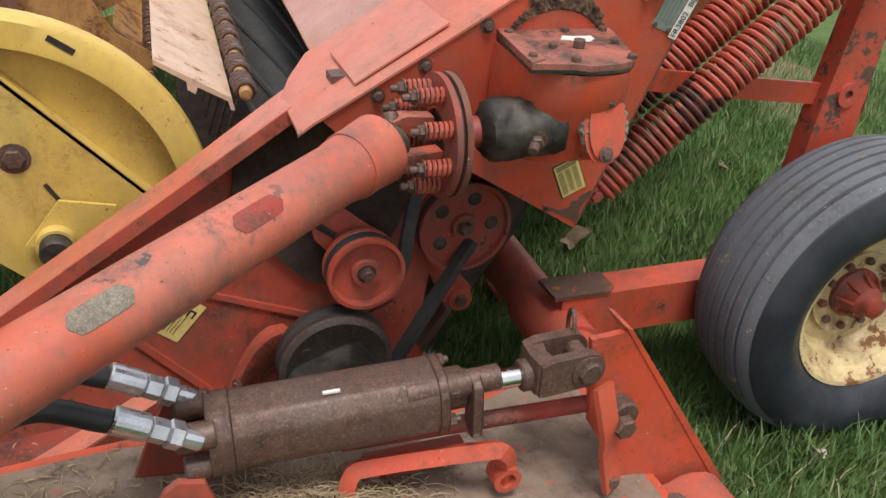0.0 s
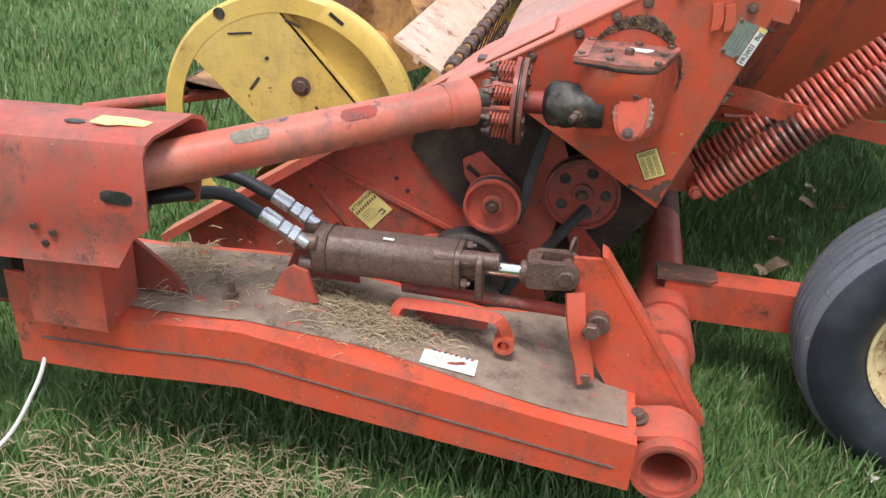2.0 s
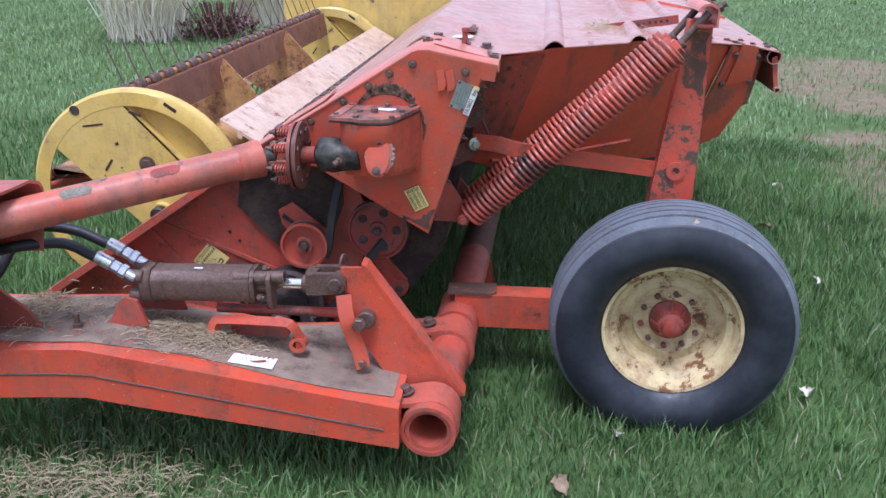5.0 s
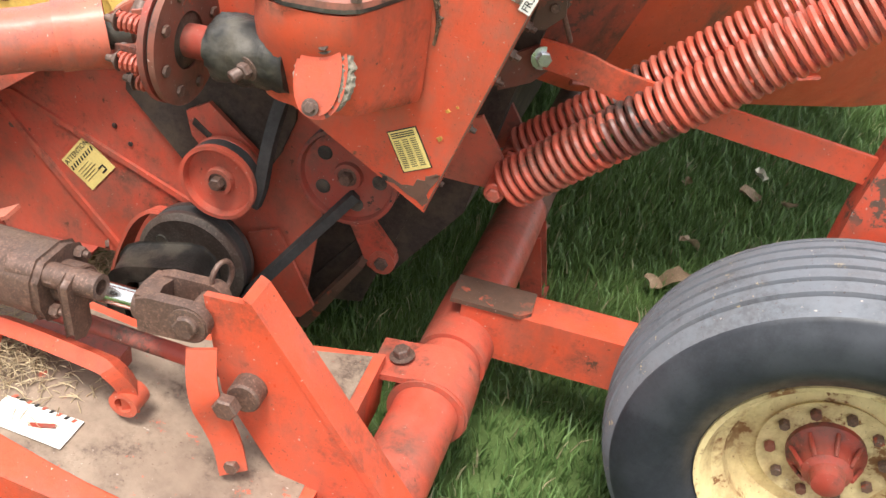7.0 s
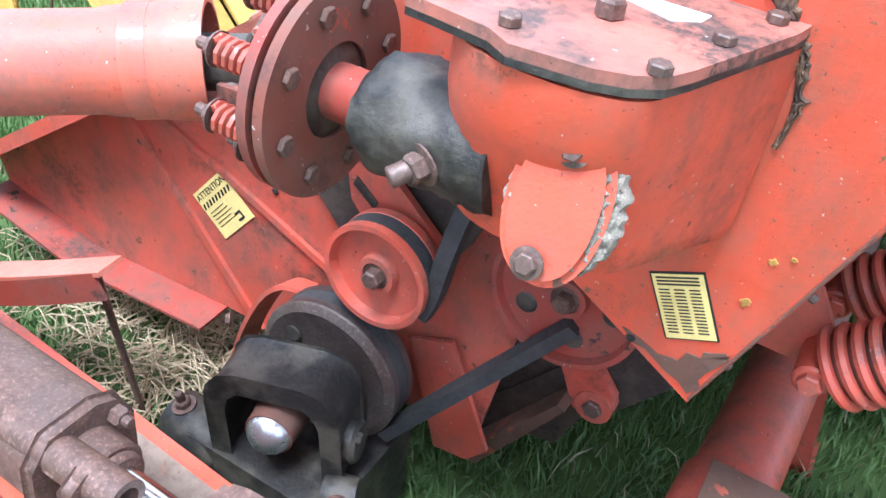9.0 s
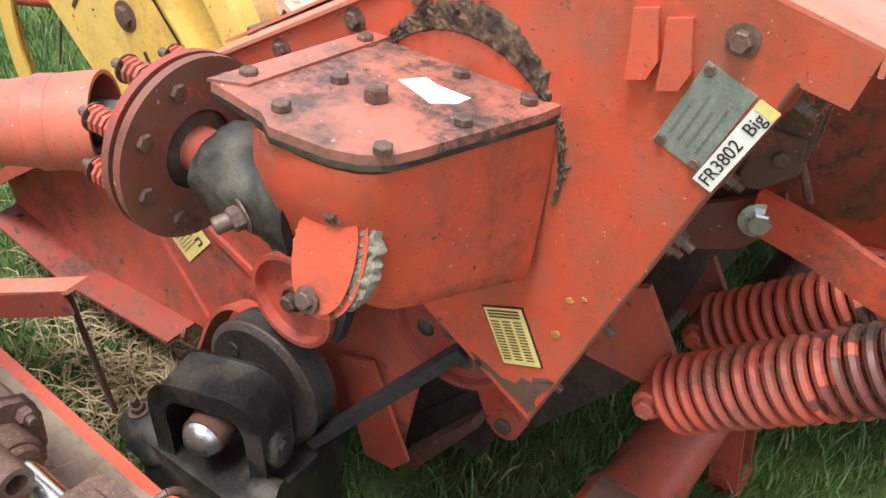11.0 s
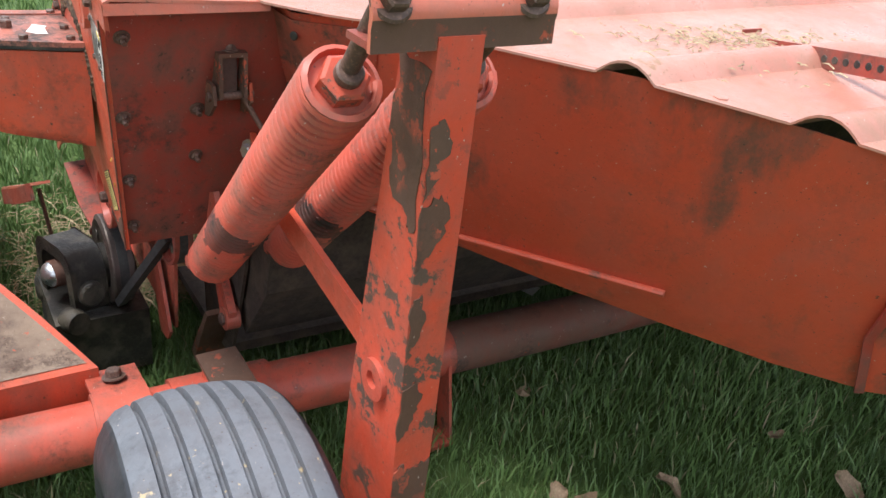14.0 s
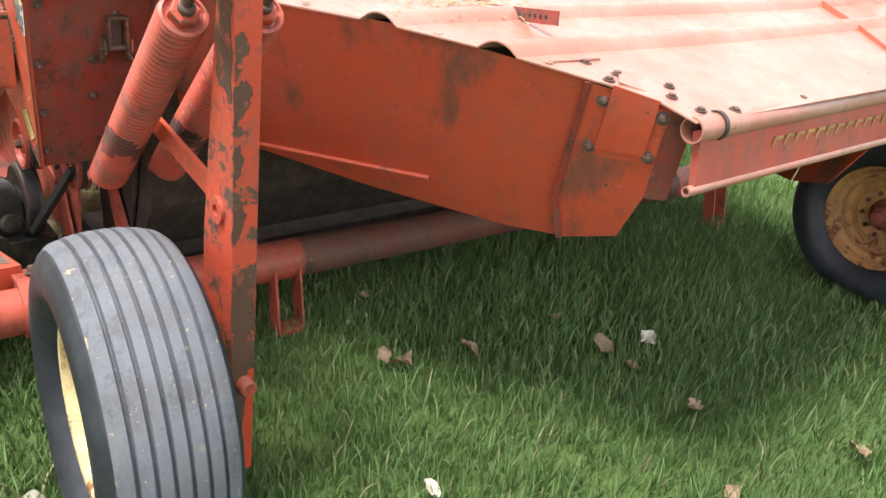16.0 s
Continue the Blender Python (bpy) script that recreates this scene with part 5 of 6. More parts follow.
# ---- reel ----
reel = new("reel")
reel.parent = mower
reel["label"] = "yellow and rust pick-up reel with tine bars"
RC = (-0.312, 0.575)
RR = 0.395
YN, YF = 1.575, 4.22
for y, s in ((YN, -1), (YF, 1)):
    root = new("reel_end")
    root.parent = reel
    root["label"] = "yellow pressed steel end disc"
    c = lambda x, z: (RC[0] + x, RC[1] + z)
    bm = lathe([(RR - 0.058, 0.0), (RR - 0.01, 0.0), (RR, 0.008), (RR, 0.045), (RR - 0.004, 0.045), (RR - 0.006, 0.006), (RR - 0.058, 0.006)], (RC[0], y, RC[1]), (RC[0], y + 1, RC[1]), 72, closed=True)
    part("disc_rim", bm, yellow, root, smooth=True, m=SKEW)
    # diagonal web, slightly set in
    w0, w1 = radians(118), radians(252)
    arc = lambda a0, a1, r: [(r * math.cos(radians(a0 + (a1 - a0) * i / 14)), r * math.sin(radians(a0 + (a1 - a0) * i / 14))) for i in range(15)]
    part("disc_web", prism([c(*p) for p in arc(94, 148, 0.35) + arc(304, 352, 0.35)], y + 0.001, y + 0.007), yellow, root, m=SKEW)
    part("disc_pan", prism([c(*p) for p in arc(-12, 97, 0.355)], y + 0.045, y + 0.05), yellow, root, m=SKEW)
    part("web_fold", prism([c(*p) for p in (arc(94, 96, 0.35)[0], arc(350, 352, 0.35)[14], arc(350, 352, 0.34)[14], arc(94, 96, 0.34)[0])], y + 0.001, y + 0.05), yellow, root, m=SKEW)
    for px, pz, w_, h_, tilt in ((-0.14, 0.265, 0.075, 0.006, 8), (0.15, 0.335, 0.05, 0.012, -35), (0.02, 0.31, 0.045, 0.008, -20), (-0.10, 0.12, 0.05, 0.008, 55), (0.10, 0.05, 0.05, 0.008, -60), (-0.06, 0.20, 0.012, 0.01, 30)):
        part("slot", boxed(-w_ / 2, w_ / 2, y - 0.001, y + 0.001, -h_ / 2, h_ / 2, m=SKEW @ Matrix.Translation((RC[0] + px, 0, RC[1] + pz)) @ pose(0, 0, 0, 0, -tilt, 0)), dark_steel, root)
    part("round_hole", rod(at_y(RC[0] - 0.20, y + 0.0005, RC[1] + 0.315), at_y(RC[0] - 0.20, y - 0.001, RC[1] + 0.315), 0.018), grease, root)
    for x, z, rr in ((0.043, 0.127, 0.02),):
        bolt(at_y(RC[0] + x, y + 0.003, RC[1] + z), (0, -1, 0), root, rr, 0.012, True, rusty)
part("reel_tube", rod((RC[0], YN + 0.06, RC[1]), (RC[0], YF, RC[1]), 0.085, 32), yellow_rust, reel, "rust-stained yellow centre tube", smooth=True, m=SKEW)
bm = rod((-1.05, YN + 0.12, 0.50), (-0.25, YN + 0.16, 0.68), 0.02)
part("reel_arm", bm, red, reel, smooth=True)
for k, a in enumerate([radians(v) for v in (100, 28, -44, 172, 244)]):
    x, z = RC[0] + 0.372 * math.cos(a), RC[1] + 0.372 * math.sin(a)
    if k == 1:
        x, z = RC[0] + 0.472, RC[1] + 0.212
    part("tine_bar", rod((x, YN + 0.04, z), (x, YF, z), 0.0135, 14), yellow_rust, reel, "rusty tine bar", smooth=True, m=SKEW)
    # board behind each bar
    tx, tz = -math.sin(a), math.cos(a)
    bx, bz = RC[0] + 0.30 * math.cos(a) - 0.03 * tx, RC[1] + 0.30 * math.sin(a) - 0.03 * tz
    ux, uz = math.cos(a), math.sin(a)
    pts = [(bx - 0.075 * ux, bz - 0.075 * uz), (bx + 0.06 * ux, bz + 0.06 * uz), (bx + 0.06 * ux + 0.02 * tx, bz + 0.06 * uz + 0.02 * tz), (bx + 0.06 * ux + 0.022 * tx, bz + 0.06 * uz + 0.024 * tz), (bx + 0.056 * ux - 0.004 * tx, bz + 0.056 * uz - 0.004 * tz), (bx - 0.075 * ux - 0.004 * tx, bz - 0.075 * uz - 0.004 * tz)]
    if k == 1:
        pts = [(RC[0] + u, RC[1] + v) for u, v in ((0.30, 0.285), (0.445, 0.20), (0.45, 0.175), (0.442, 0.175), (0.437, 0.194), (0.38, 0.226), (0.375, 0.212), (0.36, 0.222), (0.36, 0.238), (0.30, 0.275))]
    part("bat_board", prism(pts, YN + 0.06, YF - 0.02), board_pink if k == 1 else (board_rust if k == 0 else yellow_rust), reel, m=SKEW)
    for j in range(22):
        y = YN + 0.10 + j * 0.118
        d = Vector((-0.38, 0, 0.92)) if k == 0 else Vector((-0.35, 0, -0.9))
        p = at_y(x, y, z)
        coil = [p + Vector((0.020 * math.cos(i * 0.75), -0.042 + 0.084 * i / 40, 0.020 * math.sin(i * 0.75))) for i in range(41)]
        tip = [coil[-1], coil[-1] + d * 0.06, coil[-1] + d * 0.21 + Vector((0.01, 0, -0.01))]
        bm = sweep(coil, 0.0048, 6)
        sweep(tip, 0.003, 5, bm=bm)
        part("tine", bm, rusty, reel, smooth=True)
part("bearing_plate", prism([(-0.27, 0.53), (-0.20, 0.62), (-0.10, 0.60), (-0.12, 0.50)], YN - 0.02, YN - 0.012), yellow, reel, bevel=0.002)
part("bearing", lathe([(0.03, 0), (0.03, 0.05), (0.026, 0.055), (0.0, 0.056)], (-0.215, YN - 0.02, 0.535), (-0.215, YN - 1, 0.52), 20), grease, reel, smooth=True)
part("bearing_collar", pipe((-0.215, YN - 0.02, 0.535), (-0.215, YN - 0.045, 0.535), 0.036, 0.030), yellow, reel, smooth=True)
# curved support spiders
for y in (2.45, 3.35):
    pts = [(0.06, -0.10), (0.33, 0.02), (0.20, 0.10), (0.13, 0.22), (0.0, 0.36), (-0.06, 0.20), (-0.25, 0.10), (-0.10, 0.0), (-0.05, -0.12)]
    part("spider", prism([(RC[0] + x, RC[1] + z) for x, z in pts], y, y + 0.008), yellow_rust, reel, "rust-stained yellow gusset", m=SKEW)

# Added block: stops light under the hood and shows the void as dark.
inner = part("housing_body", prism([(0.47, 0.35), (0.60, 1.04), (0.90, 1.12), (0.95, 1.05), (0.86, 0.72), (0.80, 0.42), (0.66, 0.22)], 1.60, 4.15), cavity_dark_dirt, mower, "dark block added inside the conditioner to keep light out", m=SKEW)
roll = part("conditioning_roll", rod((0.30, 1.60, 0.62), (0.30, 4.1, 0.62), 0.10, 28), belt_rubber, mower, "dark ribbed rubber conditioning roll", smooth=True, m=SKEW)
for k in range(10):
    pts = [SKEW @ Vector((0.30 + 0.101 * math.cos(0.63 * k + 3.2 * (j / 20)), 1.6 + 2.5 * j / 20, 0.62 + 0.101 * math.sin(0.63 * k + 3.2 * (j / 20)))) for j in range(21)]
    part("roll_rib", sweep(pts, 0.008, 6), belt_rubber, roll, smooth=True)
# far end shield of the head
part("far_shield", prism([(-0.62, 0.80), (-0.62, 1.0), (0.70, 1.16), (0.70, 0.85), (0.1, 0.45)], YF + 0.06, YF + 0.07), yellow, mower, "yellow far end shield", m=SKEW)
part("front_board", prism([(0.42, 0.70), (0.62, 1.05), (0.63, 1.04), (0.43, 0.69)], 1.58, YF), red_dark, mower, m=SKEW)

# ---- hood ----
hood = new("hood")
hood.parent = mower
hood["label"] = "sun-bleached pinkish sheet steel hood with pressed ribs"


HOOD_X = (0.30, 0.60, 0.70, 0.74, 1.0, 1.45, 1.70, 1.90, 2.075)
HOOD_Z = (0.86, 1.05, 1.155, 1.180, 1.131, 1.126, 1.106, 1.082, 1.045)
EDGE_X = (0.0, 0.72, 0.985, 1.09, 1.16, 1.495, 1.70, 1.875, 2.0, 3.0)
EDGE_Y = (1.53, 1.522, 1.502, 1.596, 1.672, 1.905, 2.050, 2.185, 2.30, 2.32)


def hood_z(x, y=1.5):
    return float(np.interp(x, HOOD_X, HOOD_Z)) + 0.010 * (y - 1.6) + 0.06 * min(max(y - 1.56, 0), 0.4) * min(max((1.4 - x) / 0.4, 0), 1)


def hood_edge(x):
    return float(np.interp(x, EDGE_X, EDGE_Y))


RIBS = (1.165, 1.47, 1.70)
xs = sorted(set(HOOD_X) | {r + d for r in RIBS for d in (-0.037, -0.03, -0.022, -0.012, 0, 0.012, 0.022, 0.03, 0.037)} | {0.85, 0.985, 1.06, 1.09, 1.3, 1.58, 1.80, 1.98})
FAR = 4.15
grid = []
for x in xs:
    rise = max(0.024 * max(0.0, 1 - (abs(x - r) / 0.036) ** 2) for r in RIBS)
    e = hood_edge(x)
    grid.append([(x + 0.03 * (y - 1.6), y, hood_z(x, y) + rise + 0.004 * math.sin(3 * y + 5 * x)) for y in [e + (FAR - e) * (j / 16) for j in range(17)]])
part("hood_sheet", sheet(grid, 0.004), red_hood, hood, "sun-bleached pinkish hood sheet with ribs", smooth=True)


def deflector(flip, name="side_deflector"):
    """Sheet under the hood's edge that leads the swath together: an upper wall, a lower folded band and an end piece."""
    def fl(p):
        x, y, z = p
        return (x, y, z) if not flip else (x + 0.03 * 2.6, 5.62 - y, z + 0.03)
    top = [(0.86, 1.535, 1.115), (0.93, 1.55, 1.118), (1.02, 1.556, 1.116), (1.162, 1.676, 1.128), (1.34, 1.800, 1.130), (1.495, 1.910, 1.130), (1.70, 2.056, 1.108), (1.875, 2.190, 1.084)]
    mid_ = [(0.79, 1.62, 0.80), (0.885, 1.66, 0.77), (0.96, 1.72, 0.72), (1.06, 1.80, 0.70), (1.30, 1.955, 0.712), (1.50, 2.082, 0.722), (1.64, 2.175, 0.726), (1.78, 2.262, 0.76)]
    low = [(0.79, 1.63, 0.76), (0.88, 1.67, 0.73), (0.96, 1.745, 0.69), (1.06, 1.845, 0.665), (1.30, 2.025, 0.630), (1.50, 2.16, 0.618), (1.64, 2.25, 0.612), (1.775, 2.315, 0.630)]
    end_t, end_m, end_l = (2.022, 2.312, 1.052), (1.985, 2.335, 0.82), (1.915, 2.362, 0.682)
    rows = []
    for a, b, c_ in zip(top, mid_, low):
        A, B, C = Vector(a), Vector(b), Vector(c_)
        rows.append([fl(A), fl(A.lerp(B, 0.5)), fl(B), fl(C)])
    ob = part(name, sheet(rows, 0.004, (-0.3, 0.9 if not flip else -0.9, 0)), red_defl, hood, "sloping red windrow deflector sheet with stains", smooth=True)
    A, B, C = Vector(top[-1]), Vector(mid_[-1]), Vector(low[-1])
    o = Vector((0.004, -0.006, 0))
    rows = [[fl(A + o), fl(A.lerp(B, 0.5) + o), fl(B + o), fl(C + o)], [fl(end_t), fl(Vector(end_t).lerp(Vector(end_m), 0.5)), fl(end_m), fl(end_l)]]
    part("deflector_end", sheet(rows, 0.004, (-0.6, 0.7 if not flip else -0.7, 0)), red_defl, ob, smooth=True)
    if not flip:
        part("crease", sweep([Vector(p) + Vector((0.003, -0.005, 0)) for p in mid_[2:6]], 0.007, 8), red_defl, ob, smooth=True)
        s_ = Vector((0.006, -0.010, 0))
        part("seam", sweep([A + s_, A.lerp(B, 0.5) + s_, B + s_, C + s_], 0.006, flat=(0.008, 0.003)), red_dark, ob)
        o2 = Vector((0.004, -0.007, 0))
        tp = [Vector(top[1]), Vector(top[2]), Vector(top[2]).lerp(Vector(top[3]), 0.85)]
        bt = [Vector(mid_[1]), Vector(mid_[2]), Vector(mid_[2]).lerp(Vector(mid_[3]), 0.35)]
        lap = part("lap_plate", sheet([[p.lerp(q, v) + o2 for v in (0.03, 0.3, 0.6, 0.86)] for p, q in zip(tp, bt)], 0.004, (-0.3, 0.9, 0)), red_lap, ob, "rust-stained brown lap plate", smooth=True)
        part("lap_hole", rod(tp[1].lerp(bt[1], 0.10) + o2 * 1.6, tp[1].lerp(bt[1], 0.10) + o2 * 2.0, 0.008), grease, lap)
        # raised corner plate, bolted over the end piece
        on_end = lambda u, v: Vector(A).lerp(Vector(end_t), u).lerp(Vector(B).lerp(Vector(end_m), u), v)
        lift = Vector((0.010, -0.012, 0))
        part("corner_plate", sheet([[on_end(u, 0.0) + lift + Vector((0, 0, 0.012)), on_end(u, 0.25) + lift * 1.3, on_end(u, 0.52) + lift] for u in (0.28, 0.5, 0.84)], 0.005, (-0.65, 0.75, 0)), red_defl, ob, "raised red corner plate", smooth=True)
        part("corner_flange", sheet([[on_end(u, 0.03) + lift * 0.5, on_end(u, 0.30) + lift * 0.5, on_end(u, 0.60) + lift * 0.5] for u in (0.16, 0.5, 0.98)], 0.003, (-0.65, 0.75, 0)), red_defl, ob)
        part("end_flange", sheet([[on_end(0.985, v), on_end(0.985, v) + Vector((0.035, 0.045, 0))] for v in (0.02, 0.5, 1.0)], 0.004, (0.5, 0.5, 0)), red_dark, ob)
        for u, v in ((0.22, 0.10), (0.22, 0.50), (0.92, 0.10), (0.90, 0.52)):
            bolt(on_end(u, v) + lift * 0.6, (0.65, -0.75, 0), ob, 0.011, 0.008, True, rusty, shank=0.004)
    return ob


deflector(False)
deflector(True)
# bent corner strap and bolts on the hood
for x, y in ((1.805, 2.246), (1.878, 2.277), (1.900, 2.225), (1.955, 2.372), (1.995, 2.335), (2.06, 2.36)):
    bolt((x, y, hood_z(x, y) + 0.002), (0, 0, 1), hood, 0.010, 0.008, True, rusty)
part("corner_strap", sheet([[(1.868, 2.29, 1.1), (1.905, 2.385, 1.088)], [(1.922, 2.235, 1.092), (1.99, 2.315, 1.068)]], 0.004), red_hood, hood, "bleached end of the corner plate")
part("lap_edge", sweep([(1.79, 2.14, hood_z(1.79) + 0.012), (1.80, 2.30, hood_z(1.8) + 0.014)], 0.003, 6), red_hood, hood)
for x, y in ((0.785, 1.550), (0.943, 1.553)):
    bolt((x, y, hood_z(x, y) + 0.004), (0, 0, 1), hood, 0.015, 0.014, True, rusty)
for x, y in ((1.12, 1.655), (1.30, 1.80), (1.58, 1.985), (1.79, 2.14)):
    bolt((x, y, hood_z(x, y) + 0.003), (0, 0, 1), hood, 0.012, 0.003, False, red_hood, name="rivet")
part("lift_pin", lathe([(0.0095, 0), (0.0095, 0.075), (0.0125, 0.077), (0.0125, 0.088), (0.008, 0.089), (0.007, 0.080), (0.002, 0.080)], (0.870, 1.522, 1.12), (0.882, 1.526, 1.3), 14), red_dark, hood, smooth=True)
part("pin_hole", lathe([(0.026, 0), (0.026, 0.0012)], (0.868, 1.530, hood_z(0.868) + 0.0045), (0.868, 1.530, 2), 24), grease, hood)
part("decal", prism([(0.80, 1.605), (0.825, 1.665), (0.90, 1.64), (0.885, 1.585)], 0, 0.0015, "z", m=Matrix.Translation((0, 0, hood_z(0.85, 1.63) + 0.004)) ), paper_white, hood, "blank white paper label")
LZ = hood_z(0.88, 1.78) + 0.003
lt = part("latch", boxed(0.862, 0.902, 1.72, 1.85, LZ, LZ + 0.003), red_stain, hood, "rusty hood latch plate", bevel=0.001)
part("latch_keeper", sweep(curve([(0.89, 1.765, LZ + 0.003), (0.89, 1.775, LZ + 0.014), (0.89, 1.80, LZ + 0.016), (0.888, 1.812, LZ + 0.004)], 4), 0.01, flat=(0.007, 0.0015)), red_stain, lt)
part("latch_slot", boxed(0.868, 0.880, 1.765, 1.815, LZ + 0.003, LZ + 0.004), grease, lt)
for y in (1.745, 1.826):
    bolt((0.882, y, LZ + 0.003), (0, 0, 1), lt, 0.009, 0.003, False)


def stay(p, q):
    """Perforated adjusting strap with a small angle foot."""
    p, q = Vector(p), Vector(q)
    st = part("stay_strap", sweep([p, q], 0.01, flat=(0.003, 0.017)), red_dark, hood, "perforated red adjusting strap")
    part("stay_foot", boxed(-0.03, 0.03, -0.025, 0.025, -0.022, -0.017, m=Matrix.Translation(p)), red_dark, st)
    part("stay_angle", boxed(-0.004, 0.0, -0.025, 0.025, -0.018, 0.03, m=Matrix.Translation(p)), red_dark, st)
    for k in range(12):
        c_ = p.lerp(q, (k + 2) / 15)
        side = (q - p).cross(Vector((0, 0, 1))).normalized()
        part("stay_hole", rod(c_ - side * 0.0036, c_ + side * 0.0036, 0.007, 10), grease, st)
    return st


stay((1.352, 2.315, 1.118), (1.678, 2.267, 1.172))
stay((1.46, 3.95, 1.19), (1.75, 4.18, 1.235))
# far spring post
part("far_post", prism([(1.66, 0.6), (1.74, 0.6), (1.76, 1.33), (1.70, 1.33)], 4.2, 4.26), red, mower, "far spring post", bevel=0.004)
part("far_post_head", boxed(1.68, 1.77, 4.1, 4.3, 1.32, 1.36), red_shaft, mower, bevel=0.006)
part("far_tension_rod", rod((1.72, 4.22, 1.34), (1.50, 4.18, 1.20), 0.014), rusty, mower)
part("far_coil_end", rod((1.52, 4.18, 1.215), (1.40, 4.16, 1.12), 0.05), red, mower, smooth=True)
part("hood_cap", rod((1.02, 4.05, 1.17), (1.02, 4.05, 1.26), 0.02), zinc, mower, smooth=True)

# rear board with rolled edges
bm = prism([(2.078, 1.02), (2.098, 1.03), (2.118, 0.897), (2.104, 0.887)], 2.325, 3.9)
board = part("rear_board", bm, red_tongue, hood, "faded red rear deflector board")
part("rolled_edge", pipe((2.083, 2.31, 1.025), (2.083, 3.9, 1.04), 0.03, 0.026), red_hood, board, smooth=True)
part("rolled_edge", pipe((2.111, 2.305, 0.892), (2.111, 3.9, 0.902), 0.012, 0.008), red_hood, board, smooth=True)
part("edge_clip", pipe((2.083, 2.39, 1.027), (2.083, 2.402, 1.027), 0.0345, 0.0305), dark_steel, board, "dark wire clip round the roll", smooth=True)
bolt((2.083, 2.46, 1.056), (0.2, 0, 1), board, 0.010, 0.007, True, rusty)
for y in (2.75, 3.25):
    bolt((2.083, y, 1.058), (0.2, 0, 1), board, 0.009, 0.006, True, rusty)

# far wheel
wheel((1.82, 4.27, 0.34), 0.372, 0.127, 0.198, yellow_rust, "far implement wheel with rusty yellow rim")


# ---- decals and lettering ----
def lettering(text, size, m, material, parent, label="", name="lettering"):
    """Raised flat letters in the built-in font."""
    c = bpy.data.curves.new(name, "FONT")
    c.body, c.size, c.align_x, c.align_y, c.extrude = text, size, "CENTER", "CENTER", 0.0003
    tmp = bpy.data.objects.new("tmp", c)
    me = bpy.data.meshes.new_from_object(tmp)
    bpy.data.objects.remove(tmp)
    me.transform(m)
    me.materials.clear()
    me.materials.append(material)
    ob = new(name, me)
    ob.parent = parent
    if label:
        ob["label"] = label
    return ob


def tilted_label(centre, ux, uz, w, h, y, parent, material, label, lean=0.0):
    """A sticker facing -y: its own x runs along (ux, uz)."""
    n_ = math.hypot(ux, uz)
    ex = Vector((ux / n_, 0, uz / n_))
    ez = Vector((-uz / n_, 0, ux / n_))
    m = Matrix((( ex.x, ez.x, 0, centre[0]), (-lean * ex.z, -lean * ez.z, -1, y), (ex.z, ez.z, 0, centre[1]), (0, 0, 0, 1)))
    bm = prism([(-w / 2, -h / 2), (w / 2, -h / 2), (w / 2, h / 2), (-w / 2, h / 2)], 0.0, 0.0012, "z", m=m)
    ob = part("decal", bm, material, parent, label)
    return ob, m @ Matrix.Translation((0, 0, 0.0016))


# warning sticker on the end plate
st, sm = tilted_label((-0.02, 0.388), 0.065, 0.078, 0.098, 0.092, 1.469, endp, paper, "yellow attention sticker with hazard stripes")
lettering("ATTENTION", 0.0165, sm @ Matrix.Translation((0, 0.034, 0)), ink, st, "black word ATTENTION")
for k in range(9):
    part("hazard_bar", prism([(-0.046 + k * 0.0102, 0.012), (-0.041 + k * 0.0102, 0.012), (-0.037 + k * 0.0102, 0.022), (-0.042 + k * 0.0102, 0.022)], 0, 0.0004, "z", m=sm), ink, st)
for k in range(5):
    part("text_bar", prism([(-0.038, 0.002 - k * 0.007), (0.005 + 0.006 * (k % 3), 0.002 - k * 0.007), (0.005 + 0.006 * (k % 3), 0.0032 - k * 0.007), (-0.038, 0.0032 - k * 0.007)], 0, 0.0004, "z", m=sm), ink, st)
part("pictogram", prism([(0.012, -0.038), (0.03, -0.038), (0.03, -0.022), (0.012, -0.022), (0.012, -0.026), (0.026, -0.026), (0.026, -0.034), (0.012, -0.034)], 0, 0.0004, "z", m=sm), ink, st)
# table sticker on the gear case panel
yy = on_panel(0.745, 0.70).y - 0.0002
st, sm = tilted_label((0.742, 0.70), 0.052, 0.026, 0.056, 0.082, yy, case, ink, "yellow sticker with rows of black figures", 0.09)
part("sticker_face", prism([(-0.026, -0.039), (0.026, -0.039), (0.026, 0.039), (-0.026, 0.039)], 0, 0.0006, "z", m=sm), paper, st)
for r_ in range(14):
    for c_ in range(3):
        part("text_bar", prism([(-0.022 + c_ * 0.0155, 0.020 - r_ * 0.004), (-0.011 + c_ * 0.0155, 0.020 - r_ * 0.004), (-0.011 + c_ * 0.0155, 0.0215 - r_ * 0.004), (-0.022 + c_ * 0.0155, 0.0215 - r_ * 0.004)], 0.0006, 0.001, "z", m=sm), ink, st)
for r_ in range(3):
    part("text_bar", prism([(-0.022, 0.034 - r_ * 0.004), (0.021, 0.034 - r_ * 0.004), (0.021, 0.036 - r_ * 0.004), (-0.022, 0.036 - r_ * 0.004)], 0.0006, 0.001, "z", m=sm), ink, st)
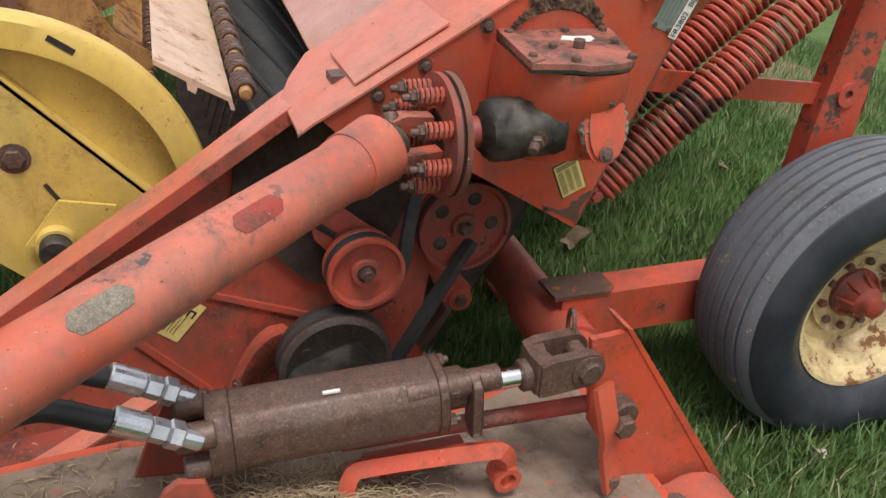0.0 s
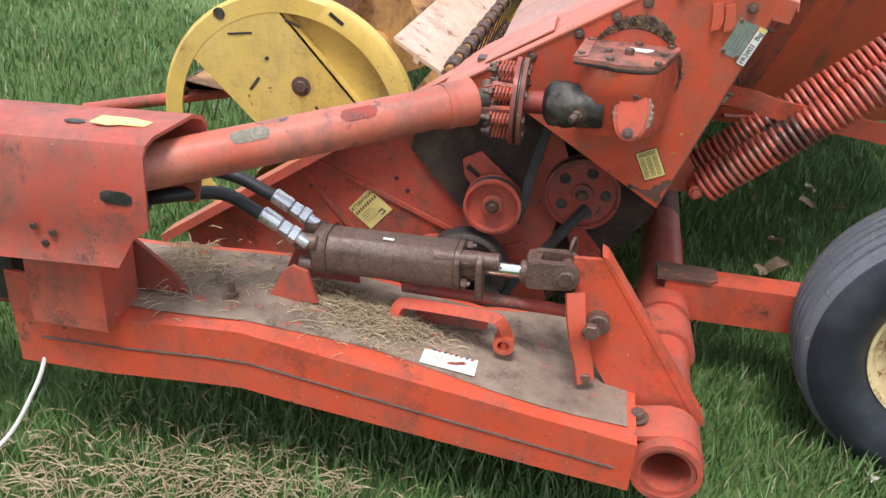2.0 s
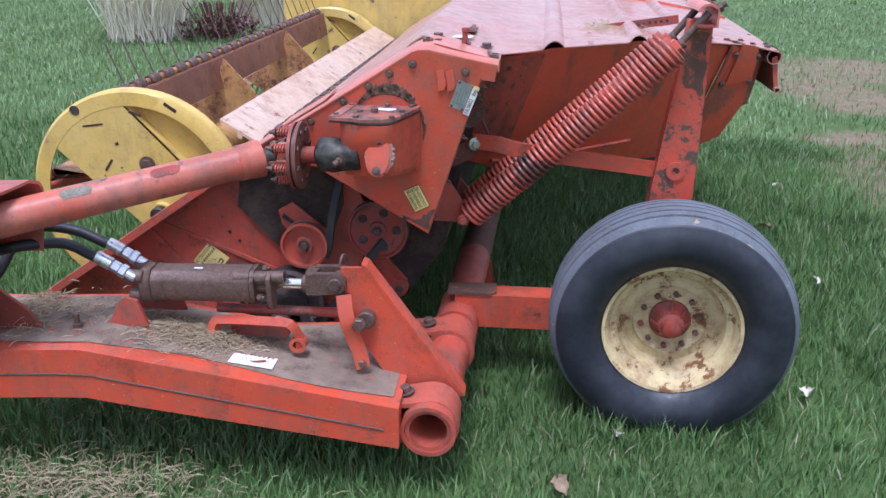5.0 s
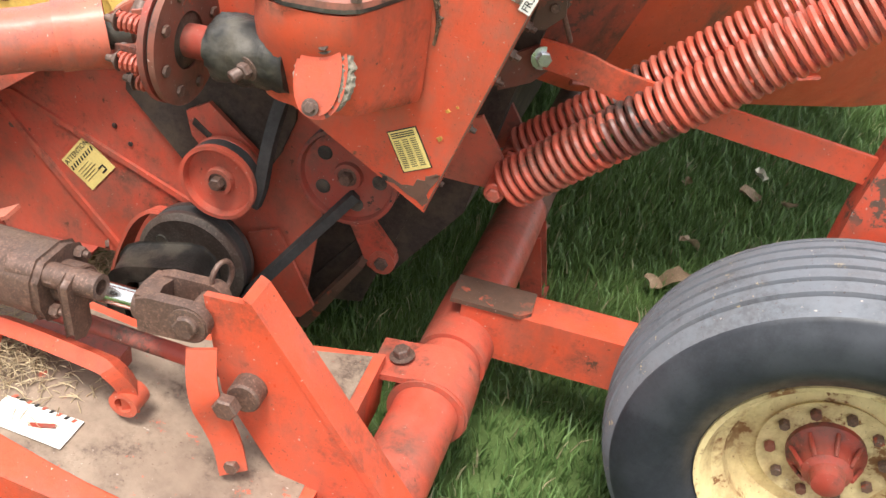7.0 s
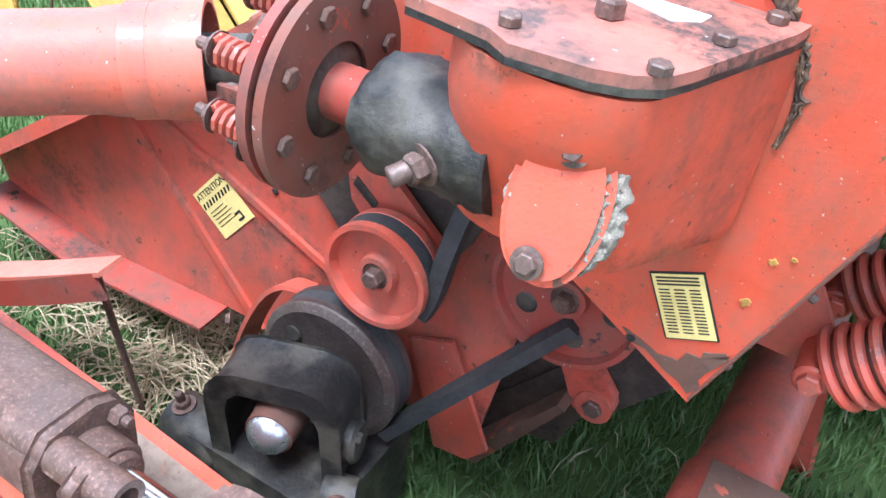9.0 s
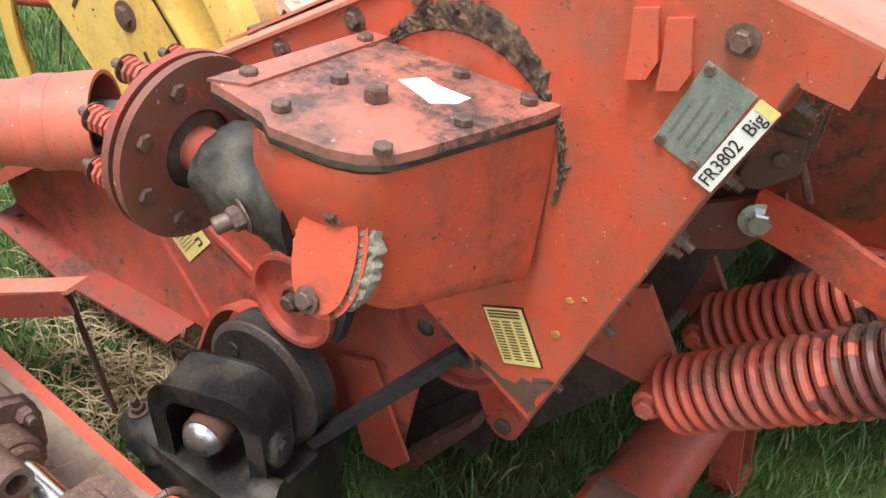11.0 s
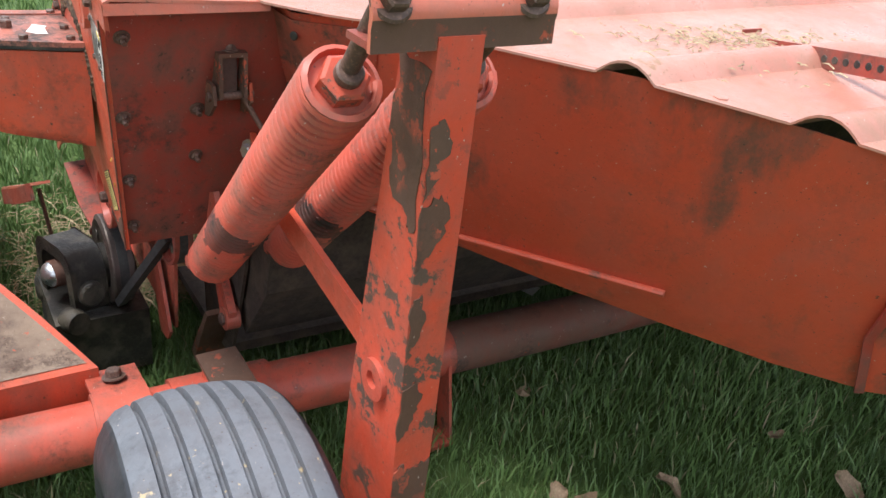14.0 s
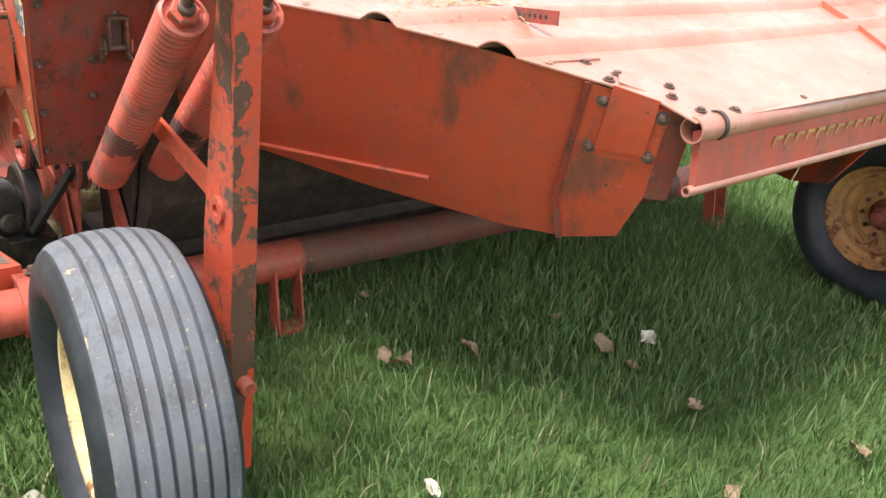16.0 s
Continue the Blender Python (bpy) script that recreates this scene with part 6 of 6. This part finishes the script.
# aluminium plate and white tag
yy = on_panel(0.89, 1.04).y
st, sm = tilted_label((0.880, 1.038), 0.027, 0.079, 0.086, 0.046, yy, case, plate_metal, "dull aluminium maker plate", 0.09)
for k in range(4):
    part("stamp_bar", prism([(-0.03, 0.014 - k * 0.009), (0.01 + 0.01 * (k % 2), 0.014 - k * 0.009), (0.01 + 0.01 * (k % 2), 0.0155 - k * 0.009), (-0.03, 0.0155 - k * 0.009)], 0, 0.0004, "z", m=sm), stamp_ink, st)
for px, pz in ((-0.038, 0.017), (0.038, 0.017), (-0.038, -0.017)):
    bolt(sm @ Vector((px, pz, 0)), (0, -1, 0), st, 0.005, 0.003, False)
tag, tm = tilted_label((0.911, 1.023), 0.030, 0.080, 0.092, 0.019, yy, case, paper_white, "white tag with black stock number", 0.09)
lettering("FR3802", 0.0165, tm @ Matrix.Translation((-0.018, 0, 0)), ink, tag, "black letters FR3802")
lettering("Big", 0.016, tm @ Matrix.Translation((0.027, 0, 0)), ink, tag, "black word Big")
part("tag_patch", prism([(0.038, -0.009), (0.048, -0.009), (0.048, 0.009), (0.038, 0.009)], 0, 0.0003, "z", m=tm), paper, tag)
# lichen on the panel
rng = random.Random(21)
for lx, lz, lr in ((0.792, 0.735, 0.006), (0.80, 0.79, 0.004), (0.815, 0.80, 0.003)):
    ring_ = [(lx + lr * rng.uniform(0.5, 1.15) * math.cos(a), lz + lr * rng.uniform(0.5, 1.15) * math.sin(a)) for a in [2 * math.pi * i / 13 for i in range(13)]]
    part("lichen", prism(ring_, 1.2705, 1.2725, m=LEAN_IN), lichen_mat, case, "yellow lichen spot")
# half-worn white sticker on the beam
bz = lambda x: beam_top(x) + 0.006
bm = bmesh.new()
f = bm.faces.new([bm.verts.new((x, y, bz(x))) for x, y in ((0.27, 0.768), (0.395, 0.772), (0.395, 0.832), (0.272, 0.822))])
r_ = bmesh.ops.extrude_face_region(bm, geom=[f])
bmesh.ops.translate(bm, vec=(0, 0, 0.0012), verts=[v for v in r_["geom"] if isinstance(v, bmesh.types.BMVert)])
st = part("decal", bm, paper_white, beam_root, "white hazard sticker, half worn away")
for k in range(9):
    x = 0.278 + k * 0.0125
    part("hazard_bar", prism([(x, 0.822), (x + 0.006, 0.822), (x + 0.009, 0.829), (x + 0.003, 0.829)], bz(x) + 0.0014, bz(x) + 0.0018, "z"), ink if k % 2 else red, st)
part("pictogram", prism([(0.29, 0.80), (0.32, 0.785), (0.345, 0.79), (0.37, 0.80), (0.365, 0.805), (0.34, 0.797), (0.32, 0.793), (0.295, 0.806)], bz(0.345) + 0.0004, bz(0.345) + 0.0034, "z"), red_dark, st)
# rear board lettering: plain strokes in place of the maker's name
for k in range(16):
    y = 2.62 + k * 0.05
    part("name_bar", prism([(y, 0.957), (y + 0.006, 0.957), (y + 0.010, 0.975), (y + 0.034, 0.975), (y + 0.036, 0.982), (y + 0.005, 0.982)], 2.1085, 2.1125, "x"), worn_ink, board)


# ---- plants and ground litter ----
def blade_material(name, a, b, dead, dead_share):
    m, n, l, bsdf = nodes_of(name)
    g = n.new("ShaderNodeNewGeometry")
    rnd = g.outputs["Random Per Island"]
    big = tex_noise(n, l, g.outputs["Position"], 1.1, 5, 0.6)
    col = blend(n, l, rnd, a, b)
    col = blend(n, l, ramp(n, l, big, 0.42, 0.66, 0, 0.55), col, tuple(v * 1.5 for v in b))
    pick = n.new("ShaderNodeMath")
    pick.operation = "FRACT"
    l.new(mult(n, l, rnd, 37.0), pick.inputs[0])
    col = blend(n, l, ramp(n, l, pick.outputs[0], 1 - dead_share, 1 - dead_share + 0.02), col, dead)
    l.new(col, bsdf.inputs["Base Color"])
    bsdf.inputs["Roughness"].default_value = 0.45
    bsdf.inputs["Transmission Weight"].default_value = 0.0
    return m


def blades(name, x0, x1, y0, y1, per_m2, height, width, material, seed, keep_out=None):
    """Many single blades of grass, each bent and tapered, in one mesh."""
    rg = np.random.default_rng(seed)
    n = int((x1 - x0) * (y1 - y0) * per_m2)
    x, y = rg.uniform(x0, x1, n), rg.uniform(y0, y1, n)
    # tufts: shift towards a wavy pattern
    tuft = 0.5 + 0.5 * np.sin(x * 23 + 2.1 * np.sin(y * 17)) * np.sin(y * 21 + 1.7 * np.sin(x * 19))
    broad = 0.5 + 0.5 * np.sin(x * 2.3 + 1.3 * np.sin(y * 1.9)) * np.sin(y * 2.1 + 0.9 * np.sin(x * 2.7))
    bare = np.min([np.hypot((x - px) / rx, (y - py) / ry) for px, py, rx, ry in BARE], axis=0) + 0.28 * np.sin(x * 5.1 + y * 2.3) * np.sin(y * 4.7 - x) + rg.normal(0, 0.16, n) < 1.0
    keep = (rg.uniform(0, 1, n) < 0.45 + 0.55 * tuft) & ((rg.uniform(0, 1, n) < 0.26) | ~bare)
    if keep_out is not None:
        keep &= ~((x > keep_out[0]) & (x < keep_out[1]) & (y > keep_out[2]) & (y < keep_out[3]))
    x, y, tuft, broad = x[keep], y[keep], tuft[keep], broad[keep]
    n = len(x)
    h = height * rg.uniform(0.45, 1.15, n) * (0.65 + 0.35 * broad + 0.25 * tuft)
    a, lean = rg.uniform(0, 2 * np.pi, n), rg.uniform(0.1, 0.75, n)
    b = rg.uniform(0, np.pi, n)
    w = width * rg.uniform(0.6, 1.2, n)
    dx, dy = np.cos(a) * lean * h, np.sin(a) * lean * h
    sx, sy = np.cos(b) * w / 2, np.sin(b) * w / 2
    z0 = np.full(n, GROUND - 0.004)
    v = np.stack([
        np.stack([x - sx, y - sy, z0], 1), np.stack([x + sx, y + sy, z0], 1),
        np.stack([x + 0.4 * dx + sx * 0.75, y + 0.4 * dy + sy * 0.75, z0 + 0.6 * h], 1), np.stack([x + 0.4 * dx - sx * 0.75, y + 0.4 * dy - sy * 0.75, z0 + 0.6 * h], 1),
        np.stack([x + dx, y + dy, z0 + h * 0.95], 1)], 1).reshape(-1, 3)
    base = np.arange(n) * 5
    loops = np.stack([base, base + 1, base + 2, base + 3, base + 3, base + 2, base + 4], 1).reshape(-1)
    starts = np.stack([np.arange(n) * 7, np.arange(n) * 7 + 4], 1).reshape(-1)
    me = bpy.data.meshes.new(name)
    me.vertices.add(len(v))
    me.vertices.foreach_set("co", v.reshape(-1).astype(np.float32))
    me.loops.add(len(loops))
    me.loops.foreach_set("vertex_index", loops.astype(np.int32))
    me.polygons.add(len(starts))
    me.polygons.foreach_set("loop_start", starts.astype(np.int32))
    me.update(calc_edges=True)
    me.validate()
    me.materials.append(material)
    return new(name, me)


green = blade_material("grass_blades", (0.062, 0.120, 0.032), (0.140, 0.225, 0.070), (0.38, 0.33, 0.20), 0.045)
g1 = blades("grass", -1.9, 4.4, -0.5, 5.2, 9500, 0.085, 0.0052, green, 1)
tagged(g1, "dense green lawn grass with a few dry blades", "grass", kind="stuff")
g5 = blades("grass", 1.28, 1.90, 1.02, 1.16, 9000, 0.125, 0.0055, green, 12)
tagged(g5, "longer uncut grass standing round the tyre", "grass", kind="stuff")
# Same lawn in paler blades: the far field's brightness is put into the colour.
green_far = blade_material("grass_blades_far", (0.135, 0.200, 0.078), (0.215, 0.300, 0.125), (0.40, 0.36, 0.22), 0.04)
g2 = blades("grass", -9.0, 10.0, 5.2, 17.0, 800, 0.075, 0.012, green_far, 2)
tagged(g2, "green lawn grass farther off", "grass", kind="stuff")
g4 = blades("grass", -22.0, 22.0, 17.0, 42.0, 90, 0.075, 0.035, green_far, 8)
tagged(g4, "distant green lawn grass", "grass", kind="stuff")
g3 = blades("grass", -7.0, -1.9, -0.5, 5.2, 2200, 0.085, 0.008, green, 3)
tagged(g3, "green lawn grass beside the machine", "grass", kind="stuff")


def litter(name, cx, cy, sx, sy, count, z, seed, length=0.06, thick=0.0012, label="", material=None, pile=0.02, floor=None, x_most=99.0):
    """Loose straws lying about a place."""
    rg = random.Random(seed)
    bm = bmesh.new()
    for _ in range(count):
        x, y = min(rg.gauss(cx, sx), x_most - rg.random() * 0.3), rg.gauss(cy, sy)
        a, t = rg.uniform(0, math.pi * 2), rg.uniform(-0.25, 0.35)
        L = length * rg.uniform(0.3, 1.2)
        r = max(0.0, 1 - ((x - cx) / (2 * sx)) ** 2 - ((y - cy) / (2 * sy)) ** 2)
        zz = (floor(x) if floor else z) + 0.003 + rg.random() * pile * r
        p = Vector((x, y, zz))
        d = Vector((math.cos(a), math.sin(a), t * 0.5)) * L
        s = Vector((-math.sin(a), math.cos(a), 0)) * thick
        up = Vector((0, 0, thick))
        k = Vector((0, 0, -0.12 * L))
        v = [bm.verts.new(q) for q in (p - s, p + s, p + up * 1.6, p + d * 0.5 - s - k, p + d * 0.5 + s - k, p + d * 0.5 + up * 1.6 - k, p + d)]
        for f_ in ((0, 3, 5, 2), (1, 2, 5, 4), (0, 1, 4, 3), (3, 6, 5), (5, 6, 4), (4, 6, 3)):
            bm.faces.new([v[i] for i in f_])
    ob = part(name, bm, material or straw_mat, None)
    return tagged(ob, label, "hay", kind="stuff")


litter("loose_hay", 0.14, 0.885, 0.085, 0.042, 1300, 0.39, 3, 0.045, 0.0008, label="matted dry hay lying on the drawbar plate", floor=beam_top, pile=0.03)
litter("loose_hay", -0.36, 0.93, 0.05, 0.07, 260, 0.41, 4, label="wisps of hay beside the tongue foot", floor=beam_top, pile=0.05)
litter("loose_hay", -0.14, 0.96, 0.12, 0.07, 160, 0.41, 14, 0.03, label="scattered chaff on the drawbar plate", floor=beam_top, pile=0.002)
litter("dry_grass", -0.10, 1.55, 0.28, 0.22, 2600, GROUND + 0.03, 5, 0.09, 0.0016, "grey-brown dead straw under the machine", pile=0.06, x_most=0.16)
litter("dry_grass", -0.12, 0.62, 0.22, 0.12, 900, GROUND + 0.03, 6, 0.07, 0.0014, "patch of dead grass in the lawn", pile=0.03)
litter("dry_grass", -0.55, 0.55, 0.18, 0.14, 500, GROUND + 0.03, 7, 0.07, 0.0014, "patch of dead grass in the lawn", pile=0.03)
litter("loose_hay", 1.36, 2.26, 0.10, 0.12, 420, hood_z(1.42, 2.3) + 0.002, 9, 0.03, label="chaff lying on the hood", pile=0.003)


leaf_brown = plain("dead_leaf_brown", (0.34, 0.24, 0.15), 0.75, 0, 0.4, 40, 0.3, (0.24, 0.16, 0.10))
leaf_pale = plain("dead_leaf_pale", (0.62, 0.56, 0.46), 0.7, 0, 0.3, 40, 0.3)


def dead_leaf(x, y, z, size, seed, pale=False):
    """A curled, ragged dead leaf."""
    rg = random.Random(seed)
    rows = []
    for i in range(7):
        u = i / 6
        half = size * 0.5 * math.sin(math.pi * (0.08 + 0.86 * u)) * rg.uniform(0.65, 1.1)
        curl = rg.uniform(0.25, 0.6)
        rows.append([((u - 0.5) * size * 1.2, v * half, curl * size * (v * v) * 0.5 + 0.12 * size * math.sin(5 * u + seed)) for v in (-1, -0.5, 0, 0.5, 1)])
    bm = sheet(rows, 0.0009)
    ob = part("dead_leaf", bm, leaf_pale if pale else leaf_brown, None, smooth=True)
    ob.matrix_world = Matrix.Translation((x, y, z)) @ Euler((rg.uniform(-0.5, 0.5), rg.uniform(-0.5, 0.5), rg.uniform(0, 6.3))).to_matrix().to_4x4()
    return tagged(ob, "pale curled dead leaf lying in the grass" if pale else "brown curled dead leaf lying in the grass", "leaf", "leaves in the grass")


spots = [(1.362, 2.181, 0.085, 0), (1.402, 2.42, 0.065, 0), (1.61, 2.86, 0.07, 0), (1.655, 3.04, 0.07, 1), (1.745, 2.853, 0.055, 0), (1.995, 2.86, 0.065, 0), (2.40, 3.14, 0.07, 0),
         (1.405, 1.066, 0.05, 1), (2.09, 1.39, 0.07, 1), (2.44, 2.40, 0.06, 1), (2.30, 2.62, 0.05, 0), (1.39, 2.85, 0.04, 0), (1.86, 1.91, 0.05, 1), (2.68, 3.9, 0.06, 1), (1.22, 0.78, 0.06, 0), (1.30, 2.15, 0.05, 0), (0.95, 2.3, 0.05, 0)]
for i, (x, y, s_, pale) in enumerate(spots):
    dead_leaf(x, y, GROUND + 0.045, s_, 11 + i, bool(pale))
scrap = part("paper_scrap", sheet([[(0.44, 2.60, 0.03), (0.44, 2.68, 0.045)], [(0.50, 2.59, 0.04), (0.50, 2.67, 0.03)], [(0.56, 2.62, 0.035), (0.55, 2.66, 0.05)]], 0.001), paper_white, None, smooth=True)
tagged(scrap, "torn white paper scrap on the grass", "paper")
cord = part("cord", sweep(curve([(-0.60, 0.72, 0.30), (-0.62, 0.67, 0.20), (-0.70, 0.60, 0.06), (-0.86, 0.52, 0.02), (-1.1, 0.50, 0.02)], 8), 0.005, 8), paper_white, None, smooth=True)
tagged(cord, "white cord hanging from the drawbar to the grass", "cord")

# ---- shrubs and the distant house ----
stem_mat = plain("pale_stems", (0.90, 0.83, 0.66), 0.7, 0, 0.2, 20, 0.1, (0.80, 0.71, 0.53))
plum_mat = plain("plum_leaves", (0.10, 0.03, 0.035), 0.6, 0, 0.5, 20, 0.1, (0.16, 0.05, 0.05))


def pale_shrub(cx, cy, radius, height, stems, seed):
    """Leafless shrub: many thin bent stems fanning from a broad foot, with side twigs."""
    root = new("shrub")
    root.location = (cx, cy, GROUND)
    rg = random.Random(seed)
    for part_no in range(3):
        bm = bmesh.new()
        for _ in range(stems // 3):
            a, q = rg.uniform(0, 6.283), math.sqrt(rg.random())
            bx, by = q * radius * 0.55 * math.cos(a), q * radius * 0.55 * math.sin(a)
            h = height * rg.uniform(0.55, 1.1)
            out = q * radius * 0.8
            pts, w1, w2 = [], rg.uniform(-0.12, 0.12), rg.uniform(-0.12, 0.12)
            for i in range(7):
                u = i / 6
                pts.append((bx + out * u * u * math.cos(a) + w1 * math.sin(4 * u + seed), by + out * u * u * math.sin(a) + w2 * math.sin(5 * u), h * u))
            sweep(pts, 0.009, 4, bm=bm)
            for _ in range(4):
                i = rg.randrange(2, 6)
                p = Vector(pts[i])
                d = Vector((rg.uniform(-1, 1), rg.uniform(-1, 1), rg.uniform(0.4, 1.4))).normalized() * rg.uniform(0.12, 0.4)
                sweep([p, p + d * 0.5 + Vector((0, 0, 0.03)), p + d], 0.005, 3, bm=bm)
        part("stem_clump", bm, stem_mat, root)
    return tagged(root, "leafless pale straw-coloured shrub of many thin stems", "shrub", "pale shrubs")


pale_shrub(-4.05, 10.3, 0.95, 1.7, 330, 3)
pale_shrub(-2.85, 12.4, 1.0, 1.7, 330, 8)
plum = new("plum_shrub")
plum.location = (-3.05, 10.4, GROUND)
rg = random.Random(4)
bm = bmesh.new()
for _ in range(900):
    a, q, h = rg.uniform(0, 6.283), math.sqrt(rg.random()), rg.random()
    p = Vector((0.55 * q * math.cos(a), 0.45 * q * math.sin(a), 0.06 + 0.42 * h * (1 - 0.5 * q) * rg.uniform(0.6, 1.1)))
    d = Vector((rg.uniform(-1, 1), rg.uniform(-1, 1), rg.uniform(-0.3, 1))).normalized() * 0.06
    s_ = d.cross(Vector((0.3, 0.2, 1))).normalized() * 0.022
    bm.faces.new([bm.verts.new(v) for v in (p, p + d * 0.5 + s_, p + d, p + d * 0.5 - s_)])
part("leaves", bm, plum_mat, plum)
bm = bmesh.new()
for _ in range(60):
    a, q = rg.uniform(0, 6.283), rg.random()
    sweep([(0.15 * q * math.cos(a), 0.15 * q * math.sin(a), 0), (0.4 * q * math.cos(a), 0.35 * q * math.sin(a), 0.28), (0.55 * q * math.cos(a), 0.45 * q * math.sin(a), 0.5)], 0.006, 4, bm=bm)
part("stem_clump", bm, plum_mat, plum)
tagged(plum, "low dark plum-red leafy shrub", "shrub")

house = new("house")
house.location = (17.0, 62.0, GROUND)
siding = plain("white_siding", (0.72, 0.70, 0.66), 0.6, 0, 0.12, 3, 0.1)
roofing = plain("grey_shingles", (0.14, 0.13, 0.125), 0.8, 0, 0.3, 8, 0.4)
part("wall", boxed(-1.0, 16, 0, 9, 0, 2.8), siding, house)
part("roof", prism([(-0.5, 2.8), (4.5, 5.2), (9.5, 2.8)], -1.5, 16.5, "x"), roofing, house)
part("door", boxed(5.4, 6.6, -0.05, 0.0, 0.1, 2.2), plum_mat, house)
for x in (1.5, 9.0, 12.5):
    part("window", boxed(x, x + 1.3, -0.04, 0.0, 0.9, 2.1), hose_rubber, house)
tagged(house, "distant single-storey house with pale siding", "house")
